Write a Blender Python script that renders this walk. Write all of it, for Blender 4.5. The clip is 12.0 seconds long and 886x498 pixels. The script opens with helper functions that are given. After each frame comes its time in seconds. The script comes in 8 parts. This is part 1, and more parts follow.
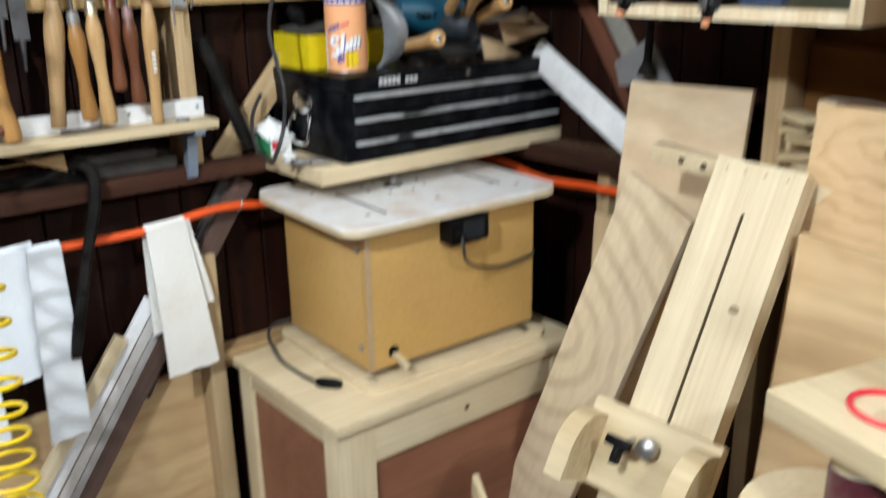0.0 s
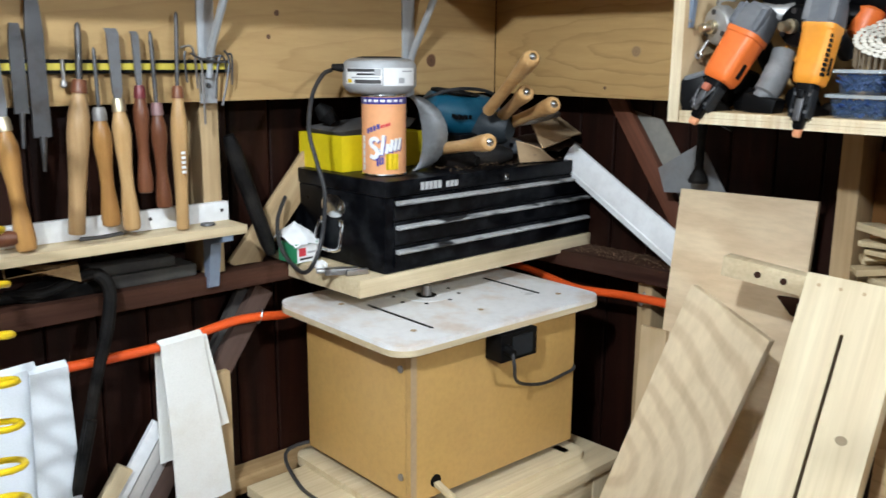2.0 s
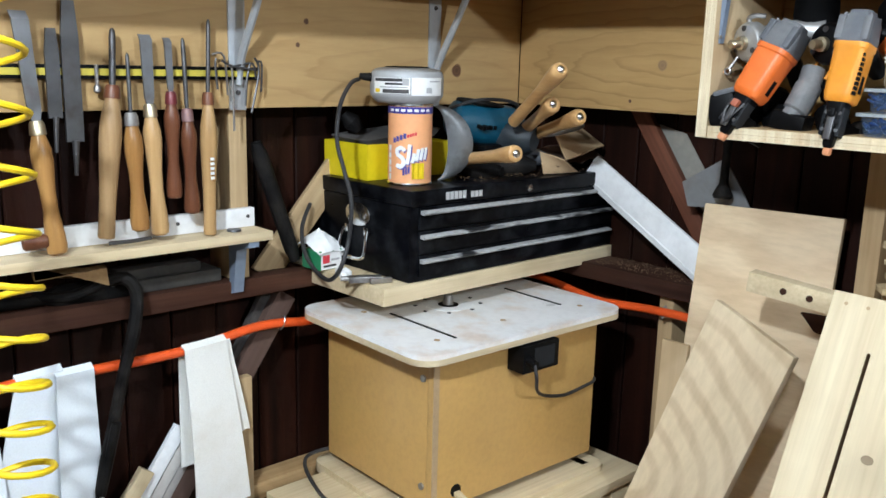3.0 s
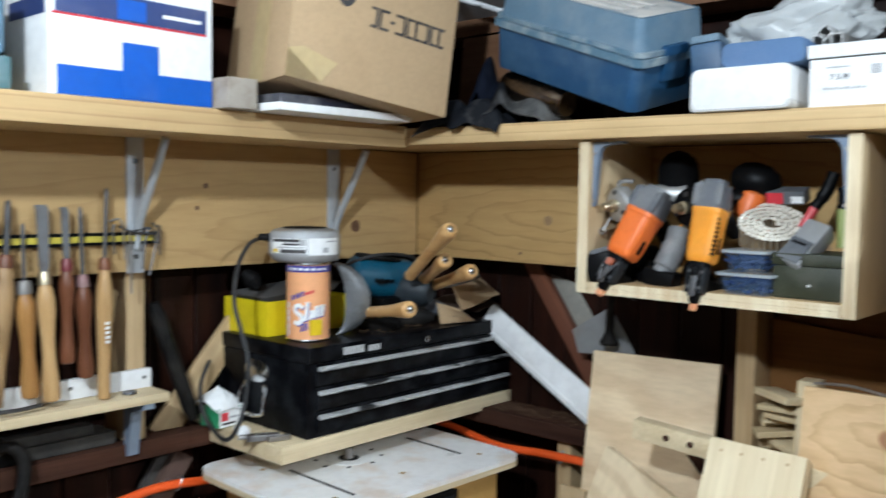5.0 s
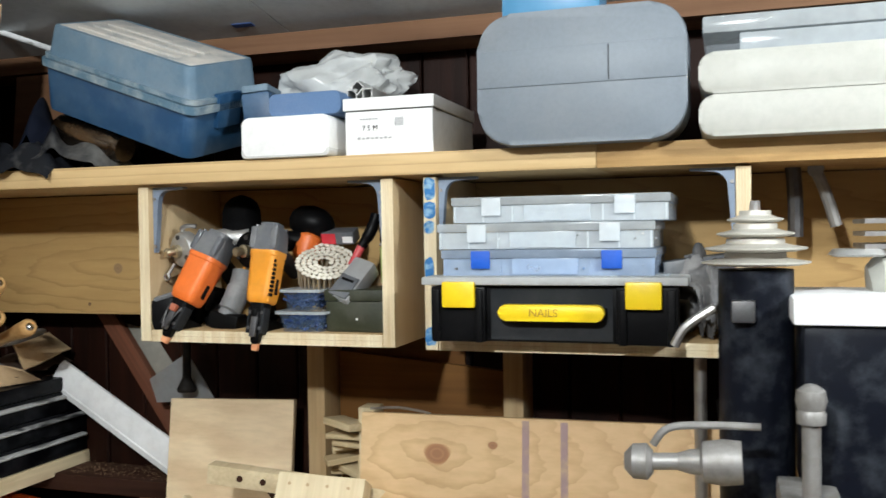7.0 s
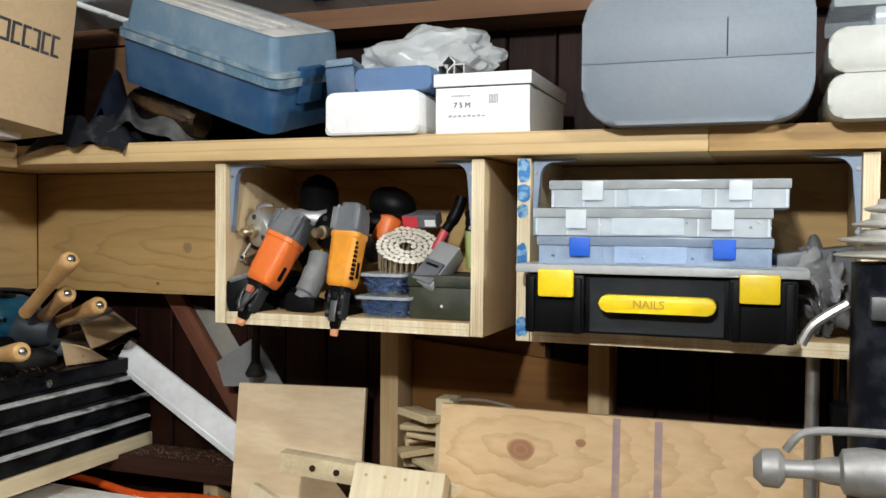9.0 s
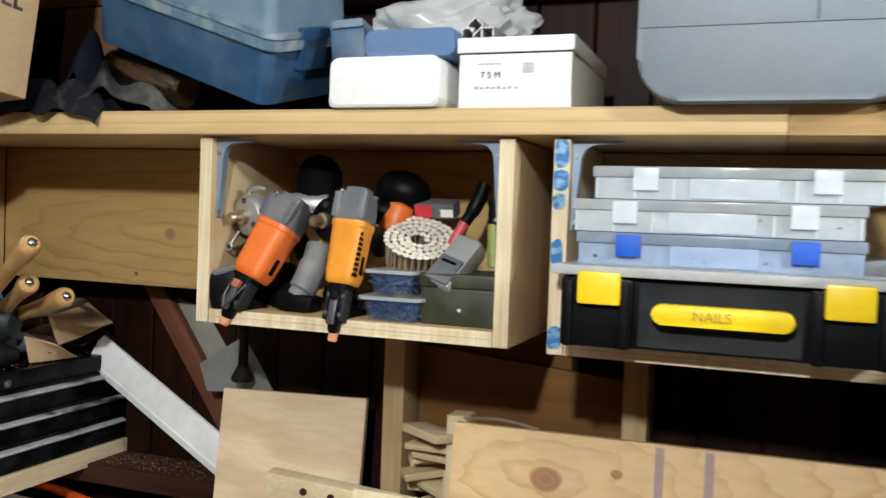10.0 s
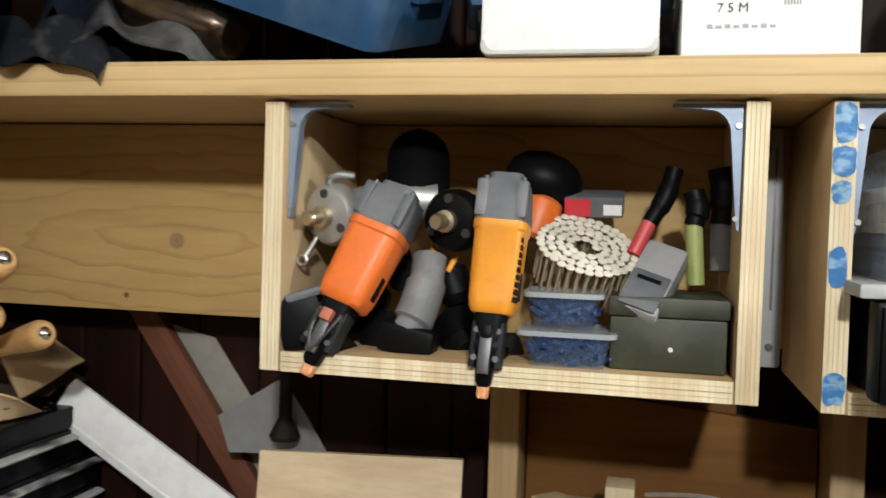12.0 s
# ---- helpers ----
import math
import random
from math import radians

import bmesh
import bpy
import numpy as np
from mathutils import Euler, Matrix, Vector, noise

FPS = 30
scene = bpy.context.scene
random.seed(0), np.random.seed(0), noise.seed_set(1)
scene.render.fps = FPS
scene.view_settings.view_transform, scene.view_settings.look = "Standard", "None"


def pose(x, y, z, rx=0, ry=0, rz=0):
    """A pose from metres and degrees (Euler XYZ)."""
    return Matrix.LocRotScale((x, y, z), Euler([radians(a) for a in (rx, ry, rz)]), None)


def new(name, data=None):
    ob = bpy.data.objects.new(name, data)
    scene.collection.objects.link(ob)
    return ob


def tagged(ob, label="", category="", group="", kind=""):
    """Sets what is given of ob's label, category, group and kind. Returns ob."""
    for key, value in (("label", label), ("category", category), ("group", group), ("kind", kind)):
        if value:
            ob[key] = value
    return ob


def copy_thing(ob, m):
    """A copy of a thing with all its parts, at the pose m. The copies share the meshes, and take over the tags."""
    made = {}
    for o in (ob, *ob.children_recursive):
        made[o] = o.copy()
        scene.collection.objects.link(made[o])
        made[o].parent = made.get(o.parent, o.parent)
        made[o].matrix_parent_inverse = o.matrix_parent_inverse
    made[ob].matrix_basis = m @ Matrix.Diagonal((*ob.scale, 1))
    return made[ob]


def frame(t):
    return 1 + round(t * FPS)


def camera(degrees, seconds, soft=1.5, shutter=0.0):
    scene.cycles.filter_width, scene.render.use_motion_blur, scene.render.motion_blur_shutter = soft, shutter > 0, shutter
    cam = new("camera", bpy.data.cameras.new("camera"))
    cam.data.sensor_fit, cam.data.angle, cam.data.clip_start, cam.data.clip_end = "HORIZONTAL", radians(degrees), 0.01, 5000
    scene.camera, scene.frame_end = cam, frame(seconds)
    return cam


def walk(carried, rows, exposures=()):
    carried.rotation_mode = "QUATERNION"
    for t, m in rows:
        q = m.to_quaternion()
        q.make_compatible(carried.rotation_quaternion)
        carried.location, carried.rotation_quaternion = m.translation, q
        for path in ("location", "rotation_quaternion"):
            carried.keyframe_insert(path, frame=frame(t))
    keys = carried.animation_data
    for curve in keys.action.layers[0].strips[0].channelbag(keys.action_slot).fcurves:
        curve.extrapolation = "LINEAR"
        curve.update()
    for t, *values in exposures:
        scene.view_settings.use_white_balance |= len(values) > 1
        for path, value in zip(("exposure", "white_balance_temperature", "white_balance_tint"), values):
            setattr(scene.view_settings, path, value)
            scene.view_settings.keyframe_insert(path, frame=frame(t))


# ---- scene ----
cam = camera(53.60, 12.0, shutter=0.5)
PATH = [  # seconds, eye, turn
    (0, 1.7571, -1.5166, 1.6140, 71.71, 0.91, 50.82),
    (0.2, 1.7885, -1.5370, 1.6025, 75.71, -0.37, 50.06),
    (0.5, 1.7320, -1.5186, 1.6301, 75.87, 0.52, 48.11),
    (0.7, 1.6899, -1.5262, 1.6462, 75.93, 0.57, 47.22),
    (1, 1.6494, -1.5539, 1.6351, 77.21, 0.62, 46.54),
    (1.5, 1.5606, -1.5579, 1.6389, 77.89, 0.20, 45.65),
    (2, 1.4964, -1.5941, 1.6206, 77.61, -0.47, 46.51),
    (2.5, 1.4743, -1.6139, 1.6216, 77.61, -1.54, 47.48),
    (4.4, 1.5177, -1.6285, 1.6721, 82.53, -1.20, 45.07),
    (4.7, 1.5316, -1.6368, 1.6816, 85.62, -1.10, 45.11),
    (5, 1.5465, -1.6178, 1.6930, 86.33, -0.86, 42.05),
    (5.5, 1.5782, -1.6072, 1.7097, 88.02, -0.74, 35.63),
    (6, 1.6269, -1.5774, 1.7109, 89.01, -0.32, 28.10),
    (6.5, 1.6617, -1.5703, 1.7173, 88.65, 0.46, 20.64),
    (6.9, 1.6588, -1.5811, 1.7014, 88.94, 0.78, 17.75),
    (7, 1.6548, -1.5846, 1.7014, 88.89, 0.90, 17.88),
    (7.5, 1.6116, -1.5768, 1.6987, 87.36, 0.71, 21.97),
    (9.3, 1.5332, -1.5211, 1.6889, 88.44, -0.52, 20.12),
    (9.5, 1.5164, -1.4952, 1.6923, 87.95, -0.38, 20.09),
    (10, 1.4547, -1.3600, 1.6823, 88.00, -2.11, 20.42),
    (10.5, 1.3864, -1.2593, 1.6706, 88.87, -2.85, 24.98),
    (11, 1.2773, -1.1922, 1.6614, 86.56, -2.12, 22.47),
    (11.2, 1.2020, -1.1614, 1.6753, 86.50, -2.23, 19.41),
    (11.5, 1.1066, -1.1258, 1.6801, 88.59, -1.73, 17.73),
    (12, 1.0314, -1.0845, 1.6753, 88.01, -1.73, 13.15),
]
EXPOSURES = [(0.0, 0.12, 6100, 7), (2.5, 0.15, 5850, 6), (4.5, 0.0, 5700, 5), (5.5, -0.12, 5800, 4), (6.9, -0.08, 6400, 6), (9.5, -0.1, 6500, 8), (12.0, -0.10, 6700, 8)]
walk(cam, [(t, pose(x, y, z, rx, ry, rz)) for t, x, y, z, rx, ry, rz in PATH], EXPOSURES)

# ---- world, lamps, exposure ----
world = bpy.data.worlds.new("workshop_world")
scene.world = world
world.use_nodes = True
world.node_tree.nodes["Background"].inputs["Color"].default_value = (0.75, 0.85, 1.0, 1)
world.node_tree.nodes["Background"].inputs["Strength"].default_value = 0.001


def unseen_lamp(at, power):
    data = bpy.data.lights.new("unseen_lamp_light", "POINT")
    data.energy, data.shadow_soft_size = power, 0.045
    data.color = (0.97, 0.99, 1.0)
    lamp = new("unseen_lamp_light", data)
    lamp.location = at
    return lamp


# Unseen lamps; the second is added only to brighten the east-facing fronts.
for where, power in (((1.35, -2.10, 2.40), 128), ((2.60, -1.00, 2.20), 62), ((0.62, -1.10, 2.30), 10)):
    unseen_lamp(where, power)
# ---- materials ----


def material(name, rough=0.6, metal=0.0):
    m = bpy.data.materials.new(name)
    m.use_nodes = True
    n = m.node_tree.nodes["Principled BSDF"]
    n.inputs["Roughness"].default_value = rough
    n.inputs["Metallic"].default_value = metal
    return m, m.node_tree.nodes, m.node_tree.links, n


def rgb(c):
    return (*c, 1.0)


def ramp(nodes, stops):
    r = nodes.new("ShaderNodeValToRGB")
    e = r.color_ramp.elements
    while len(e) < len(stops):
        e.new(0.5)
    for k, (p, c) in enumerate(stops):
        e[k].position, e[k].color = p, rgb(c)
    return r


def coords(nodes, links, scale=(1, 1, 1), jitter=True, turn=(0, 0, 0)):
    tc = nodes.new("ShaderNodeTexCoord")
    mp = nodes.new("ShaderNodeMapping")
    mp.inputs["Scale"].default_value = scale
    mp.inputs["Rotation"].default_value = [radians(a) for a in turn]
    src = tc.outputs["Object"]
    if jitter:
        info = nodes.new("ShaderNodeObjectInfo")
        mul = nodes.new("ShaderNodeVectorMath")
        mul.operation = "MULTIPLY"
        comb = nodes.new("ShaderNodeCombineXYZ")
        for k in range(3):
            links.new(info.outputs["Random"], comb.inputs[k])
        mul.inputs[1].default_value = (7.3, 11.1, 5.7)
        links.new(comb.outputs[0], mul.inputs[0])
        add = nodes.new("ShaderNodeVectorMath")
        links.new(src, add.inputs[0])
        links.new(mul.outputs[0], add.inputs[1])
        src = add.outputs[0]
    links.new(src, mp.inputs["Vector"])
    return mp.outputs["Vector"], src


def noise_node(nodes, links, vec, scale, detail=4, rough=0.55, distortion=0.0):
    n = nodes.new("ShaderNodeTexNoise")
    n.inputs["Scale"].default_value = scale
    n.inputs["Detail"].default_value = detail
    n.inputs["Roughness"].default_value = rough
    n.inputs["Distortion"].default_value = distortion
    links.new(vec, n.inputs["Vector"])
    return n.outputs["Fac"]


def mix(nodes, links, fac, a, b, mode="MIX"):
    m = nodes.new("ShaderNodeMix")
    m.data_type, m.blend_type = "RGBA", mode
    for key, val in ((0, fac), (6, a), (7, b)):
        if isinstance(val, (float, int)):
            m.inputs[key].default_value = val
        elif isinstance(val, tuple):
            m.inputs[key].default_value = rgb(val)
        else:
            links.new(val, m.inputs[key])
    return m.outputs[2]


def bump(nodes, links, height, target, strength=0.2, distance=0.002):
    b = nodes.new("ShaderNodeBump")
    b.inputs["Strength"].default_value = strength
    b.inputs["Distance"].default_value = distance
    links.new(height, b.inputs["Height"])
    links.new(b.outputs["Normal"], target.inputs["Normal"])


def wood(name, light, dark, axis="x", grain=1.0, rough=0.6, contrast=0.6, knots=0.0, knot_color=(0.10, 0.045, 0.02), bands=0.0, relief=0.25, sheen=0.3, fine_amount=0.6, band_amount=0.8):
    """Sawn or planed timber with its grain along one local axis."""
    m, nodes, links, p = material(name, rough)
    long_, across = 0.6 * grain, 9.0 * grain
    sc = {"x": (long_, across, across), "y": (across, long_, across), "z": (across, across, long_)}[axis]
    vec, raw = coords(nodes, links, sc)
    warp = noise_node(nodes, links, vec, 1.3, 3, 0.5, 1.2)
    mid = tuple((a + b) / 2 for a, b in zip(light, dark))
    col = ramp(nodes, [(0.5 - contrast * 0.35, dark), (0.52, mid), (0.5 + contrast * 0.35, light)])
    links.new(warp, col.inputs[0])
    fine_sc = tuple(s * (7 if s > 3 * grain else 3) for s in sc)
    fvec, _ = coords(nodes, links, fine_sc)
    fine = noise_node(nodes, links, fvec, 2.2, 5, 0.6)
    fr = ramp(nodes, [(0.3, (0.72, 0.68, 0.62)), (0.65, (1, 1, 1))])
    links.new(fine, fr.inputs[0])
    out = mix(nodes, links, fine_amount, col.outputs[0], fr.outputs[0], "MULTIPLY")
    if bands:
        wv = nodes.new("ShaderNodeTexWave")
        wv.bands_direction = "Z"
        wv.inputs["Scale"].default_value = bands
        wv.inputs["Distortion"].default_value = 8.0
        wv.inputs["Detail"].default_value = 2.5
        wv.inputs["Detail Scale"].default_value = 0.8
        tip = {"x": (5, 4, 0), "y": (4, 5, 0), "z": (0, 62, 0)}[axis]
        wvec, _ = coords(nodes, links, (1, 1, 1), True, tip)
        links.new(wvec, wv.inputs["Vector"])
        wr = ramp(nodes, [(0.12, tuple(d / max(l, 0.01) for d, l in zip(dark, light))), (0.55, (1, 1, 1))])
        links.new(wv.outputs["Fac"], wr.inputs[0])
        out = mix(nodes, links, band_amount, out, wr.outputs[0], "MULTIPLY")
    if knots:
        vo = nodes.new("ShaderNodeTexVoronoi")
        vo.inputs["Scale"].default_value = knots
        wob = nodes.new("ShaderNodeVectorMath")
        nz = nodes.new("ShaderNodeTexNoise")
        nz.inputs["Scale"].default_value = 14
        links.new(raw, nz.inputs["Vector"])
        scl = nodes.new("ShaderNodeVectorMath")
        scl.operation = "SCALE"
        scl.inputs["Scale"].default_value = 0.05
        links.new(nz.outputs["Color"], scl.inputs[0])
        links.new(raw, wob.inputs[0])
        links.new(scl.outputs[0], wob.inputs[1])
        links.new(wob.outputs[0], vo.inputs["Vector"])
        kr = ramp(nodes, [(0.05, (1, 1, 1)), (0.085, (0.5, 0.5, 0.5)), (0.14, (0, 0, 0))])
        links.new(vo.outputs["Distance"], kr.inputs[0])
        out = mix(nodes, links, kr.outputs[0], out, knot_color)
    st = noise_node(nodes, links, raw, 4.0, 3, 0.6)
    sr = ramp(nodes, [(0.35, (0.78, 0.75, 0.70)), (0.6, (1, 1, 1))])
    links.new(st, sr.inputs[0])
    out = mix(nodes, links, 0.6, out, sr.outputs[0], "MULTIPLY")
    links.new(out, p.inputs["Base Color"])
    p.inputs["Specular IOR Level"].default_value = sheen
    bump(nodes, links, fine, p, relief, 0.0015)
    return m


def surface(name, base, rough=0.5, metal=0.0, dirt_or_sheen=(0.5, 0.48, 0.45), dirt_or_sheen_amount=0.35, scale=9.0, grain=60.0, relief=0.1, coat=0.0, spread=0.12):
    """Plain paint, plastic, metal, cloth or card with soiling, or a painted sheen, at two scales."""
    m, nodes, links, p = material(name, rough, metal)
    vec, _ = coords(nodes, links)
    big = noise_node(nodes, links, vec, scale, 5, 0.62)
    small = noise_node(nodes, links, vec, grain, 3, 0.6)
    r = ramp(nodes, [(0.5 - spread * 0.3, (0, 0, 0)), (0.5 + spread * 2.0, (1, 1, 1))])
    links.new(big, r.inputs[0])
    fac = nodes.new("ShaderNodeMath")
    fac.operation = "MULTIPLY"
    fac.inputs[1].default_value = dirt_or_sheen_amount
    links.new(r.outputs[0], fac.inputs[0])
    out = mix(nodes, links, fac.outputs[0], base, dirt_or_sheen)
    sr = ramp(nodes, [(0.3, (0.86, 0.86, 0.86)), (0.6, (1, 1, 1))])
    links.new(small, sr.inputs[0])
    out = mix(nodes, links, 0.6, out, sr.outputs[0], "MULTIPLY")
    links.new(out, p.inputs["Base Color"])
    rr = nodes.new("ShaderNodeMapRange")
    rr.inputs["To Min"].default_value = max(0.05, rough - 0.12)
    rr.inputs["To Max"].default_value = min(1.0, rough + 0.18)
    links.new(big, rr.inputs["Value"])
    links.new(rr.outputs[0], p.inputs["Roughness"])
    p.inputs["Coat Weight"].default_value = coat
    if max(base) < 0.02 and metal == 0:
        p.inputs["Specular IOR Level"].default_value = 0.1
    if relief:
        bump(nodes, links, small, p, relief, 0.001)
    return m


def clear_plastic(name, tint, rough=0.2, amount=0.75):
    """Thin translucent plastic: part clear, part milky."""
    m, nodes, links, p = material(name, rough)
    p.inputs["Base Color"].default_value = rgb(tint)
    p.inputs["IOR"].default_value = 1.4
    vec, _ = coords(nodes, links)
    n = noise_node(nodes, links, vec, 25, 3)
    mr = nodes.new("ShaderNodeMapRange")
    mr.inputs["To Min"].default_value = 1 - amount
    mr.inputs["To Max"].default_value = 1 - amount + 0.22
    links.new(n, mr.inputs["Value"])
    tr = nodes.new("ShaderNodeBsdfTransparent")
    tr.inputs["Color"].default_value = (0.93, 0.95, 0.98, 1)
    mx = nodes.new("ShaderNodeMixShader")
    links.new(mr.outputs[0], mx.inputs[0])
    links.new(tr.outputs[0], mx.inputs[1])
    links.new(p.outputs[0], mx.inputs[2])
    links.new(mx.outputs[0], nodes["Material Output"].inputs["Surface"])
    return m


PINE_X = wood("pine_along_x", (0.62, 0.41, 0.175), (0.32, 0.175, 0.063), "x", contrast=0.8, grain=0.8, bands=11.0, band_amount=0.22, fine_amount=0.95)
PINE_Y = wood("pine_along_y", (0.64, 0.455, 0.235), (0.36, 0.215, 0.09), "y", contrast=0.8, grain=0.8, bands=11.0, band_amount=0.22, fine_amount=0.95)
PINE_Z = wood("pine_along_z", (0.60, 0.455, 0.265), (0.43, 0.295, 0.15), "z", contrast=0.7)
PALE_X = wood("pale_pine_along_x", (0.76, 0.65, 0.43), (0.58, 0.45, 0.26), "x", contrast=0.6, fine_amount=0.8)
PALE_Y = wood("pale_pine_along_y", (0.80, 0.69, 0.47), (0.66, 0.53, 0.33), "y", contrast=0.7)
PALE_Z = wood("pale_pine_along_z", (0.77, 0.67, 0.46), (0.63, 0.51, 0.32), "z", contrast=0.6, fine_amount=0.5)
PLY_Z = wood("plywood_face", (0.74, 0.60, 0.39), (0.56, 0.41, 0.23), "z", grain=0.35, contrast=0.9, fine_amount=0.4, bands=3.0, band_amount=0.35)
PLY_X = wood("plywood_face_along_x", (0.72, 0.54, 0.31), (0.50, 0.33, 0.16), "x", grain=0.5, contrast=0.9, fine_amount=0.6, bands=6.0, band_amount=0.28)
PLY_EDGE = wood("plywood_cut_edge", (0.90, 0.80, 0.58), (0.74, 0.58, 0.36), "z", grain=3.0, contrast=0.6)
SIDING = wood("dark_stained_siding", (0.032, 0.009, 0.0045), (0.0025, 0.0012, 0.0008), "z", contrast=0.8, rough=0.55, relief=0.5, sheen=0.14)
DARK_X = wood("dark_brown_timber_x", (0.085, 0.036, 0.021), (0.03, 0.013, 0.009), "x", rough=0.8, relief=0.5, sheen=0.12)
DARK_Y = wood("dark_brown_timber_y", (0.085, 0.036, 0.021), (0.03, 0.013, 0.009), "y", rough=0.8, relief=0.5, sheen=0.12)
DARK_Z = wood("dark_brown_timber_z", (0.21, 0.078, 0.042), (0.06, 0.024, 0.015), "z", rough=0.6, relief=0.4)
PLATE_X = wood("brown_top_plate", (0.30, 0.165, 0.09), (0.17, 0.085, 0.045), "x", rough=0.7)
MDF = surface("varnished_fibreboard", (0.58, 0.355, 0.11), 0.42, dirt_or_sheen=(0.47, 0.28, 0.09), dirt_or_sheen_amount=0.5, scale=4, grain=90, relief=0.05, coat=0.15)
HANDLE_PALE = wood("pale_turned_beech", (0.74, 0.48, 0.215), (0.52, 0.29, 0.11), "x", rough=0.3, relief=0.1)
HANDLE_LIGHT = wood("varnished_ash_handle", (0.47, 0.26, 0.085), (0.25, 0.115, 0.035), "z", contrast=0.5, rough=0.3, relief=0.1)
HANDLE_TAN = wood("dull_tan_handle", (0.44, 0.29, 0.145), (0.31, 0.19, 0.085), "z", rough=0.4, relief=0.1)
HANDLE_ASH = wood("pale_ash_handle", (0.62, 0.42, 0.20), (0.40, 0.23, 0.09), "z", contrast=0.6, rough=0.32, relief=0.1)
HANDLE_DARK = wood("dark_hardwood_handle", (0.22, 0.085, 0.04), (0.11, 0.04, 0.02), "z", rough=0.35, relief=0.1)
MELAMINE = surface("white_melamine", (0.92, 0.92, 0.92), 0.3, dirt_or_sheen=(0.66, 0.47, 0.30), dirt_or_sheen_amount=0.5, scale=7, relief=0.03, spread=0.07)
WHITE_PAINT = surface("white_painted_wood", (0.86, 0.87, 0.88), 0.5, dirt_or_sheen=(0.45, 0.42, 0.39), dirt_or_sheen_amount=0.16, relief=0.1)
WHITE_CARD = surface("white_card", (0.87, 0.87, 0.865), 0.55, dirt_or_sheen=(0.65, 0.64, 0.62), dirt_or_sheen_amount=0.2, relief=0.03)
CARD = surface("brown_corrugated_card", (0.47, 0.33, 0.185), 0.75, dirt_or_sheen=(0.36, 0.24, 0.13), dirt_or_sheen_amount=0.4, scale=6, grain=140, relief=0.08)
BLACK_PAINT = surface("dusty_black_enamel", (0.0015, 0.0018, 0.003), 0.30, dirt_or_sheen=(0.05, 0.052, 0.058), dirt_or_sheen_amount=0.45, scale=15, relief=0.12, spread=0.16)
BLACK_PLASTIC = surface("black_plastic", (0.003, 0.003, 0.0035), 0.42, dirt_or_sheen=(0.022, 0.021, 0.02), dirt_or_sheen_amount=0.2, relief=0.08, spread=0.2)
BLACK_RUBBER = surface("dusty_black_rubber", (0.006, 0.0055, 0.0055), 0.6, dirt_or_sheen=(0.10, 0.085, 0.07), dirt_or_sheen_amount=0.3, scale=14, spread=0.2)
MILKY_GREY = surface("milky_grey_plastic", (0.40, 0.41, 0.41), 0.45, dirt_or_sheen=(0.28, 0.27, 0.26), dirt_or_sheen_amount=0.5, scale=18)
GREY_PLASTIC = surface("mid_grey_plastic", (0.105, 0.112, 0.125), 0.5, dirt_or_sheen=(0.36, 0.345, 0.33), dirt_or_sheen_amount=0.4)
DARK_GREY = surface("dark_grey_plastic", (0.014, 0.016, 0.019), 0.5, dirt_or_sheen=(0.10, 0.095, 0.09), dirt_or_sheen_amount=0.3, spread=0.2)
CASE_GREY = surface("blue_grey_moulded_plastic", (0.175, 0.205, 0.24), 0.5, dirt_or_sheen=(0.28, 0.28, 0.28), dirt_or_sheen_amount=0.4, scale=3, grain=160, relief=0.15)
CASE_WHITE = surface("off_white_moulded_plastic", (0.44, 0.44, 0.40), 0.45, dirt_or_sheen=(0.42, 0.41, 0.37), dirt_or_sheen_amount=0.1, relief=0.03)
CASE_BLUE = surface("dusty_blue_plastic", (0.012, 0.060, 0.145), 0.45, dirt_or_sheen=(0.15, 0.22, 0.28), dirt_or_sheen_amount=0.45, scale=14, grain=70, spread=0.2, relief=0.1)
CASE_WORN = surface("scuffed_blue_plastic", (0.09, 0.17, 0.24), 0.5, dirt_or_sheen=(0.45, 0.49, 0.50), dirt_or_sheen_amount=0.75, scale=22, grain=70, relief=0.1)
CASE_BLUE_TOP = surface("dusty_blue_plastic_lid", (0.10, 0.175, 0.25), 0.55, dirt_or_sheen=(0.36, 0.39, 0.40), dirt_or_sheen_amount=0.7, scale=9, relief=0.1, spread=0.3)
BLUE_CLOTH = surface("slate_blue_cloth", (0.105, 0.185, 0.34), 0.85, dirt_or_sheen=(0.25, 0.29, 0.4), dirt_or_sheen_amount=0.4, grain=300, relief=0.3)
ORANGE = surface("orange_nailer_housing", (0.80, 0.17, 0.025), 0.42, dirt_or_sheen=(0.55, 0.15, 0.05), dirt_or_sheen_amount=0.35, scale=20, relief=0.04)
AMBER = surface("amber_nailer_housing", (0.83, 0.32, 0.025), 0.42, dirt_or_sheen=(0.6, 0.25, 0.05), dirt_or_sheen_amount=0.3, scale=20, relief=0.04)
ORANGE_HOSE = surface("orange_air_hose", (0.80, 0.10, 0.015), 0.35, dirt_or_sheen=(0.6, 0.1, 0.03), dirt_or_sheen_amount=0.3, scale=20, relief=0.03)
STRIPE_YELLOW = surface("dulled_yellow_tape", (0.60, 0.50, 0.06), 0.5, dirt_or_sheen=(0.25, 0.2, 0.05), dirt_or_sheen_amount=0.5)
YELLOW = surface("yellow_plastic", (0.85, 0.60, 0.01), 0.35, dirt_or_sheen=(0.7, 0.45, 0.02), dirt_or_sheen_amount=0.3, relief=0.03)
YELLOW_TIN = surface("yellow_tin", (0.78, 0.62, 0.005), 0.4, dirt_or_sheen=(0.6, 0.42, 0.02), dirt_or_sheen_amount=0.3, relief=0.03)
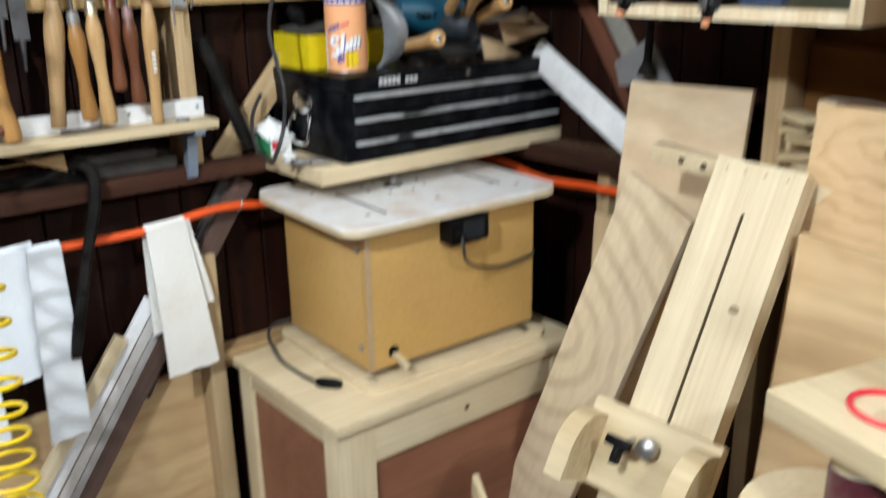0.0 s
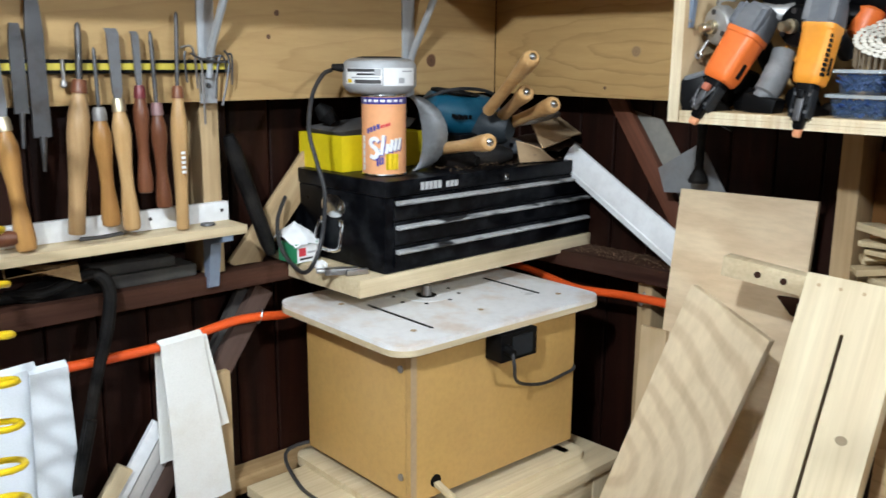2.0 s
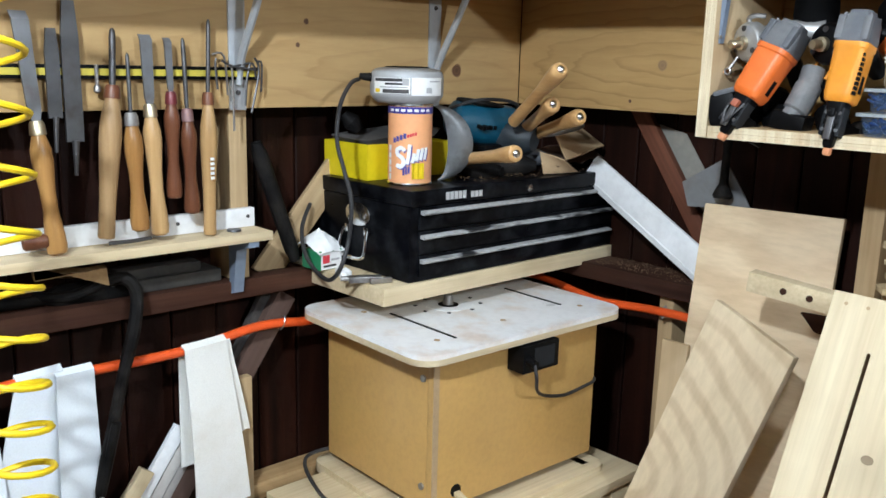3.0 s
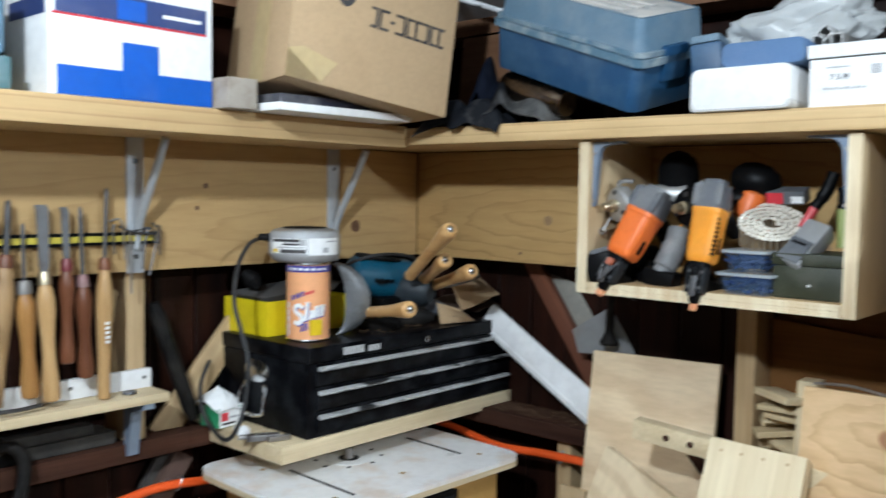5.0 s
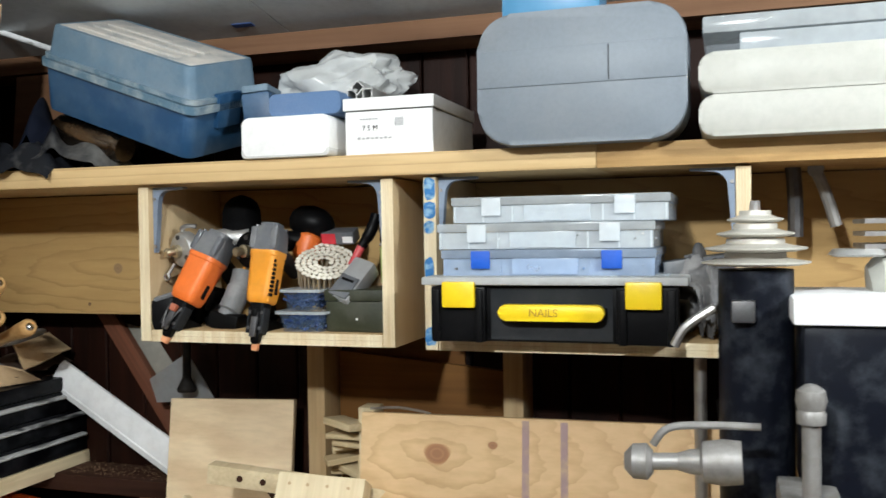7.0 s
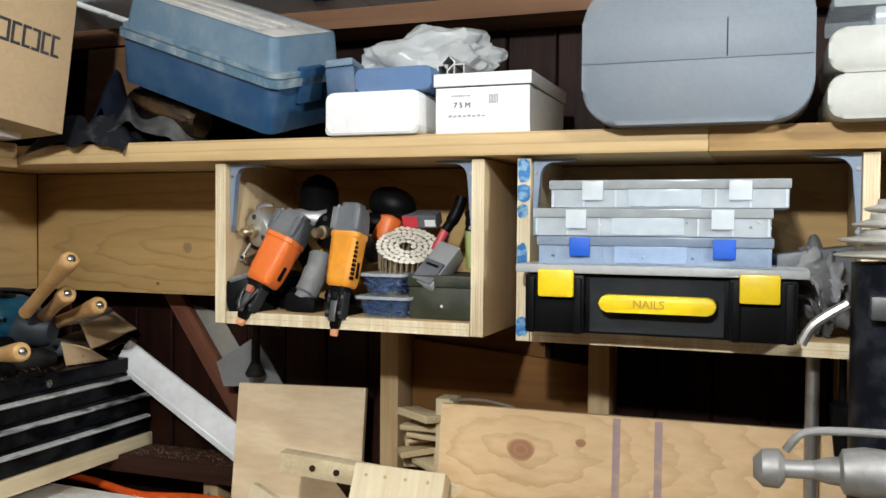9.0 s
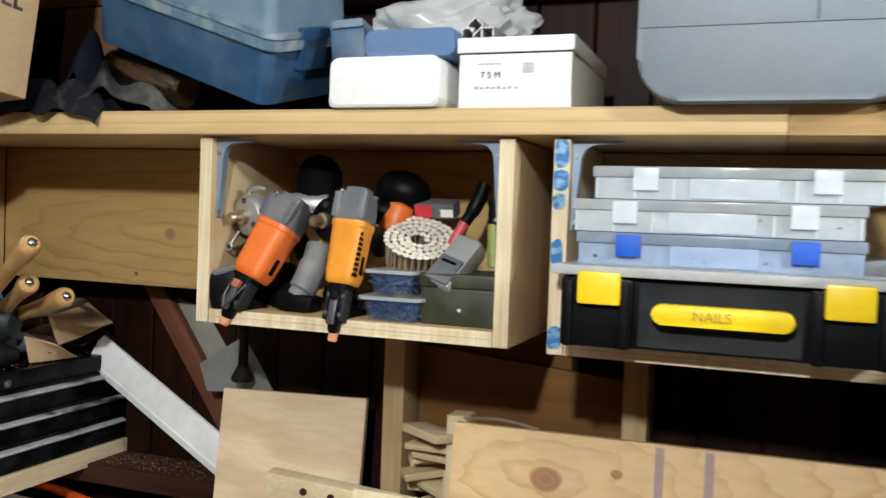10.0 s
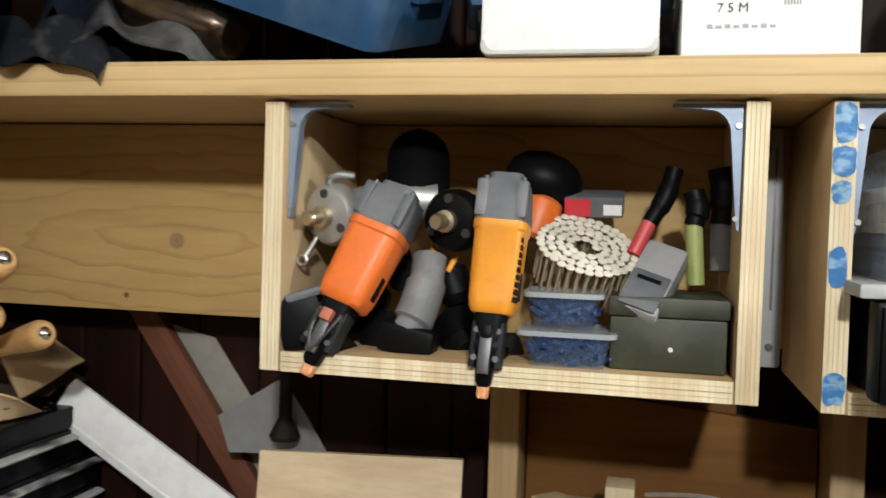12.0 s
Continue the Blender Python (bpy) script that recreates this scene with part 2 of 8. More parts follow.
STEEL = surface("worn_steel", (0.42, 0.41, 0.40), 0.38, 0.9, dirt_or_sheen=(0.16, 0.13, 0.11), dirt_or_sheen_amount=0.6, scale=20)
DULL_BLADE = surface("dull_grey_blade", (0.20, 0.205, 0.215), 0.5, 0.6, dirt_or_sheen=(0.12, 0.10, 0.09), dirt_or_sheen_amount=0.7, scale=30)
DARK_STEEL = surface("dark_tool_steel", (0.12, 0.12, 0.125), 0.42, 0.8, dirt_or_sheen=(0.08, 0.06, 0.05), dirt_or_sheen_amount=0.6, scale=25)
DUSTY_ALLOY = surface("dusty_cast_alloy", (0.27, 0.26, 0.25), 0.5, 0.5, dirt_or_sheen=(0.14, 0.12, 0.10), dirt_or_sheen_amount=0.7, scale=22)
CREAM_ALLOY = surface("dull_cream_alloy", (0.52, 0.50, 0.45), 0.5, 0.25, dirt_or_sheen=(0.30, 0.27, 0.23), dirt_or_sheen_amount=0.5, scale=18)
CHROME = surface("bright_chrome", (0.75, 0.76, 0.77), 0.16, 1.0, dirt_or_sheen=(0.4, 0.38, 0.36), dirt_or_sheen_amount=0.2)
ALUMINIUM = surface("cast_aluminium", (0.55, 0.55, 0.54), 0.45, 0.75, dirt_or_sheen=(0.3, 0.28, 0.25), dirt_or_sheen_amount=0.4, scale=18)
NIPPLE = surface("dull_pale_brass", (0.60, 0.52, 0.36), 0.35, 0.9, dirt_or_sheen=(0.25, 0.2, 0.12), dirt_or_sheen_amount=0.4)
SCUFFED_BLACK = surface("scuffed_blue_black_enamel", (0.004, 0.005, 0.009), 0.4, dirt_or_sheen=(0.06, 0.067, 0.08), dirt_or_sheen_amount=0.55, scale=22, spread=0.12)
BRACKET = surface("pale_blue_enamelled_bracket", (0.24, 0.30, 0.40), 0.4, 0.3, dirt_or_sheen=(0.2, 0.22, 0.25), dirt_or_sheen_amount=0.4)
BRACKET_GREY = surface("galvanised_bracket", (0.52, 0.55, 0.58), 0.42, 0.4, dirt_or_sheen=(0.35, 0.34, 0.33), dirt_or_sheen_amount=0.4)
OLIVE = surface("olive_painted_steel", (0.024, 0.028, 0.013), 0.5, dirt_or_sheen=(0.10, 0.098, 0.075), dirt_or_sheen_amount=0.5, scale=18)
CABLE = surface("black_cable", (0.02, 0.02, 0.022), 0.5, dirt_or_sheen=(0.15, 0.13, 0.11), dirt_or_sheen_amount=0.3)
CEILING_GREY = surface("grey_ceiling_board", (0.80, 0.84, 0.86), 0.8, dirt_or_sheen=(0.5, 0.53, 0.56), dirt_or_sheen_amount=0.5, scale=3)
CONCRETE = surface("concrete_floor", (0.15, 0.145, 0.14), 0.85, dirt_or_sheen=(0.08, 0.075, 0.07), dirt_or_sheen_amount=0.6, scale=3, relief=0.4)
RAG = surface("white_cotton_rag", (0.90, 0.89, 0.84), 0.9, dirt_or_sheen=(0.74, 0.68, 0.56), dirt_or_sheen_amount=0.5, grain=400, relief=0.03)
RAG_BLUE = surface("bluish_white_cotton_rag", (0.82, 0.86, 0.90), 0.9, dirt_or_sheen=(0.66, 0.69, 0.72), dirt_or_sheen_amount=0.4, grain=400, relief=0.03)
RED_PANEL = wood("reddish_plywood_panel", (0.33, 0.145, 0.085), (0.24, 0.10, 0.055), "y", grain=0.8, contrast=0.6)
CLEAR = clear_plastic("clear_polypropylene", (0.86, 0.92, 0.95), 0.15, 0.76)
MILKY = clear_plastic("milky_polypropylene", (0.86, 0.91, 0.94), 0.25, 0.60)
TUB_CLEAR = clear_plastic("clear_tub_plastic", (0.22, 0.32, 0.48), 0.12, 0.95)
CLEAR_BLUE = clear_plastic("bluish_clear_plastic", (0.60, 0.74, 0.95), 0.2, 0.77)
POLYTHENE = clear_plastic("crumpled_polythene", (0.84, 0.86, 0.85), 0.22, 0.58)
BLUE_LATCH = surface("blue_plastic_latch", (0.0, 0.085, 0.52), 0.55, dirt_or_sheen_amount=0.1)
BLUE_PRINT = surface("blue_print", (0.004, 0.088, 0.46), 0.5, dirt_or_sheen_amount=0.05)
NAVY_PRINT = surface("navy_print", (0.03, 0.05, 0.16), 0.5, dirt_or_sheen_amount=0.1)
RED_PRINT = surface("red_print", (0.65, 0.02, 0.04), 0.5, dirt_or_sheen_amount=0.1)
GREY_INK = surface("faint_grey_ink", (0.42, 0.42, 0.43), 0.7, dirt_or_sheen_amount=0.15)
FADED_INK = surface("faded_marker", (0.42, 0.25, 0.01), 0.6, dirt_or_sheen_amount=0.2)
INK = surface("dark_ink", (0.03, 0.028, 0.03), 0.7, dirt_or_sheen_amount=0.15)


def smeared_edge(name, base, paint, scale, cut):
    """Bare plywood edge with blotches of paint wiped on it."""
    m, nodes, links, p = material(name, 0.55)
    vec, raw = coords(nodes, links, scale, False)
    n = noise_node(nodes, links, vec, 1.0, 2, 0.5, 0.3)
    r = ramp(nodes, [(cut[0], (0, 0, 0)), (cut[1], (1, 1, 1))])
    links.new(n, r.inputs[0])
    g = noise_node(nodes, links, raw, 120, 3)
    gr = ramp(nodes, [(0.3, (0.7, 0.66, 0.6)), (0.65, (1, 1, 1))])
    links.new(g, gr.inputs[0])
    out = mix(nodes, links, r.outputs[0], base, paint)
    links.new(mix(nodes, links, 0.7, out, gr.outputs[0], "MULTIPLY"), p.inputs["Base Color"])
    return m


WORN_PULL = smeared_edge("worn_bright_pull", (0.50, 0.51, 0.52), (0.02, 0.021, 0.024), (3, 9, 40), (0.50, 0.60))
BADGE = surface("silver_badge", (0.62, 0.63, 0.64), 0.4, 0.2, dirt_or_sheen_amount=0.2)
DAB = smeared_edge("streaky_blue_paint", (0.02, 0.17, 0.45), (0.25, 0.44, 0.62), (60, 1, 90), (0.50, 0.62))



def ringed(name, light, dark, centre, squeeze, axis, lines=16.0, amount=0.5, warp=3.0, streak=(1, 1, 1), rough=0.6, width=0.28, relief=0.15, soft=False, ripple=3.2):
    """A flat-sawn face whose growth rings run in long loops round one centre."""
    m, nodes, links, p = material(name, rough)
    tc = nodes.new("ShaderNodeTexCoord")
    mp = nodes.new("ShaderNodeMapping")
    mp.inputs["Scale"].default_value = squeeze
    mp.inputs["Location"].default_value = [-c * q for c, q in zip(centre, squeeze)]
    links.new(tc.outputs["Object"], mp.inputs["Vector"])
    wv = nodes.new("ShaderNodeTexWave")
    wv.wave_type, wv.rings_direction, wv.wave_profile = "RINGS", axis, "SIN" if soft else "SAW"
    for key, val in (("Scale", lines), ("Distortion", warp), ("Detail", 2.0), ("Detail Scale", ripple), ("Detail Roughness", 0.45)):
        wv.inputs[key].default_value = val
    links.new(mp.outputs["Vector"], wv.inputs["Vector"])
    tint = tuple(d / max(l, 0.01) for d, l in zip(dark, light))
    wr = ramp(nodes, [(0.08, tint), (width, (1, 1, 1))]) if soft else ramp(nodes, [(0.0, (1, 1, 1)), (1 - width, (0.97, 0.95, 0.92)), (0.95, tint), (1.0, (1, 1, 1))])
    links.new(wv.outputs["Fac"], wr.inputs[0])
    gate = noise_node(nodes, links, mp.outputs["Vector"], 5.0, 3, 0.6)
    gr = nodes.new("ShaderNodeMapRange")
    gr.inputs["From Min"].default_value, gr.inputs["From Max"].default_value = 0.35, 0.65
    gr.inputs["To Min"].default_value, gr.inputs["To Max"].default_value = amount * 0.35, amount
    links.new(gate, gr.inputs["Value"])
    big = nodes.new("ShaderNodeTexNoise")
    big.inputs["Scale"].default_value, big.inputs["Detail"].default_value = 2.6, 4
    sm = nodes.new("ShaderNodeMapping")
    sm.inputs["Scale"].default_value = streak
    links.new(tc.outputs["Object"], sm.inputs["Vector"])
    links.new(sm.outputs["Vector"], big.inputs["Vector"])
    base = ramp(nodes, [(0.3, tuple(0.62 * l + 0.38 * d for l, d in zip(light, dark))), (0.62, light)])
    links.new(big.outputs["Fac"], base.inputs[0])
    out = mix(nodes, links, gr.outputs[0], base.outputs[0], wr.outputs[0], "MULTIPLY")
    fine = noise_node(nodes, links, sm.outputs["Vector"], 55, 4, 0.65)
    fr = ramp(nodes, [(0.32, (0.80, 0.77, 0.72)), (0.6, (1, 1, 1))])
    links.new(fine, fr.inputs[0])
    out = mix(nodes, links, 0.55, out, fr.outputs[0], "MULTIPLY")
    links.new(out, p.inputs["Base Color"])
    p.inputs["Specular IOR Level"].default_value = 0.3
    bump(nodes, links, fine, p, relief, 0.001)
    return m


PLANK_A = ringed("knotty_pine_board_along_y", (0.56, 0.385, 0.175), (0.30, 0.17, 0.06), (0.0, -0.212, 1.611), (1, 0.13, 1), "X", 12, 0.28, 2.5, (1, 0.12, 1))
PLANK_B = ringed("knotty_pine_board_along_x", (0.54, 0.36, 0.15), (0.26, 0.14, 0.045), (0.406, 0.0, 1.634), (0.20, 1, 1), "Y", 13, 0.5, 4.0, (0.12, 1, 1))
SHELF_ALONG_X = ringed("planed_shelf_board_along_x", (0.64, 0.46, 0.235), (0.36, 0.215, 0.085), (0.55, -0.3, 1.90), (0.05, 1, 1), "X", 22, 0.55, 1.5, (0.09, 1, 1))
SHELF_ALONG_Y = ringed("planed_shelf_board_along_y", (0.64, 0.46, 0.235), (0.36, 0.215, 0.085), (0.3, -0.7, 1.90), (1, 0.05, 1), "Y", 22, 0.55, 1.5, (1, 0.09, 1))
PLY_LOOP = ringed("plywood_with_bold_loops", (0.80, 0.67, 0.46), (0.52, 0.37, 0.21), (-0.02, 0.0, -0.40), (0.62, 1, 0.62), "Y", 8.5, 0.62, 4.5, (1, 1, 0.3), width=0.55, soft=True, ripple=0.9)
PLY_CLOUD = ringed("pale_cloudy_plywood", (0.78, 0.63, 0.42), (0.58, 0.41, 0.24), (0.15, 0.0, -0.02), (0.35, 1, 1), "Y", 4.0, 0.5, 6.0, (0.35, 1, 1.6), width=0.7, soft=True)
PLY_SWIRL = ringed("knotty_plywood_swirl", (0.70, 0.50, 0.28), (0.44, 0.26, 0.12), (0.145, 0.0, -0.065), (0.45, 1, 1), "Y", 11.0, 0.6, 5.0, (0.3, 1, 1), width=0.45)
# ---- building helpers ----


def box(bm, x0, x1, y0, y1, z0, z1, m=None, bev=0.0):
    """A block; bev rounds its edges."""
    vs = [bm.verts.new(p) for p in ((x0, y0, z0), (x1, y0, z0), (x1, y1, z0), (x0, y1, z0), (x0, y0, z1), (x1, y0, z1), (x1, y1, z1), (x0, y1, z1))]
    fs = [bm.faces.new([vs[i] for i in q]) for q in ((3, 2, 1, 0), (4, 5, 6, 7), (0, 1, 5, 4), (1, 2, 6, 5), (2, 3, 7, 6), (3, 0, 4, 7))]
    if m is not None:
        bmesh.ops.transform(bm, matrix=m, verts=vs)
    if bev:
        es = list({e for f in fs for e in f.edges})
        bmesh.ops.bevel(bm, geom=es, offset=bev, segments=2, profile=0.6, affect="EDGES")


def ring_sweep(bm, rings, cap=True):
    """Skin over closed rings of points."""
    rows = [[bm.verts.new(p) for p in ring] for ring in rings]
    n = len(rows[0])
    for a, b in zip(rows, rows[1:]):
        for i in range(n):
            bm.faces.new((a[i], a[(i + 1) % n], b[(i + 1) % n], b[i]))
    if cap:
        bm.faces.new(rows[0][::-1])
        bm.faces.new(rows[-1])


def basis(d):
    d = Vector(d).normalized()
    u = d.orthogonal().normalized()
    if abs(d.z) < 0.95:
        u = d.cross(Vector((0, 0, 1))).normalized()
    return u, d.cross(u).normalized(), d


def rod(bm, a, b, r0, r1=None, seg=14, cap=True):
    a, b = Vector(a), Vector(b)
    u, v, d = basis(b - a)
    r1 = r0 if r1 is None else r1
    ring_sweep(bm, [[p + r * (math.cos(2 * math.pi * i / seg) * u + math.sin(2 * math.pi * i / seg) * v) for i in range(seg)] for p, r in ((a, r0), (b, r1))], cap)


def turned(bm, a, b, profile, seg=16, flat=1.0):
    """A lathe-turned form from a to b; profile: (share of the length, radius)."""
    a, b = Vector(a), Vector(b)
    u, v, d = basis(b - a)
    ring_sweep(bm, [[a + (b - a) * s + r * (math.cos(2 * math.pi * i / seg) * u + flat * math.sin(2 * math.pi * i / seg) * v) for i in range(seg)] for s, r in profile])


def tube(bm, pts, r, seg=10, steps=8):
    """A round cable or hose through points, smoothed."""
    pts = [Vector(p) for p in pts]
    out = []
    for i in range(len(pts) - 1):
        p0, p1, p2, p3 = pts[max(i - 1, 0)], pts[i], pts[i + 1], pts[min(i + 2, len(pts) - 1)]
        for k in range(steps):
            t = k / steps
            out.append(0.5 * (2 * p1 + (p2 - p0) * t + (2 * p0 - 5 * p1 + 4 * p2 - p3) * t * t + (3 * p1 - p0 - 3 * p2 + p3) * t ** 3))
    out.append(pts[-1])
    rings, u = [], None
    for i, p in enumerate(out):
        d = (out[min(i + 1, len(out) - 1)] - out[max(i - 1, 0)]).normalized()
        u = d.orthogonal().normalized() if u is None else (u - d * u.dot(d)).normalized()
        v = d.cross(u)
        rr = r[min(len(r) - 1, int(i / len(out) * len(r)))] if isinstance(r, (list, tuple)) else r
        rings.append([p + rr * (math.cos(2 * math.pi * k / seg) * u + math.sin(2 * math.pi * k / seg) * v) for k in range(seg)])
    ring_sweep(bm, rings)


def slab(bm, outline, depth, m=None, bev=0.0):
    """A flat outline in the local xz plane, thickened along +y."""
    front = [bm.verts.new((x, 0, z)) for x, z in outline]
    back = [bm.verts.new((x, depth, z)) for x, z in outline]
    n = len(front)
    fs = [bm.faces.new(front), bm.faces.new(back[::-1])]
    for i in range(n):
        fs.append(bm.faces.new((front[(i + 1) % n], front[i], back[i], back[(i + 1) % n])))
    if bev:
        es = list(fs[0].edges) + list(fs[1].edges)
        res = bmesh.ops.bevel(bm, geom=es, offset=bev, segments=2, profile=0.6, affect="EDGES")
    if m is not None:
        vs = {v for f in bm.faces for v in f.verts if f.is_valid} if bev else set(front + back)
        bmesh.ops.transform(bm, matrix=m, verts=list(vs))


def rounded(w, h, r, seg=5):
    """A rounded rectangle centred on 0, as an outline."""
    out = []
    for cx, cz, a0 in ((w / 2 - r, h / 2 - r, 0), (-w / 2 + r, h / 2 - r, 90), (-w / 2 + r, -h / 2 + r, 180), (w / 2 - r, -h / 2 + r, 270)):
        for k in range(seg + 1):
            a = radians(a0 + 90 * k / seg)
            out.append((cx + r * math.cos(a), cz + r * math.sin(a)))
    return out


def smooth(me, angle=35):
    me.shade_smooth()
    me.set_sharp_from_angle(angle=radians(angle))


def part(name, bm, mat, parent=None, label=""):
    """Link a bmesh as one mesh object, under a thing or a part if given."""
    bmesh.ops.recalc_face_normals(bm, faces=bm.faces[:])
    me = bpy.data.meshes.new(name)
    bm.to_mesh(me)
    bm.free()
    smooth(me)
    me.materials.append(mat)
    ob = new(name, me)
    if parent is not None:
        ob.parent = parent
    if label:
        tagged(ob, label)
    return ob


def thing(name, label, category, m=None, group="", kind=""):
    ob = new(name)
    ob.empty_display_size = 0.05
    if m is not None:
        ob.matrix_world = m
    return tagged(ob, label, category, group, kind)


def solo(name, bm, mat, label, category, m=None, group="", kind=""):
    ob = part(name, bm, mat)
    if m is not None:
        ob.matrix_world = m
    return tagged(ob, label, category, group, kind)


def B():
    return bmesh.new()


def block(*a, **k):
    bm = bmesh.new()
    box(bm, *a, **k)
    return bm


def frame_of(origin, along, up):
    """A pose whose x runs along, z up, y away from the viewer side (x cross z turned)."""
    x = Vector(along).normalized()
    z = (Vector(up) - x * Vector(up).dot(x)).normalized()
    y = z.cross(x)
    m = Matrix((x, y, z)).transposed().to_4x4()
    m.translation = Vector(origin)
    return m


def frame_z(origin, up, xhint=(1, 0, 0)):
    """A pose whose z is exactly up, its x as near to xhint as can be."""
    z = Vector(up).normalized()
    x = (Vector(xhint) - z * Vector(xhint).dot(z)).normalized()
    m = Matrix((x, z.cross(x), z)).transposed().to_4x4()
    m.translation = Vector(origin)
    return m


def writing(text, size, m, mat, parent, depth=0.0004, name="lettering", label=""):
    """Letters from the built-in font, turned into a mesh, in the local xz plane."""
    cu = bpy.data.curves.new(name, "FONT")
    cu.body, cu.size, cu.extrude, cu.align_x, cu.align_y = text, size, depth, "CENTER", "CENTER"
    tmp = bpy.data.objects.new("tmp_text", cu)
    scene.collection.objects.link(tmp)
    me = bpy.data.meshes.new_from_object(tmp.evaluated_get(bpy.context.evaluated_depsgraph_get()))
    bpy.data.objects.remove(tmp)
    me.transform(m @ pose(0, 0, 0, 90, 0, 0))
    me.materials.clear()
    me.materials.append(mat)
    ob = new(name, me)
    ob.parent = parent
    if label:
        tagged(ob, label)
    return ob


# ---- the structure ----
SHELF_Z, SHELF_T = 1.794, 0.036
XW, YW = 3.7, -3.9

ob = solo("floor", block(-0.2, XW, YW, 0.2, -0.1, 0.0), CONCRETE, "grey dusty concrete workshop floor", "floor", kind="structure")
ob = solo("wall_west", block(-0.16, -0.13, YW, 0.16, 0, 2.9), DARK_Y, "dark stained timber outer wall", "wall", kind="structure")
wall_west = ob
ob = solo("wall_north", block(-0.13, XW, 0.13, 0.16, 0, 2.9), DARK_X, "dark stained timber outer wall", "wall", kind="structure")
wall_north = ob
# Unseen walls added to close the room, dark so little light bounces back.
solo("wall_east", block(XW, XW + 0.05, YW, 0.2, 0, 2.9), DARK_Y, "unseen dark timber wall added to close the room", "wall", kind="structure")
solo("wall_south", block(-0.2, XW, YW - 0.05, YW, 0, 2.9), DARK_X, "unseen dark timber wall added to close the room", "wall", kind="structure")
bm = B()
m = pose(0, 0.16, 2.105, -9, 0, 0)
for k in range(4):
    box(bm, -0.2 + k * 1.0, 0.797 + k * 1.0, -4.3, 0.0, 0, 0.012, m)
solo("ceiling", bm, CEILING_GREY, "pale grey sloping ceiling boards", "ceiling", kind="structure")
solo("top_plate", block(-0.13, XW, 0.0, 0.127, 2.068, 2.106), PLATE_X, "brown timber top plate along the wall", "beam", kind="structure")
solo("top_plate", block(-0.127, 0.0, YW, -0.004, 2.068, 2.106), PLATE_X, "brown timber top plate along the wall", "beam", kind="structure")


def stud(name, x0, x1, y0, y1, z0, z1, mat=PINE_Z):
    return solo(name, block(x0, x1, y0, y1, z0, z1, bev=0.002), mat, "bare pine wall stud", "stud", kind="structure")


stud("wall_stud", -0.108, -0.019, -0.783, -0.745, 1.202, 1.79)
stud("wall_stud", -0.108, -0.030, -0.776, -0.738, 0, 0.99)
stud("wall_stud", 0.843, 0.881, 0.019, 0.108, 0, 1.79)
stud("wall_stud", 1.252, 1.290, 0.019, 0.108, 0, 1.79)
stud("wall_stud", 1.661, 1.699, 0.019, 0.108, 0, 1.79)
stud("wall_stud", 0.432, 0.468, 0.019, 0.108, 0, 1.139)
solo("girt", block(-0.122, -0.012, -2.2, -0.52, 1.163, 1.200, bev=0.003), DARK_Y, "dark brown horizontal wall rail, dusty on top", "rail", kind="structure")
solo("girt", block(0.10, 1.9, -0.004, 0.105, 1.141, 1.178, bev=0.003), DARK_X, "dark brown horizontal wall rail with sawdust on it", "rail", kind="structure")
plank_a = solo("plank_panel", block(-0.019, 0.0, -2.4, -0.001, 1.535, SHELF_Z - 0.002, bev=0.0015), PLANK_A, "wide knotty pine board fixed along the wall", "board", kind="structure")
plank_b = solo("plank_panel", block(0.001, 2.2, 0.0, 0.019, 1.535, SHELF_Z - 0.002, bev=0.0015), PLANK_B, "wide knotty pine board fixed along the wall", "board", kind="structure")
# shelves that run round the corner
solo("shelf_board", block(-0.018, 0.215, -2.4, -0.262, SHELF_Z - 0.006, SHELF_Z + SHELF_T + 0.004, bev=0.003), SHELF_ALONG_Y, "long thick pine wall shelf carrying boxes and cases", "shelf")
solo("shelf_board", block(-0.018, 1.47, -0.258, 0.018, SHELF_Z, SHELF_Z + SHELF_T, bev=0.003), SHELF_ALONG_X, "long thick pine wall shelf carrying boxes and cases", "shelf")
# Same shelf carried on in darker pine, which paints in its shaded end.
solo("shelf_board", block(1.4705, 2.6, -0.256, 0.018, SHELF_Z, SHELF_Z + SHELF_T, bev=0.001), PINE_X, "pine wall shelf carrying moulded cases, darkened to paint in shade", "shelf")


def knot_material(name, heart, ring, rim):
    m, nodes, links, p = material(name, 0.6)
    tc = nodes.new("ShaderNodeTexCoord")
    ln = nodes.new("ShaderNodeVectorMath")
    ln.operation = "LENGTH"
    links.new(tc.outputs["Object"], ln.inputs[0])
    sc = nodes.new("ShaderNodeMath")
    sc.operation = "MULTIPLY"
    sc.inputs[1].default_value = 1 / 0.02
    links.new(ln.outputs["Value"], sc.inputs[0])
    r = ramp(nodes, [(0.0, heart), (0.3, heart), (0.45, ring), (0.62, heart), (0.85, ring), (1.0, rim)])
    links.new(sc.outputs[0], r.inputs[0])
    links.new(r.outputs[0], p.inputs["Base Color"])
    return m


KNOT = knot_material("dark_knot", (0.10, 0.05, 0.025), (0.16, 0.08, 0.04), (0.32, 0.19, 0.09))
KNOT_PALE = knot_material("pale_knot", (0.27, 0.17, 0.085), (0.33, 0.21, 0.10), (0.44, 0.28, 0.125))


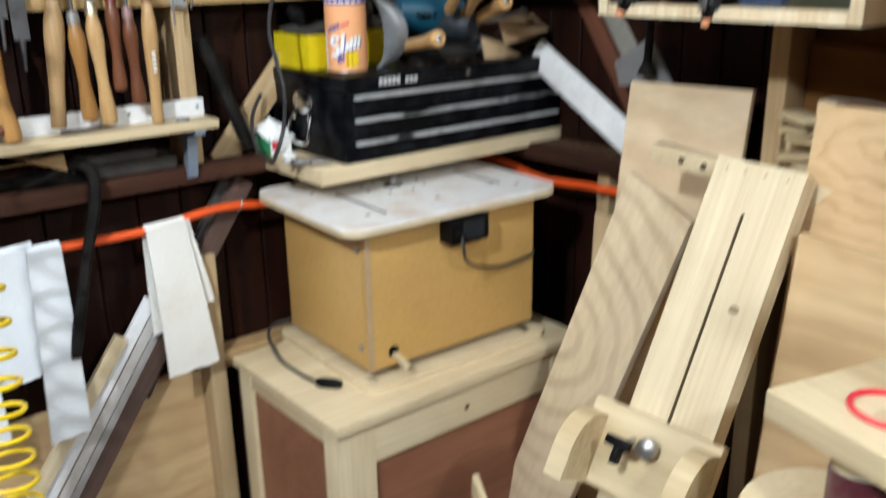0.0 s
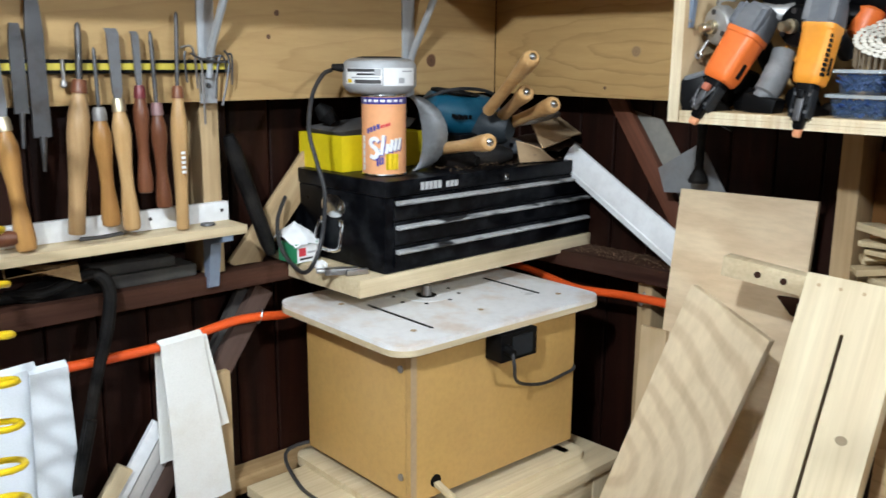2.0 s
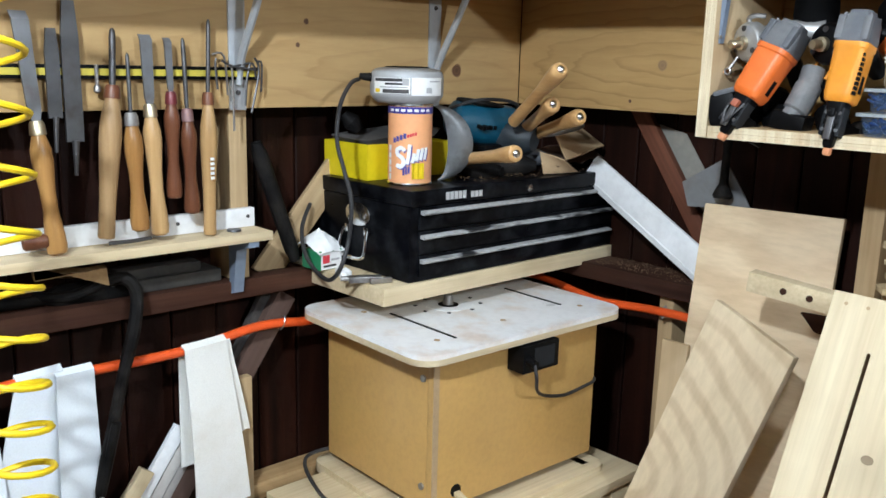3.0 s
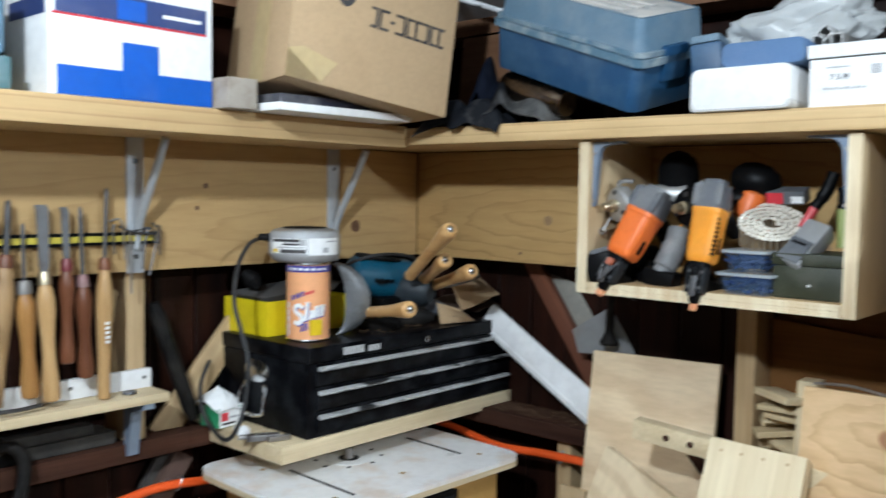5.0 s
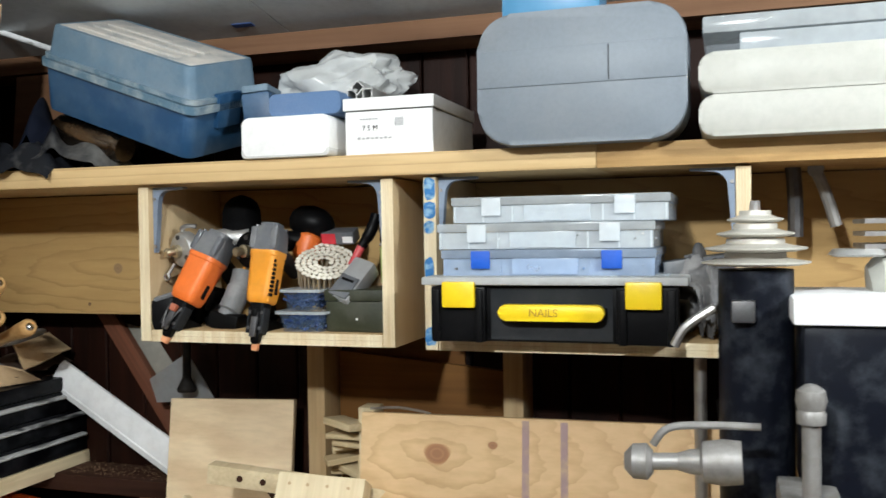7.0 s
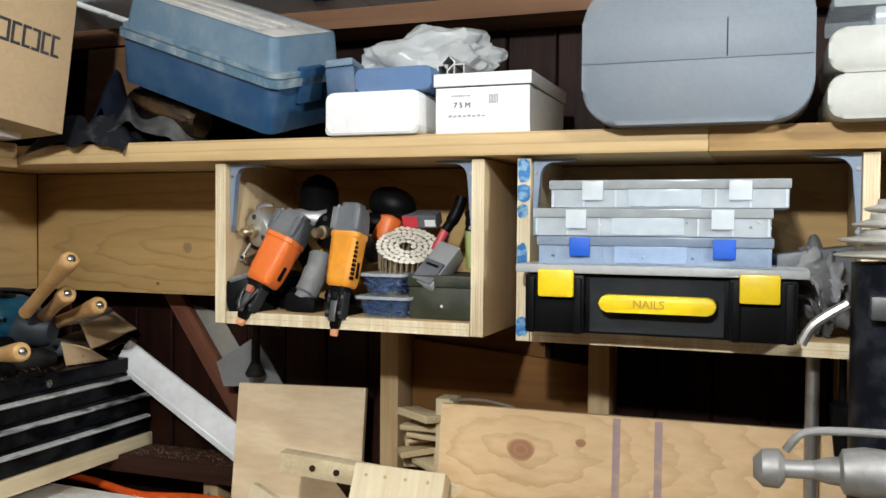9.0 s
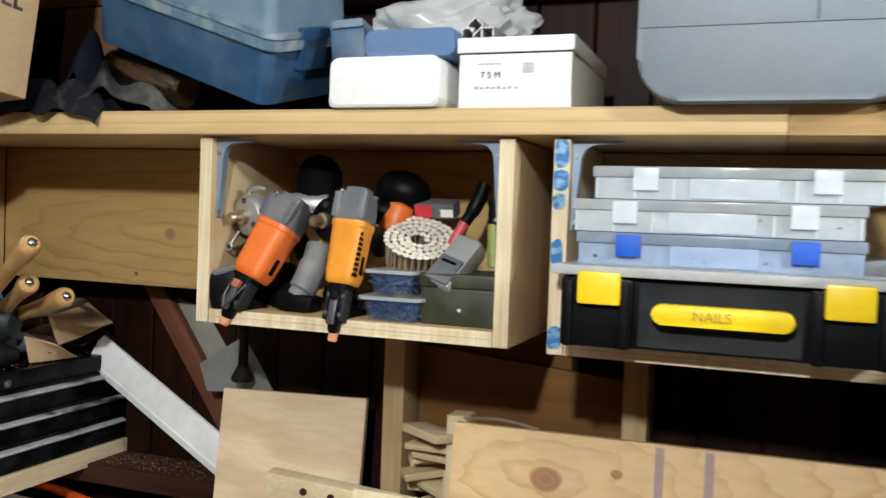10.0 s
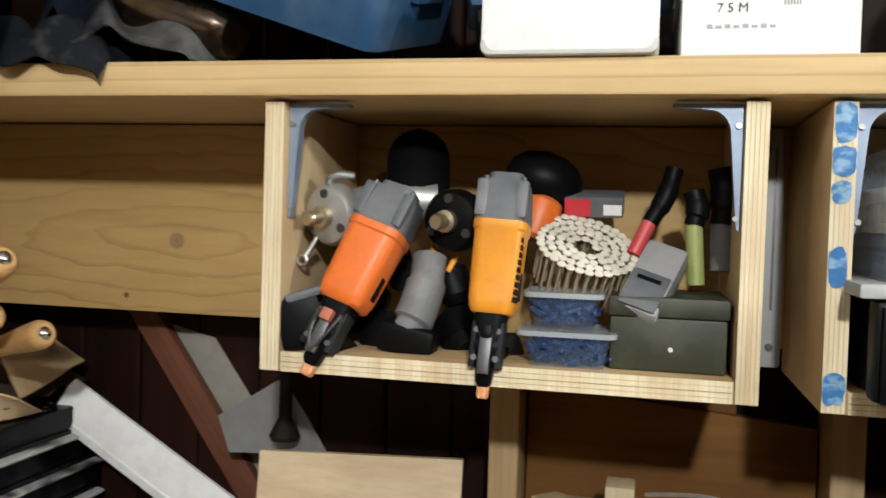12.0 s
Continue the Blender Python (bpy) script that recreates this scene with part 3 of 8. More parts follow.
def knot(parent, at, normal_axis, r, mat=KNOT, sx=1.0):
    """A round knot lying flush in a board's face."""
    bm = B()
    n = 22
    vs = [bm.verts.new((0, 0, 0.0006))] + [bm.verts.new((0.02 * (1 + 0.08 * math.sin(3 * a)) * math.cos(a), 0.02 * (1 + 0.08 * math.sin(3 * a)) * math.sin(a), 0)) for a in [2 * math.pi * k / n for k in range(n)]]
    for k in range(n):
        bm.faces.new((vs[0], vs[1 + k], vs[1 + (k + 1) % n]))
    o = part("knot", bm, mat, parent)
    turn = {"x": (0, 90, 0), "y": (90, 0, 0)}[normal_axis]
    o.matrix_local = pose(*at, *turn) @ Matrix.Diagonal((r / 0.02 * sx, r / 0.02, 1, 1))
    return o


for at, r, mt in (((0.0006, -0.212, 1.611), 0.015, KNOT), ((0.0006, -0.62, 1.70), 0.006, KNOT), ((0.0006, -1.04, 1.775), 0.012, KNOT), ((0.0006, -0.64, 1.655), 0.005, KNOT)):
    knot(plank_a, at, "x", r, mt)
for at, r, mt in (((0.406, -0.0006, 1.634), 0.012, KNOT_PALE), ((0.33, -0.0006, 1.556), 0.004, KNOT), ((0.70, -0.0006, 1.72), 0.014, KNOT), ((0.83, -0.0006, 1.70), 0.008, KNOT), ((1.0, -0.0006, 1.60), 0.02, KNOT_PALE)):
    knot(plank_b, at, "y", r, mt)
BROWN_PINE = wood("brown_pine_board", (0.25, 0.115, 0.026), (0.12, 0.050, 0.012), "x", grain=0.8, rough=0.75)
bm = block(0.884, 1.249, 0.085, 0.104, 1.19, 1.45, bev=0.002)
for v in bm.verts:
    if v.co.z > 1.4:
        v.co.z += 0.008 - 0.09 * (v.co.x - 0.884)
solo("infill_board", bm, BROWN_PINE, "brown pine board between two studs", "board", kind="structure")
solo("infill_board", block(0.884, 1.152, 0.1045, 0.118, 1.40, 1.512, bev=0.002), BROWN_PINE, "short brown pine board behind the studs", "board", kind="structure")

# ---- wall cabinets (open plywood boxes under the shelf) ----


def open_box(name, x0, x1, z0, label, paint=False):
    t, y0, y1 = 0.021, -0.241, -0.004
    z1 = SHELF_Z - 0.003
    th = thing(name, label, "wall cabinet", pose(x0, 0, z0))
    w, h = x1 - x0, z1 - z0
    ply = lambda *a: block(*a, bev=0.001)
    sides = [part("side_panel", ply(0, t, y0, y1, 0, h), PLY_Z, th), part("side_panel", ply(w - t, w, y0, y1, 0, h), PLY_Z, th)]
    part("bottom_panel", ply(t + 0.0005, w - t - 0.0005, y0 + 0.001, y1, 0, t), PLY_X, th)
    bm = B()
    for j in range(4):
        box(bm, t + 0.002, w - t - 0.002, y0 - 0.0006, y0 + 0.003, 0.0002 + j * t / 4, (j + (0.97, 0.90, 0.98, 0.96)[j]) * t / 4)
    part("veneer_edge", bm, PLY_EDGE, th, "pale striped cut edge of the bottom")
    for k, s in enumerate(sides):
        bm = B()
        xs = 0 if k == 0 else w - t
        for j in range(5):
            box(bm, xs + 0.0003 + j * t / 5, xs + (j + 0.92) * t / 5, y0 - 0.0008, y0 + 0.001, 0.001, h - 0.001)
        part("veneer_edge", bm, PLY_EDGE, s, "striped cut plywood edge")
    if paint:
        for zc, hh, x0_, x1_ in ((0.262, 0.018, 0.0006, 0.0204), (0.228, 0.015, 0.0006, 0.0204), (0.200, 0.010, 0.0006, 0.0180), (0.132, 0.020, 0.0005, 0.0165), (0.022, 0.015, 0.0005, 0.0200)):
            bm = B()
            ring = []
            for k in range(16):
                a = 2 * math.pi * k / 16
                wob = 1 + 0.28 * noise.noise(Vector((math.cos(a) * 1.7, math.sin(a) * 1.7, zc * 31)))
                ring.append(((x0_ + x1_) / 2 + (x1_ - x0_) / 2 * min(1.0, wob) * max(-1, min(1, 1.25 * math.cos(a))), zc + hh * wob * math.sin(a)))
            slab(bm, ring[::-1], 0.0008, pose(0, y0 - 0.0018, 0))
            part("paint_dab", bm, DAB, sides[0], "streaky dab of blue paint")
    # curved enamelled brackets in the top corners
    for side in (0, 1):
        sgn = 1 if side == 0 else -1
        xx = t + 0.001 if side == 0 else w - t - 0.001
        fillet = [(0.032 - 0.0215 * math.sin(radians(90 * k / 8)), -0.028 + 0.0225 * math.cos(radians(90 * k / 8))) for k in range(9)]
        o_ = [(0, -0.118), (0, 0), (0.064, 0), (0.064, -0.0035)] + fillet + [(0.0035, -0.112), (0.002, -0.118)]
        bm = B()
        slab(bm, [(xx + sgn * a, h - 0.001 + b) for a, b in (o_ if side == 0 else o_[::-1])], 0.013, pose(0, y0 + 0.012, 0))
        part("corner_bracket", bm, BRACKET, th, "curved pale blue metal bracket")
        for zz in (-0.022, -0.108):
            bm = B()
            rod(bm, (xx + sgn * 0.004, y0 + 0.009, h + zz), (xx + sgn * 0.004, y0 + 0.012, h + zz), 0.0028, 0.003, 10)
            part("bracket_screw", bm, STEEL, th)
    return th


open_box("wall_cabinet", 0.643, 1.136, 1.512, "open plywood wall cabinet crammed with nail guns")
open_box("wall_cabinet", 1.189, 1.690, 1.510, "open plywood wall cabinet with blue paint smears holding organiser cases", True)
th = thing("metal_strap", "thin grey slotted metal strap hanging between the cabinets", "strap", pose(1.168, -0.05, 1.524))
bm = B()
slab(bm, [(-0.012, 0.0), (-0.010, -0.004), (0.010, -0.004), (0.012, 0.0), (0.0115, 0.12), (0.0055, 0.262), (-0.0055, 0.262), (-0.0115, 0.12)][::-1], 0.002)
part("blade", bm, surface("dull_grey_strap", (0.30, 0.30, 0.30), 0.5, 0.4, dirt_or_sheen=(0.2, 0.17, 0.14), dirt_or_sheen_amount=0.6), th)
part("groove", block(-0.0015, 0.0015, -0.0006, 0.0, 0.06, 0.24), DARK_STEEL, th)
bm = B()
rod(bm, (0, -0.002, 0.018), (0, 0.0, 0.018), 0.004, 0.0045, 12)
part("rivet", bm, DARK_STEEL, th)

# ---- shelf brackets on the plank ----


def shelf_bracket(y):
    th = thing("shelf_bracket", "galvanised steel shelf bracket screwed to the plank", "bracket", pose(0.0, y, SHELF_Z), group="shelf brackets")
    part("upright", block(0.0005, 0.005, -0.017, 0.017, -0.262, -0.001, bev=0.001), BRACKET_GREY, th)
    part("arm", block(0.006, 0.15, -0.014, 0.014, -0.006, -0.001, bev=0.001), BRACKET_GREY, th)
    bm = B()
    tube(bm, [(0.113, 0, -0.010), (0.075, 0.0, -0.075), (0.018, 0, -0.170), (0.008, 0, -0.215)], 0.0075, 8)
    part("strut", bm, BRACKET_GREY, th)
    for z in (-0.05, -0.23):
        bm = B()
        rod(bm, (0.005, 0, z), (0.008, 0, z), 0.005, 0.004, 10)
        part("screw", bm, DARK_STEEL, th)
    return th


br = shelf_bracket(-0.775)
copy_thing(br, pose(0, -0.284, SHELF_Z))

# ---- machinist's chest on its corner shelf ----
solo("corner_shelf", block(-0.107, 0.228, -0.602, 0.122, 1.170, 1.205, bev=0.002), PALE_Y, "thick pale pine corner shelf under the tool chest", "shelf")
solo("wood_block", block(0.165, 0.205, 0.098, 0.12, 1.2055, 1.252, bev=0.002), PALE_Z, "small pale wood block at the end of the shelf", "block")


def tool_chest():
    th = thing("tool_chest", "black steel three-drawer tool chest, dusty, with junk on its lid", "tool chest", pose(-0.078, -0.539, 1.206))
    w, d, h = 0.646, 0.309, 0.182   # along y, along x, height
    part("body", block(0, d - 0.006, 0.0, w, 0, h - 0.032, bev=0.004), BLACK_PAINT, th)
    lid = part("lid", block(-0.001, d, -0.002, w + 0.002, h - 0.0315, h, bev=0.004), BLACK_PAINT, th)
    bm = B()
    rod(bm, (d, 0.33, h - 0.018), (d + 0.006, 0.33, h - 0.018), 0.0085, 0.008, 16)
    rod(bm, (d + 0.006, 0.33, h - 0.018), (d + 0.008, 0.33, h - 0.018), 0.004, 0.003, 10)
    part("lock", bm, CHROME, lid, "round chrome lock")
    # badge as plain bars
    bm = B()
    for i in range(9):
        if i == 5:
            continue
        box(bm, d, d + 0.0012, 0.088 + i * 0.0115, 0.097 + i * 0.0115, h - 0.024, h - 0.0085 if i < 5 else h - 0.012)
    part("badge", bm, BADGE, lid, "small silver badge bars")
    for k, (z0, z1) in enumerate(((0.104, 0.148), (0.056, 0.100), (0.010, 0.052))):
        dr = part("drawer", block(d - 0.0055, d - 0.001, 0.022, w - 0.018, z0, z1, bev=0.001), BLACK_PAINT, th)
        bm = B()
        prof = [(0.0, -0.001), (0.010, -0.002), (0.013, 0.0008), (0.0125, 0.0036), (0.005, 0.006), (0.0, 0.006)]
        ring_sweep(bm, [[(d - 0.001 + a, yy, z1 - 0.012 + b) for a, b in prof] for yy in (0.024, w - 0.022)])
        part("drawer_pull", bm, WORN_PULL, dr, "full-width pull with worn bright edges")
    # side handle and latch on the end that faces the room
    bm = B()
    slab(bm, [(0.040 * math.cos(2 * math.pi * k / 24), 0.022 * math.sin(2 * math.pi * k / 24) + (0.004 if math.sin(2 * math.pi * k / 24) > 0 else 0)) for k in range(24)], 0.005, pose(0.146, -0.006, 0.114), bev=0.0018)
    hd = part("latch_plate", bm, CHROME, th, "rounded chrome latch plate")
    for xx, zz in ((0.122, 0.126), (0.120, 0.106), (0.172, 0.116)):
        bm = B()
        turned(bm, (xx, -0.006, zz), (xx, -0.0095, zz), [(0, 0.0055), (0.6, 0.0045), (1, 0.002)], 12)
        part("rivet", bm, CHROME, hd)
    for xx in (0.108, 0.172):
        part("hinge_lug", block(xx, xx + 0.012, -0.010, -0.0005, 0.076, 0.092, bev=0.002), CHROME, hd)
    bm = B()
    tube(bm, [(x + 0.022, y, z) for x, y, z in ((0.084, -0.008, 0.084), (0.080, -0.014, 0.066), (0.080, -0.018, 0.042), (0.090, -0.020, 0.031), (0.124, -0.020, 0.027), (0.156, -0.020, 0.031), (0.165, -0.018, 0.044), (0.164, -0.014, 0.068), (0.160, -0.008, 0.084))], 0.0040, 10)
    part("bail_handle", bm, CHROME, th, "wire bail handle")
    return th


tool_chest()

# ---- router table on its pine base cabinet ----
RT = pose(0.372, -0.600, 0.775, 0, 0, -2.0)


def router_table():
    th = thing("router_table", "benchtop router table of tan fibreboard with a stained white top", "router table", RT)
    w, d = 0.455, 0.345      # along local y, along local -x
    t = 0.018
    z0, z1 = 0.024, 0.331
    part("front_panel", block(-t, 0, 0.0, w, z0, z1, bev=0.0015), MDF, th)
    part("side_panel", block(-d, -t - 0.0005, 0.0005, t, z0, z1, bev=0.0015), MDF, th)
    part("side_panel", block(-d, -t - 0.0005, w - t, w - 0.0005, z0, z1, bev=0.0015), MDF, th)
    part("back_panel", block(-d, -d + t, t + 0.0005, w - t - 0.0005, z0, z1, bev=0.0015), MDF, th)
    part("corner_strip", block(-0.001, 0.0012, -0.001, 0.012, z0, z1), CARD, th, "pale edging at the corner")
    bm = B()
    slab(bm, [(x, z) for x, z in rounded(d + 0.07, w + 0.045, 0.03)], 0.022, pose(-d / 2, w / 2, 0.002, -90, 0, 0) @ pose(0, 0, 0))
    bmesh.ops.translate(bm, verts=bm.verts, vec=(0, 0, 0))
    part("base_plate", bm, PALE_Y, th, "rounded pale wooden plinth")
    tw, td = 0.562, 0.415
    bm = B()
    out = rounded(td, tw, 0.045, 6)
    slab(bm, out, 0.020, pose(-d / 2 + 0.004, w / 2 - 0.004, 0.352, -90, 0, 0) @ pose(0, 0, 0))
    top = part("table_top", bm, MELAMINE, th, "white melamine top with brown stains")
    bm = B()
    slab(bm, rounded(td + 0.001, tw + 0.001, 0.0455, 6), 0.011, pose(-d / 2 + 0.004, w / 2 - 0.004, 0.3435, -90, 0, 0))
    part("core_edge", bm, PALE_Y, top, "tan board core at the edge")
    zt = 0.3525
    bm = B()
    slab(bm, [(0.05 * math.cos(2 * math.pi * i / 28), 0.05 * math.sin(2 * math.pi * i / 28)) for i in range(28)], 0.001, pose(-d / 2 - 0.03, w / 2 - 0.02, zt + 0.0005, -90, 0, 0))
    part("insert_ring", bm, WHITE_PAINT, top)
    bm = B()
    slab(bm, [(0.022 * math.cos(2 * math.pi * i / 24), 0.022 * math.sin(2 * math.pi * i / 24)) for i in range(24)], 0.001, pose(-d / 2 - 0.03, w / 2 - 0.02, zt + 0.0012, -90, 0, 0))
    part("bit_opening", bm, BLACK_PLASTIC, top, "round dark opening")
    bm = B()
    rod(bm, (-d / 2 - 0.03, w / 2 - 0.02, zt), (-d / 2 - 0.03, w / 2 - 0.02, zt + 0.022), 0.012, 0.009, 14)
    part("collet", bm, STEEL, top, "steel collet in the opening")
    for i in range(8):
        a = 2 * math.pi * i / 8 + 0.2
        bm = B()
        slab(bm, [(0.0045 * math.cos(2 * math.pi * j / 10), 0.0045 * math.sin(2 * math.pi * j / 10)) for j in range(10)], 0.0008, pose(-d / 2 - 0.03 + 0.06 * math.cos(a), w / 2 - 0.02 + 0.075 * math.sin(a), zt + 0.001, -90, 0, 0))
        part("screw_hole", bm, BLACK_PLASTIC, top)
    for yy, x0, x1 in ((0.065, -0.22, -0.02), (0.40, -0.23, -0.06)):
        part("fence_slot", block(x0, x1, yy, yy + 0.005, zt - 0.0005, zt + 0.0012), BLACK_PLASTIC, top, "narrow fence slot")
    for xx, yy in ((-0.03, 0.03), (-0.03, 0.43), (-0.26, 0.03), (-0.05, 0.22)):
        bm = B()
        slab(bm, [(0.006 * math.cos(2 * math.pi * j / 12), 0.006 * math.sin(2 * math.pi * j / 12)) for j in range(12)], 0.0008, pose(xx, yy, zt + 0.001, -90, 0, 0))
        part("plug", bm, CARD, top)
    sw = part("switch_box", block(0.001, 0.045, 0.185, 0.285, 0.272, 0.328, bev=0.003), BLACK_PLASTIC, th, "black switched socket box")
    part("socket_face", block(0.045, 0.047, 0.215, 0.27, 0.28, 0.32), DARK_GREY, sw)
    bm = B()
    rod(bm, (0.045, 0.198, 0.30), (0.066, 0.196, 0.296), 0.010, 0.008, 12)
    part("plug", bm, BLACK_PLASTIC, sw, "round black plug")
    bm = B()
    tube(bm, [(0.064, 0.196, 0.296), (0.072, 0.194, 0.272), (0.062, 0.208, 0.242), (0.03, 0.265, 0.208), (0.012, 0.345, 0.184), (0.008, 0.41, 0.186), (0.004, 0.452, 0.192), (-0.03, 0.462, 0.20)], 0.0035, 8)
    part("lead", bm, CABLE, th, "black power lead across the front")
    bm = B()
    rod(bm, (-0.001, 0.060, 0.055), (0.0012, 0.060, 0.055), 0.013, 0.013, 18)
    part("cord_hole", bm, BLACK_PLASTIC, th, "round cord hole")
    part("wood_peg", block(0, 0.05, -0.007, 0.007, -0.004, 0.004, pose(-0.002, 0.062, 0.050, 0, 22, 8), bev=0.001), PALE_X, th, "pale wooden peg poking from the hole")
    for z in (0.07, 0.285):
        bm = B()
        rod(bm, (-0.03, -0.003, z), (-0.03, 0.0005, z), 0.007, 0.007, 12)
        part("screw_cap", bm, STEEL, th)
    for yy in (0.01, w - 0.02):
        part("foot", block(-0.03, 0.01, yy - 0.012, yy + 0.012, -0.010, 0.002, bev=0.002), BLACK_RUBBER, th)
    return th


router_table()


def base_cabinet():
    x0, x1, y0, y1, zt = 0.045, 0.462, -0.742, -0.066, 0.763
    th = thing("base_cabinet", "pale pine base cabinet with reddish plywood panels", "cabinet", pose(x0, y0, 0))
    w, d = x1 - x0, y1 - y0
    top = B()
    box(top, -0.008, w + 0.008, -0.008, d + 0.008, zt - 0.022, zt, bev=0.002)
    part("top", top, PALE_Y, th)
    s, sy = 0.055, 0.088
    for xx, yy in ((0, 0), (w - s, 0), (0, d - sy), (w - s, d - sy)):
        part("post", block(xx, xx + s, yy, yy + sy, 0, zt - 0.0225, bev=0.002), PALE_Z, th)
    for zz, low in (((zt - 0.115, zt - 0.023), zt - 0.062), ((0.06, 0.14), 0.06)):
        part("rail", block(w - 0.022, w - 0.002, sy, d - sy, zz[0], zz[1], bev=0.002), PALE_Y, th)
        part("rail", block(s, w - s, 0.002, 0.022, low, zz[1], bev=0.002), PALE_X, th)
        part("rail", block(s, w - s, d - 0.022, d - 0.002, low, zz[1], bev=0.002), PALE_X, th)
        part("rail", block(0.002, 0.022, s, d - s, zz[0], zz[1], bev=0.002), PALE_Y, th)
    part("panel", block(w - 0.018, w - 0.010, s, d - s, 0.14, zt - 0.115), RED_PANEL, th, "reddish-brown plywood panel")
    part("panel", block(s, w - s, 0.010, 0.018, 0.14, zt - 0.062), RED_PANEL, th, "reddish-brown plywood panel")
    part("panel", block(s, w - s, d - 0.018, d - 0.010, 0.14, zt - 0.062), RED_PANEL, th)
    part("panel", block(0.010, 0.018, s, d - s, 0.14, zt - 0.115), RED_PANEL, th)
    bm = B()
    rod(bm, (w - 0.0025, 0.33, zt - 0.075), (w - 0.0005, 0.33, zt - 0.075), 0.006, 0.006, 10)
    part("knot", bm, DARK_X, th)
    return th


base_cabinet()

# ---- sheets and boards leaning in the corner ----


def leaning(name, label, category, tl, along, length, width, thick, down, mat, edge=None):
    """A board that hangs from its top left corner tl, along its top edge, and down its length."""
    z = -Vector(down).normalized()
    edge = Vector(along).normalized() * width
    m = frame_z(tl, z, edge)
    skew = edge.dot(z)
    wide = math.sqrt(width ** 2 - skew ** 2)
    bm = block(0, wide, 0, thick, -length, 0, bev=min(0.002, thick / 4))
    for v in bm.verts:
        if v.co.z > -length / 2:
            v.co.z += skew * v.co.x / wide
    return solo(name, bm, mat, label, category, m)


leaning("plywood_sheet", "smooth pale plywood sheet leaning on the wall", "plywood sheet", (0.539, -0.010, 1.360), (0.27, 0.036, 0.002), 1.39, 0.272, 0.018, (0.0, -0.17, -1.36), PLY_CLOUD)
leaning("plywood_board", "plywood board with bold wavy grain, leaning askew", "plywood board", (0.660, -0.150, 1.205), (0.180, -0.035, -0.062), 1.34, 0.190, 0.018, (-0.29, -0.15, -1.0), PLY_LOOP)
leaning("plywood_offcut", "narrow plywood offcut standing behind the boards", "plywood offcut", (0.497, -0.062, 1.068), (1, 0.05, -0.02), 1.06, 0.06, 0.012, (0.0, -0.03, -1.0), PLY_Z)
broad = leaning("plywood_sheet", "broad knotty plywood sheet standing against the studs", "plywood sheet", (1.026, -0.130, 1.379), (0.62, 0.0, 0.006), 1.39, 0.80, 0.019, (0.0, -0.16, -1.37), PLY_SWIRL)
leaning("plywood_sheet", "lower plywood sheet leaning on another sheet", "plywood sheet", (1.075, -0.235, 1.190), (0.62, 0.02, -0.04), 1.20, 0.60, 0.018, (0.02, -0.20, -1.18), PLY_X)
KNOT_WARM = knot_material("reddish_knot", (0.32, 0.155, 0.075), (0.40, 0.20, 0.095), (0.56, 0.36, 0.18))
for u, v, r in ((0.145, -0.065, 0.019), (0.245, -0.045, 0.007)):
    knot(broad, (u, -0.0008, v), "y", r, KNOT_WARM, 1.3)
# two purple pencil stripes down the broad sheet
SHEET = frame_of((1.026, -0.130, 1.379), (0.62, 0.0, 0.006), (0.0, 0.16, 1.37))
STRIPE = surface("purple_marker", (0.36, 0.25, 0.25), 0.7, dirt_or_sheen=(0.56, 0.41, 0.24), dirt_or_sheen_amount=0.95, scale=25)
for k, u in enumerate((0.296, 0.362)):
    bm = block(u, u + 0.012, -0.0012, -0.0002, -0.40, -0.004)
    solo("marker_stripe", bm, STRIPE, "faded purple marker stripe drawn on the plywood", "marking", SHEET, group="marker stripes")
bm = B()
tube(bm, [(1.039, -0.120, 1.384), (1.090, -0.120, 1.388), (1.124, -0.120, 1.385), (1.154, -0.120, 1.380)], 0.0025, 6)
solo("wire_hook", bm, STEEL, "thin bent steel wire lying on the sheet's edge", "wire")

# ---- slotted pine beam with a clamp head, leaning on a stick ----


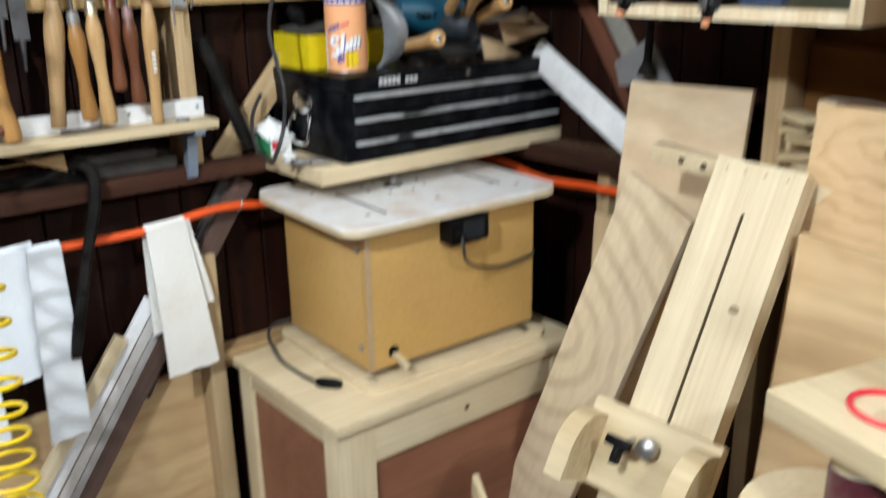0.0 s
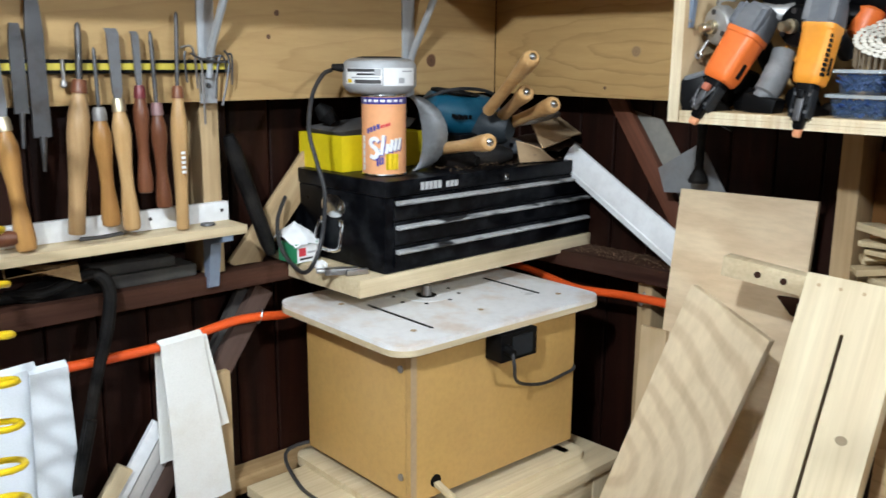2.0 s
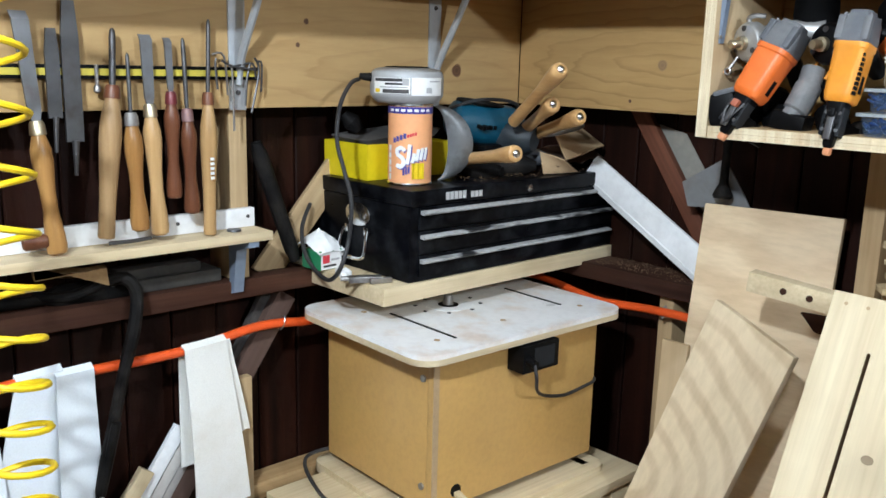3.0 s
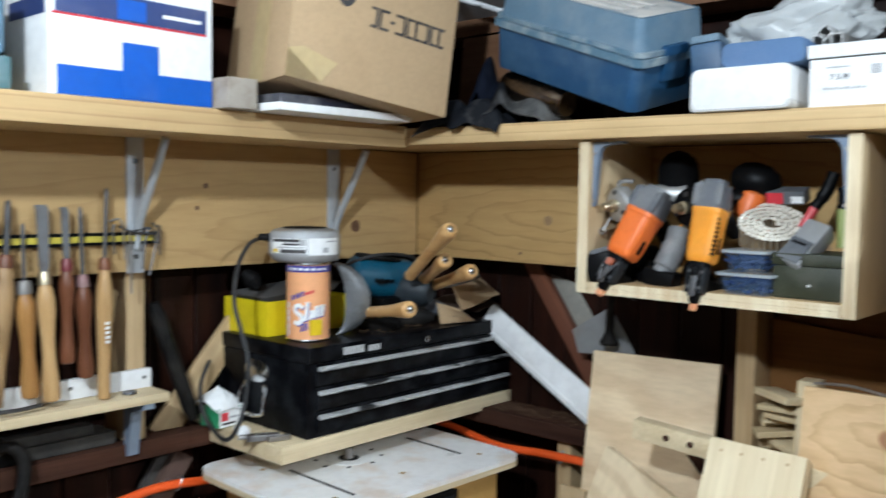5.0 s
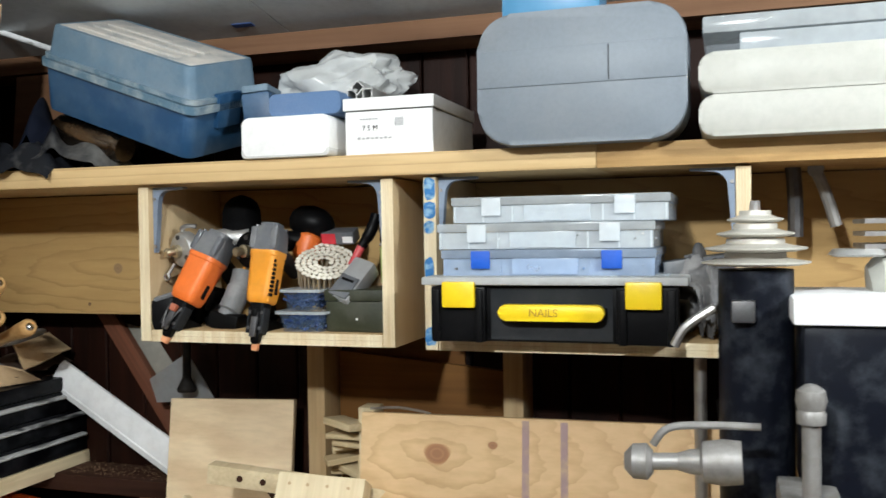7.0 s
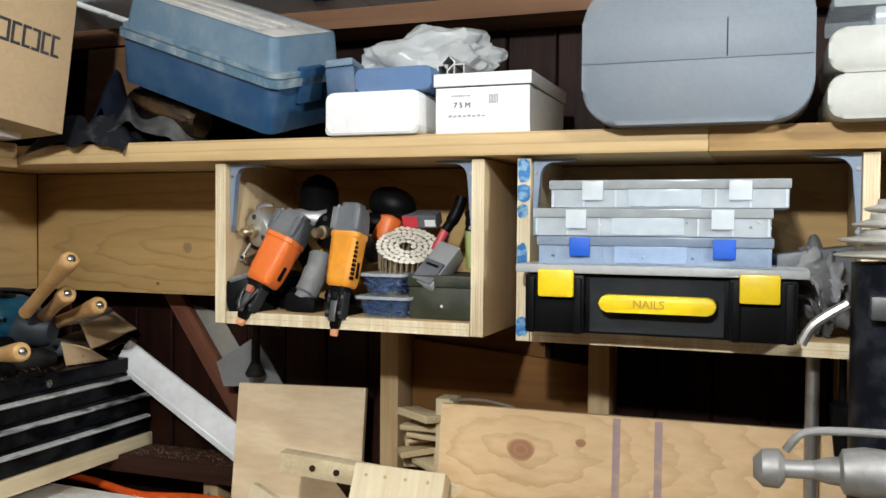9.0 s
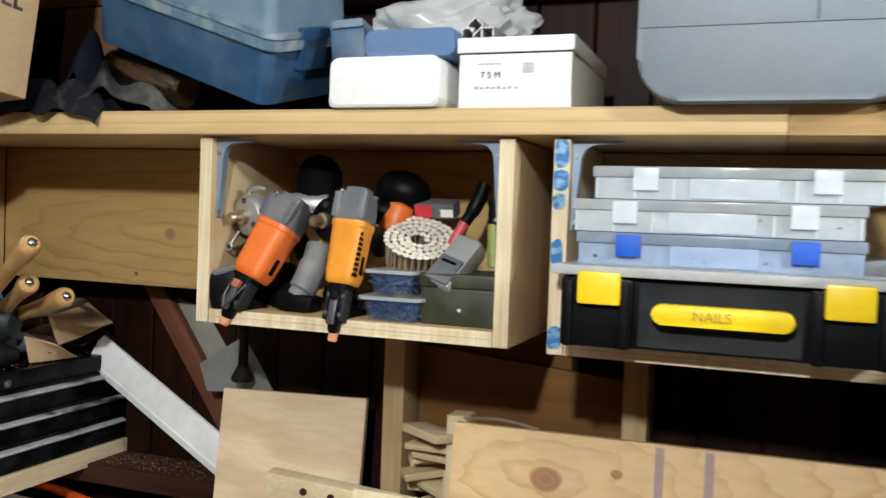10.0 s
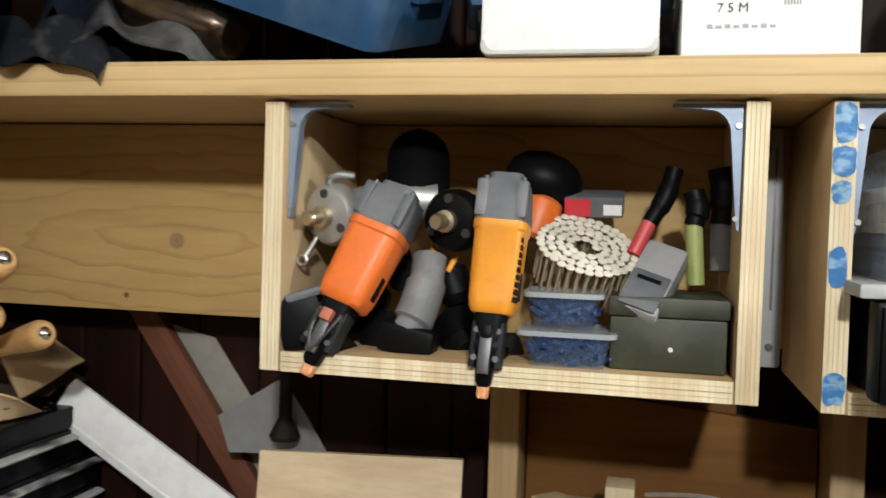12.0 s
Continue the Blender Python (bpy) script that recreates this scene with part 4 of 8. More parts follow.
def slotted_beam():
    m = frame_of((0.908, -0.222, 1.287), (0.155, 0.02, -0.008), (-0.02, 0.53, 1.0))
    th = thing("slotted_beam", "slotted pine work-holding jig with a clamp head, leaning", "jig", m)
    L, w, t = 1.36, 0.155, 0.05
    bm = B()
    slab(bm, [(0, 0), (0, -L), (0.0720, -L), (0.0720, -0.090), (0.0735, -0.0875), (0.0765, -0.0875), (0.0780, -0.090), (0.0780, -L), (w, -L), (w, 0)], t)
    part("slotted_body", bm, PALE_Z, th)
    part("slot_floor", block(0.0722, 0.0778, 0.03, t - 0.002, -L + 0.01, -0.09), DARK_Z, th)
    for u in (0.022, 0.055, 0.09, 0.128):
        bm = B()
        rod(bm, (u, -0.0008, -0.018), (u, 0.001, -0.018), 0.003, 0.003, 8)
        part("nail_dent", bm, CARD, th)
    bm = B()
    slab(bm, [(0.009 * math.cos(2 * math.pi * i / 16), 0.007 * math.sin(2 * math.pi * i / 16)) for i in range(16)], 0.001, pose(0.115, -0.0008, -0.245))
    part("knot", bm, wood("grey_brown_knot", (0.38, 0.30, 0.19), (0.25, 0.17, 0.09), "x"), th, "grey-brown round knot")
    # clamp head: cross board, two rounded cheeks, wing bolt
    part("cross_board", block(-0.05, 0.185, -0.028, -0.001, -0.60, -0.455, bev=0.004), PALE_X, th)
    for u, hh in ((-0.05, 0.12), (0.150, 0.13)):
        ol = [(0, 0), (0, hh), (0.022, hh)] + [(0.022 + 0.063 * math.sin(radians(a)), hh * 0.40 + hh * 0.60 * math.cos(radians(a))) for a in range(10, 91, 10)] + [(0.085, 0)]
        bm = B()
        slab(bm, ol, 0.034, pose(u, -0.029, -0.60, 0, 0, 0) @ Matrix(((0, -1, 0, 0.034), (-1, 0, 0, 0), (0, 0, 1, 0), (0, 0, 0, 1))))
        part("cheek", bm, PALE_X, th, "rounded pale cheek")
    bm = B()
    rod(bm, (0.04, -0.075, -0.52), (0.04, -0.028, -0.50), 0.005, 0.005, 10)
    bolt = part("bolt", bm, STEEL, th)
    bm = B()
    turned(bm, (0.075, -0.06, -0.505), (0.075, -0.03, -0.500), [(0, 0.008), (0.2, 0.017), (0.8, 0.017), (1, 0.01)], 16)
    part("clamp_knob", bm, STEEL, th)
    bm = B()
    box(bm, 0.018, 0.062, -0.085, -0.070, -0.518, -0.500, bev=0.004)
    box(bm, 0.034, 0.046, -0.08, -0.06, -0.545, -0.51, bev=0.003)
    part("wing_nut", bm, BLACK_PLASTIC, bolt, "black wing nut")
    return th


slotted_beam()
th = thing("cross_stick", "pale bored pine stick behind the jig", "stick", frame_of((0.737, -0.170, 1.262), (0.346, 0.045, -0.036), (0, 0, 1)))
part("stick", block(0, 0.350, -0.02, 0.014, -0.018, 0.018, bev=0.003), PALE_Y, th)
for u in (0.065, 0.110):
    bm = B()
    rod(bm, (u, -0.0215, 0.0), (u, -0.019, 0.0), 0.006, 0.006, 10)
    part("bore", bm, DARK_X, th, "dark bored hole")
bm = B()
box(bm, 0, 0.30, 0, 0.012, -0.05, 0, frame_of((0.717, -0.620, 0.732), (0.5, -0.25, -0.1), (0, 0, 1)), bev=0.002)
solo("scrap_stick", bm, PALE_X, "pale scrap of wood lying at the jig's foot", "wood scrap")

# offcuts on the rail behind the broad sheet
random.seed(4)
off = block(0, 0.10, 0, 0.045, 0, 0.016, bev=0.002)
first = solo("wood_offcut", off, PALE_X, "small pale softwood offcut stacked on the wall rail", "offcut", pose(0.905, -0.03, 1.181), group="offcuts")
z = 1.198
for k in range(11):
    copy_thing(first, pose(0.895 + random.uniform(0, 0.05), -0.035 + random.uniform(-0.03, 0.03), z, random.uniform(-5, 5), random.uniform(-7, 7), random.uniform(-40, 40)) @ Matrix.Diagonal((random.uniform(0.7, 1.15), 1, random.uniform(0.5, 0.9), 1)))
    z += 0.0135
for k in range(4):
    copy_thing(first, pose(1.00 + k * 0.011, -0.06 + 0.01 * k, 1.181, 0, -88 + 3 * k, 12))
solo("wood_block", block(0.995, 1.028, -0.075, -0.03, 1.181, 1.375, bev=0.002), PALE_Z, "upright pale wood block on the wall rail", "block")

# ---- boards and tools at the far wall, behind the chest ----
bm = B()
prof = [(-0.033, 0), (-0.033, -0.016), (-0.020, -0.019), (-0.018, -0.0165), (0.022, -0.0145), (0.033, -0.006), (0.033, 0)]
hi, lo = Vector((0.244, 0.040, 1.376)), Vector((0.504, 0.040, 1.223))
mm = frame_z(lo, hi - lo)
ring_sweep(bm, [[mm @ Vector((a, b, zz)) for a, b in prof] for zz in (-0.05, (hi - lo).length + 0.04)])
solo("white_trim_board", bm, WHITE_PAINT, "white painted moulding board leaning in the corner", "trim board")
leaning("brace_board", "reddish-brown diagonal brace on the wall boards", "brace", (0.273, 0.085, 1.531), (0.85, 0, 0.52), 0.46, 0.040, 0.020, Vector((0.472, 0.085, 1.244)) - Vector((0.273, 0.085, 1.531)), DARK_Z)
GREY_BOARD = surface("dusty_grey_sheet_metal", (0.26, 0.25, 0.22), 0.7, 0.1, dirt_or_sheen=(0.42, 0.38, 0.31), dirt_or_sheen_amount=0.6, scale=18)
leaning("sheet_metal_offcut", "dusty grey metal offcut tucked behind the brace", "metal offcut", (0.297, 0.108, 1.513), (0.96, 0.0, -0.22), 0.34, 0.115, 0.003, Vector((0.483, 0.108, 1.253)) - Vector((0.297, 0.108, 1.513)), GREY_BOARD)
bm = B()
blade = [(0.457, 0.030, 1.391), (0.475, 0.030, 1.341), (0.620, 0.030, 1.351), (0.594, 0.030, 1.392), (0.556, 0.030, 1.446), (0.544, 0.030, 1.446)]
slab(bm, [(p[0], p[2]) for p in blade], 0.003, pose(0, 0.03, 0))
th = thing("plastering_trowel", "dusty steel trowel hanging with its black handle up", "trowel", pose(0, 0, 0))
part("blade", bm, surface("dull_trowel_steel", (0.30, 0.31, 0.32), 0.45, 0.5, dirt_or_sheen=(0.25, 0.22, 0.18), dirt_or_sheen_amount=0.6, scale=14), th, "dull grey steel blade")
bm = B()
turned(bm, (0.568, 0.005, 1.372), (0.566, 0.012, 1.495), [(0, 0.018), (0.05, 0.021), (0.14, 0.016), (0.25, 0.009), (0.8, 0.0085), (0.9, 0.010), (1, 0.010)], 14)
part("handle", bm, BLACK_RUBBER, th, "black turned handle")

# ---- turning tools on the magnetic rail ----
rail = thing("magnetic_tool_rail", "black magnetic tool rail with a yellow stripe on the plank", "tool rail", pose(0.0, -1.50, 1.584))
part("bar", block(0.001, 0.012, 0.0, 0.768, 0.0035, 0.0265, bev=0.001), BLACK_PLASTIC, rail)
part("stripe", block(0.0122, 0.0135, 0.004, 0.764, 0.0095, 0.0205), STRIPE_YELLOW, rail, "yellow stripe")
ledge = thing("tool_ledge", "narrow pine ledge with a white backboard holding turning tools", "ledge", pose(-0.018, -1.60, 1.290))
part("board", block(0.0, 0.078, 0.0, 0.862, 0.0, 0.017, bev=0.0015), PALE_Y, ledge)
part("backboard", block(0.0, 0.014, 0.35, 0.860, 0.0175, 0.054, bev=0.001), WHITE_PAINT, ledge, "white painted strip")
for y in (0.845, 0.70, 0.45):
    bm = B()
    rod(bm, (0.0135, y, 0.038), (0.0152, y, 0.038), 0.0035, 0.0035, 10)
    part("screw", bm, DARK_STEEL, ledge)
bm = B()
slab(bm, [(0, 0), (0.075, 0), (0.075, -0.010), (0.03, -0.022), (0.014, -0.11), (0.004, -0.112), (0, -0.10)], 0.022, pose(0, 0.810, -0.0005))
part("bracket", bm, BRACKET, ledge, "pale blue pressed bracket")
bm = B()
rod(bm, (0.04, 0.80, 0.0175), (0.04, 0.80, 0.021), 0.014, 0.013, 16)
solo("steel_washer", bm, DARK_STEEL, "dark steel washer lying on the ledge", "washer", pose(-0.018, -1.60, 1.2905))

FERRULE_RED = surface("dark_red_ferrule", (0.14, 0.02, 0.025), 0.35, 0.2)


def turning_tool(label, tip, ferrule, butt, blade_w, mat, handle_r, ferrule_mat, blade="flat", taper=1.0, name="turning_tool"):
    """A lathe tool: blade, ferrule and turned handle, standing on the ledge."""
    tip, fe, bu = Vector(tip), Vector(ferrule), Vector(butt)
    th = thing(name, label, "turning tool", pose(*bu), group="turning tools")
    a, b, c = bu - bu, fe - bu, tip - bu
    bm = B()
    n = (c - b).normalized()
    side = Vector((0, 1, 0))
    th_x = Vector((1, 0, 0))
    if blade == "flat":
        for s0, s1, w0, w1 in ((0, 0.12, 0.45, 0.8), (0.12, 0.93, 0.8, 1.0)):
            p0, p1 = b + (c - b) * s0, b + (c - b) * s1
            ring_sweep(bm, [[p + side * (sx * w * blade_w / 2) + th_x * (sy * 0.0022) for sx, sy in ((-1, -1), (1, -1), (1, 1), (-1, 1))] for p, w in ((p0, w0), (p1, w1))])
        p0, p1 = b + (c - b) * 0.93, c
        ring_sweep(bm, [[p0 + side * (sx * blade_w / 2) + th_x * (sy * 0.0022) for sx, sy in ((-1, -1), (1, -1), (1, 1), (-1, 1))], [p1 + side * (sx * blade_w / 2 - 0.003) + th_x * (sy * 0.0006) for sx, sy in ((-1, -1), (1, -1), (1, 1), (-1, 1))]])
        bmat = DULL_BLADE
    else:
        turned(bm, b, c, [(0, blade_w * 0.4), (0.1, blade_w / 2), (0.85, blade_w / 2), (0.96, blade_w * 0.42), (1, blade_w * 0.15)], 12)
        bmat = DARK_STEEL
    part("blade", bm, bmat, th)
    bm = B()
    u = (b - a).normalized()
    turned(bm, b - u * 0.018, b + u * 0.004, [(0, handle_r * 0.62), (0.75, handle_r * 0.56), (1, handle_r * 0.45)], 14)
    part("ferrule", bm, ferrule_mat, th)
    bm = B()
    r = handle_r * 0.80
    if taper < 1:
        prof = [(0, r * 0.70), (0.012, r * 0.80), (0.12, r * 0.78), (0.3, r * 0.80), (0.55, r * 0.95), (0.72, r * 1.06), (0.84, r * 1.0), (0.93, r * 0.78), (1, r * 0.62)]
    else:
        prof = [(0, r * 0.70), (0.015, r * 0.92), (0.08, r * 1.0), (0.17, r * 0.95), (0.38, r * 0.70), (0.55, r * 0.74), (0.78, r * 1.0), (0.88, r * 0.98), (0.96, r * 0.74), (1, r * 0.62)]
    turned(bm, a + u * 0.002, b - u * 0.018, prof, 20)
    part("handle", bm, mat, th)
    return th


LZ = 1.308
tt = turning_tool("ash-handled turning gouge with a broad steel blade, leaning", (0.022, -1.158, 1.69), (0.028, -1.145, 1.519), (0.042, -1.130, LZ), 0.026, HANDLE_LIGHT, 0.021, NIPPLE)
bm = B()
turned(bm, (-0.0088, -0.0095, 0.132), (-0.0094, -0.0102, 0.142), [(0, 0.0142), (0.3, 0.0146), (0.7, 0.0146), (1, 0.0148)], 20)
part("painted_ring", bm, STRIPE_YELLOW, tt, "yellow painted ring")
turning_tool("long beech-handled turning gouge with a round shank", (0.022, -1.014, 1.670), (0.028, -1.021, 1.575), (0.030, -1.046, LZ + 0.014), 0.011, HANDLE_TAN, 0.022, HANDLE_DARK, "round", 0.9)
turning_tool("small beech-handled turning tool with a thin shank", (0.022, -0.991, 1.631), (0.028, -0.992, 1.529), (0.030, -0.985, LZ + 0.021), 0.007, HANDLE_LIGHT, 0.020, DUSTY_ALLOY, "round")
tt = turning_tool("ash-handled skew chisel with a green stamp", (0.022, -0.958, 1.662), (0.028, -0.958, 1.543), (0.032, -0.950, LZ + 0.010), 0.021, HANDLE_ASH, 0.0195, NIPPLE)
bm = B()
for k in range(4):
    box(bm, 0.0, 0.001, -0.004 + 0.0008 * k, 0.0035 + 0.0008 * k, 0.132 + k * 0.008, 0.138 + k * 0.008, pose(-0.0105 + 0.0125, 0, 0))
part("stamp", bm, surface("green_stamp", (0.10, 0.20, 0.10), 0.6), tt, "small green stamped mark")
turning_tool("dark hardwood turning tool with a red ferrule", (0.022, -0.919, 1.658), (0.028, -0.919, 1.564), (0.030, -0.920, 1.380), 0.013, HANDLE_DARK, 0.017, FERRULE_RED)
turning_tool("dark hardwood turning tool with a thin shank", (0.022, -0.891, 1.659), (0.028, -0.890, 1.534), (0.030, -0.887, 1.350), 0.008, HANDLE_DARK, 0.018, FERRULE_RED, "round")
tt = turning_tool("ash-handled bowl gouge with white lettering marks", (0.022, -0.841, 1.693), (0.028, -0.849, 1.562), (0.036, -0.857, LZ), 0.008, HANDLE_ASH, 0.018, HANDLE_DARK, "round", 0.9)
bm = B()
for k in range(5):
    box(bm, 0.0145, 0.0162, -0.003, 0.004, 0.105 + k * 0.0085, 0.110 + k * 0.0085)
part("lettering_marks", bm, WHITE_CARD, tt, "row of small white marks")
for label, top, bot, w in (("flat steel file held on the magnetic rail", (0.019, -1.104, 1.666), (0.019, -1.111, 1.526), 0.022), ("long dark steel file held on the magnetic rail", (0.019, -1.072, 1.710), (0.019, -1.082, 1.487), 0.028)):
    a, b = Vector(top), Vector(bot)
    bm = B()
    m = frame_of(b, (0, 1, 0), a - b)
    L = (a - b).length
    slab(bm, [(-w / 2, 0), (w / 2, 0), (w / 2, L * 0.75), (w * 0.34, L), (-w * 0.34, L), (-w / 2, L * 0.75)], 0.005, m)
    th = thing("hand_file", label, "file", None)
    part("blade", bm, DARK_STEEL, th)
    bm = B()
    rod(bm, b + Vector((0, 0, 0.002)), b - (a - b).normalized() * 0.055, w * 0.22, 0.003, 8)
    part("tang", bm, DARK_STEEL, th)
# hex keys and a small awl on the rail
bm = B()
rod(bm, (0.018, -1.042, 1.611), (0.018, -1.042, 1.575), 0.0035, 0.003, 10)
turned(bm, (0.018, -1.042, 1.578), (0.018, -1.042, 1.565), [(0, 0.004), (0.3, 0.006), (0.8, 0.006), (1, 0.003)], 10)
solo("small_awl", bm, STEEL, "small steel awl with a white tip on the rail", "awl")
for k, (a, b, c) in enumerate((((0.020, -0.826, 1.626), (0.020, -0.828, 1.613), (0.020, -0.825, 1.571)), ((0.020, -0.757, 1.620), (0.020, -0.764, 1.592), (0.020, -0.769, 1.541)), ((0.020, -0.742, 1.621), (0.020, -0.733, 1.617), (0.020, -0.735, 1.566)), ((0.020, -0.796, 1.616), (0.020, -0.794, 1.581), (0.020, -0.793, 1.495)), ((0.020, -0.790, 1.612), (0.020, -0.752, 1.617), (0.020, -0.746, 1.590)), ((0.024, -0.818, 1.622), (0.024, -0.795, 1.612), (0.024, -0.748, 1.606)), ((0.020, -0.748, 1.628), (0.020, -0.739, 1.604), (0.020, -0.756, 1.528)), ((0.022, -0.836, 1.632), (0.022, -0.812, 1.630), (0.022, -0.806, 1.560)))):
    bm = B()
    tube(bm, [a, b, c], 0.0022, 6, 4)
    solo("hex_key", bm, STEEL if k in (3, 7) else DARK_STEEL, "bent steel hex key hanging on the magnetic rail", "hex key", group="hex keys")
bm = B()
turned(bm, (0.030, -1.180, 1.332), (0.045, -1.144, 1.334), [(0, 0.010), (0.1, 0.014), (0.8, 0.012), (1, 0.009)], 14)
solo("wooden_peg", bm, HANDLE_DARK, "short dark wooden peg lying on the ledge", "peg")
bm = B()
tube(bm, [(0.050, -1.049, 1.319), (0.045, -1.008, 1.317), (0.040, -0.971, 1.318)], 0.0035, 6)
solo("steel_rod", bm, DARK_STEEL, "thin dark steel rod lying on the ledge", "rod")

# clutter on the wall rail under the ledge
bm = B()
turned(bm, (-0.06, -1.30, 1.212), (-0.05, -0.98, 1.212), [(0, 0.010), (0.55, 0.010), (0.62, 0.022), (0.97, 0.024), (1, 0.02)], 12)
solo("mallet", bm, BLACK_RUBBER, "dusty dark mallet lying on the wall rail", "mallet")
bm = B()
box(bm, -0.10, -0.03, -1.02, -0.80, 1.201, 1.226, bev=0.004)
box(bm, -0.085, -0.035, -1.00, -0.84, 1.2265, 1.246, pose(0, 0, 0), bev=0.004)
solo("dusty_saw", bm, surface("dusty_grey_tool", (0.035, 0.033, 0.030), 0.7, 0.2, dirt_or_sheen=(0.13, 0.115, 0.095), dirt_or_sheen_amount=0.6), "dusty grey steel saw lying on the wall rail", "saw")
leaning("wood_strip", "short tan wood strip jutting from the rail", "wood strip", (-0.020, -1.154, 1.283), (0.2, 0.9, -0.35), 0.03, 0.13, 0.03, (0.0, 0.1, -1), PINE_Y)
bm = B()
tube(bm, [(-0.060, -1.142, 1.216), (-0.030, -1.086, 1.217), (-0.010, -1.034, 1.240), (0.000, -1.006, 1.243), (0.010, -0.990, 1.217), (0.015, -0.998, 1.158), (0.015, -1.021, 1.078), (0.015, -1.042, 0.998), (0.020, -1.066, 0.921), (0.020, -1.077, 0.859), (0.030, -1.046, 0.991)], [0.010, 0.010, 0.012, 0.012, 0.011, 0.010, 0.009], 10)
solo("rubber_hose", bm, BLACK_RUBBER, "dusty black rubber hose hanging over the wall rail", "hose")
bm = B()
turned(bm, (-0.030, -0.719, 1.467), (-0.030, -0.631, 1.219), [(0, 0.010), (0.1, 0.016), (0.9, 0.015), (1, 0.010)], 12)
solo("black_pipe", bm, BLACK_RUBBER, "black pipe standing behind the chest", "pipe")
leaning("pale_batten", "pale batten leaning behind the tool chest", "batten", (-0.060, -0.520, 1.425), (0.1, 0.75, -0.62), 0.29, 0.060, 0.014, (0.0, -0.66, -0.75), PINE_Z)

# ---- air hose, rags, coil, trim below the rail ----
bm = B()
tube(bm, [(-0.02, -1.9, 1.02), (-0.02, -1.35, 1.068), (-0.02, -1.20, 1.083), (-0.02, -1.06, 1.079), (-0.02, -0.89, 1.078), (-0.020, -0.778, 1.091), (-0.020, -0.727, 1.096), (-0.020, -0.674, 1.094), (-0.030, -0.583, 1.083), (-0.04, -0.45, 1.10), (-0.04, -0.1, 1.11), (0.05, 0.02, 1.11), (0.249, 0.010, 1.092), (0.329, 0.000, 1.097), (0.398, 0.000, 1.103), (0.463, -0.010, 1.109), (0.525, -0.010, 1.110), (0.7, -0.005, 1.10)], 0.0095, 12)
solo("air_hose", bm, ORANGE_HOSE, "orange air hose strung along the wall under the rail", "air hose")
for p in ((-0.020, -0.671, 1.094), (0.463, -0.010, 1.109)):
    bm = B()
    tube(bm, [Vector(p) + Vector((0.013 * math.cos(a) * (0.6 if abs(p[1]) > 0.2 else 0.3), 0.005 * math.sin(a), 0.013 * math.sin(a))) for a in [k * math.pi / 6 for k in range(13)]], 0.002, 6, 3)
    solo("hose_clip", bm, STEEL, "small wire clip holding the orange hose", "clip", group="hose clips")


def draped(name, label, pts, mat, width_dir, seed):
    """A folded cloth strip over the hose: rows of (centre, half width), hanging with soft creases."""
    random.seed(seed)
    bm = B()
    n = 13
    rows = []
    for k, (c, hw) in enumerate(pts):
        c = Vector(c)
        row = []
        for i in range(n):
            s = -1 + 2 * i / (n - 1)
            wob = 0.0012 * math.sin(s * 2.2 + seed + k * 0.3)
            dz = 0.0015 * math.sin(seed + 7 * s) if k == len(pts) - 1 else 0
            row.append(bm.verts.new(c + Vector(width_dir) * (s * hw) + Vector((wob, 0, dz))))
        rows.append(row)
    for a, b in zip(rows, rows[1:]):
        for i in range(n - 1):
            bm.faces.new((a[i], a[i + 1], b[i + 1], b[i]))
    bmesh.ops.recalc_face_normals(bm, faces=bm.faces[:])
    bmesh.ops.solidify(bm, geom=bm.faces[:], thickness=0.003)
    return solo(name, bm, mat, label, "rag", group="rags")


def strip(tl, tr, bl, br, rows, out=0.012, back=0.25):
    tl, tr, bl, br = (Vector(p) for p in (tl, tr, bl, br))
    ct, cb = (tl + tr) / 2, (bl + br) / 2
    hw0, hw1 = (tr - tl).length / 2, (br - bl).length / 2
    out_pts = [(ct + Vector((-0.030, 0, -back)), hw0), (ct + Vector((-0.028, 0, -back / 2)), hw0), (ct + Vector((-0.024, 0, -0.02)), hw0), (ct + Vector((-0.010, 0, 0.008)), hw0), (ct + Vector((0.004, 0, 0.0)), hw0)]
    for k in range(1, rows + 1):
        s = k / rows
        out_pts.append((ct.lerp(cb, s) + Vector((out * math.sin(s * 2.5), 0, 0)), hw0 + (hw1 - hw0) * s))
    return out_pts


draped("cotton_rag", "folded off-white cotton rag hung over the orange hose", strip((-0.004, -0.897, 1.083), (-0.004, -0.809, 1.092), (0.000, -0.884, 0.766), (-0.000, -0.773, 0.723), 9), RAG, (0, 1, 0.05), 1)
draped("cotton_rag", "white cotton rag tail hung beside another rag", strip((-0.012, -0.838, 1.085), (-0.012, -0.798, 1.085), (-0.010, -0.812, 0.892), (-0.010, -0.759, 0.884), 6, 0.004, 0.1), RAG, (0, 1, 0.05), 3)
draped("cotton_rag", "bluish-white cloth hung over the orange hose", strip((-0.002, -1.133, 1.090), (-0.002, -1.069, 1.088), (0.000, -1.149, 0.677), (0.000, -1.066, 0.681), 9), RAG_BLUE, (0, 1, 0.05), 5)
draped("cotton_rag", "broad pale cloth hung over the orange hose", strip((-0.010, -1.195, 1.095), (-0.010, -1.118, 1.093), (-0.008, -1.260, 0.835), (-0.008, -1.144, 0.808), 8, 0.004), RAG_BLUE, (0, 1, 0.05), 8)
draped("cotton_rag", "pale cloth edge hung over the orange hose", strip((-0.006, -1.36, 1.09), (-0.006, -1.235, 1.09), (0.0, -1.40, 0.72), (0.0, -1.22, 0.70), 7), RAG_BLUE, (0, 1, 0.05), 9)

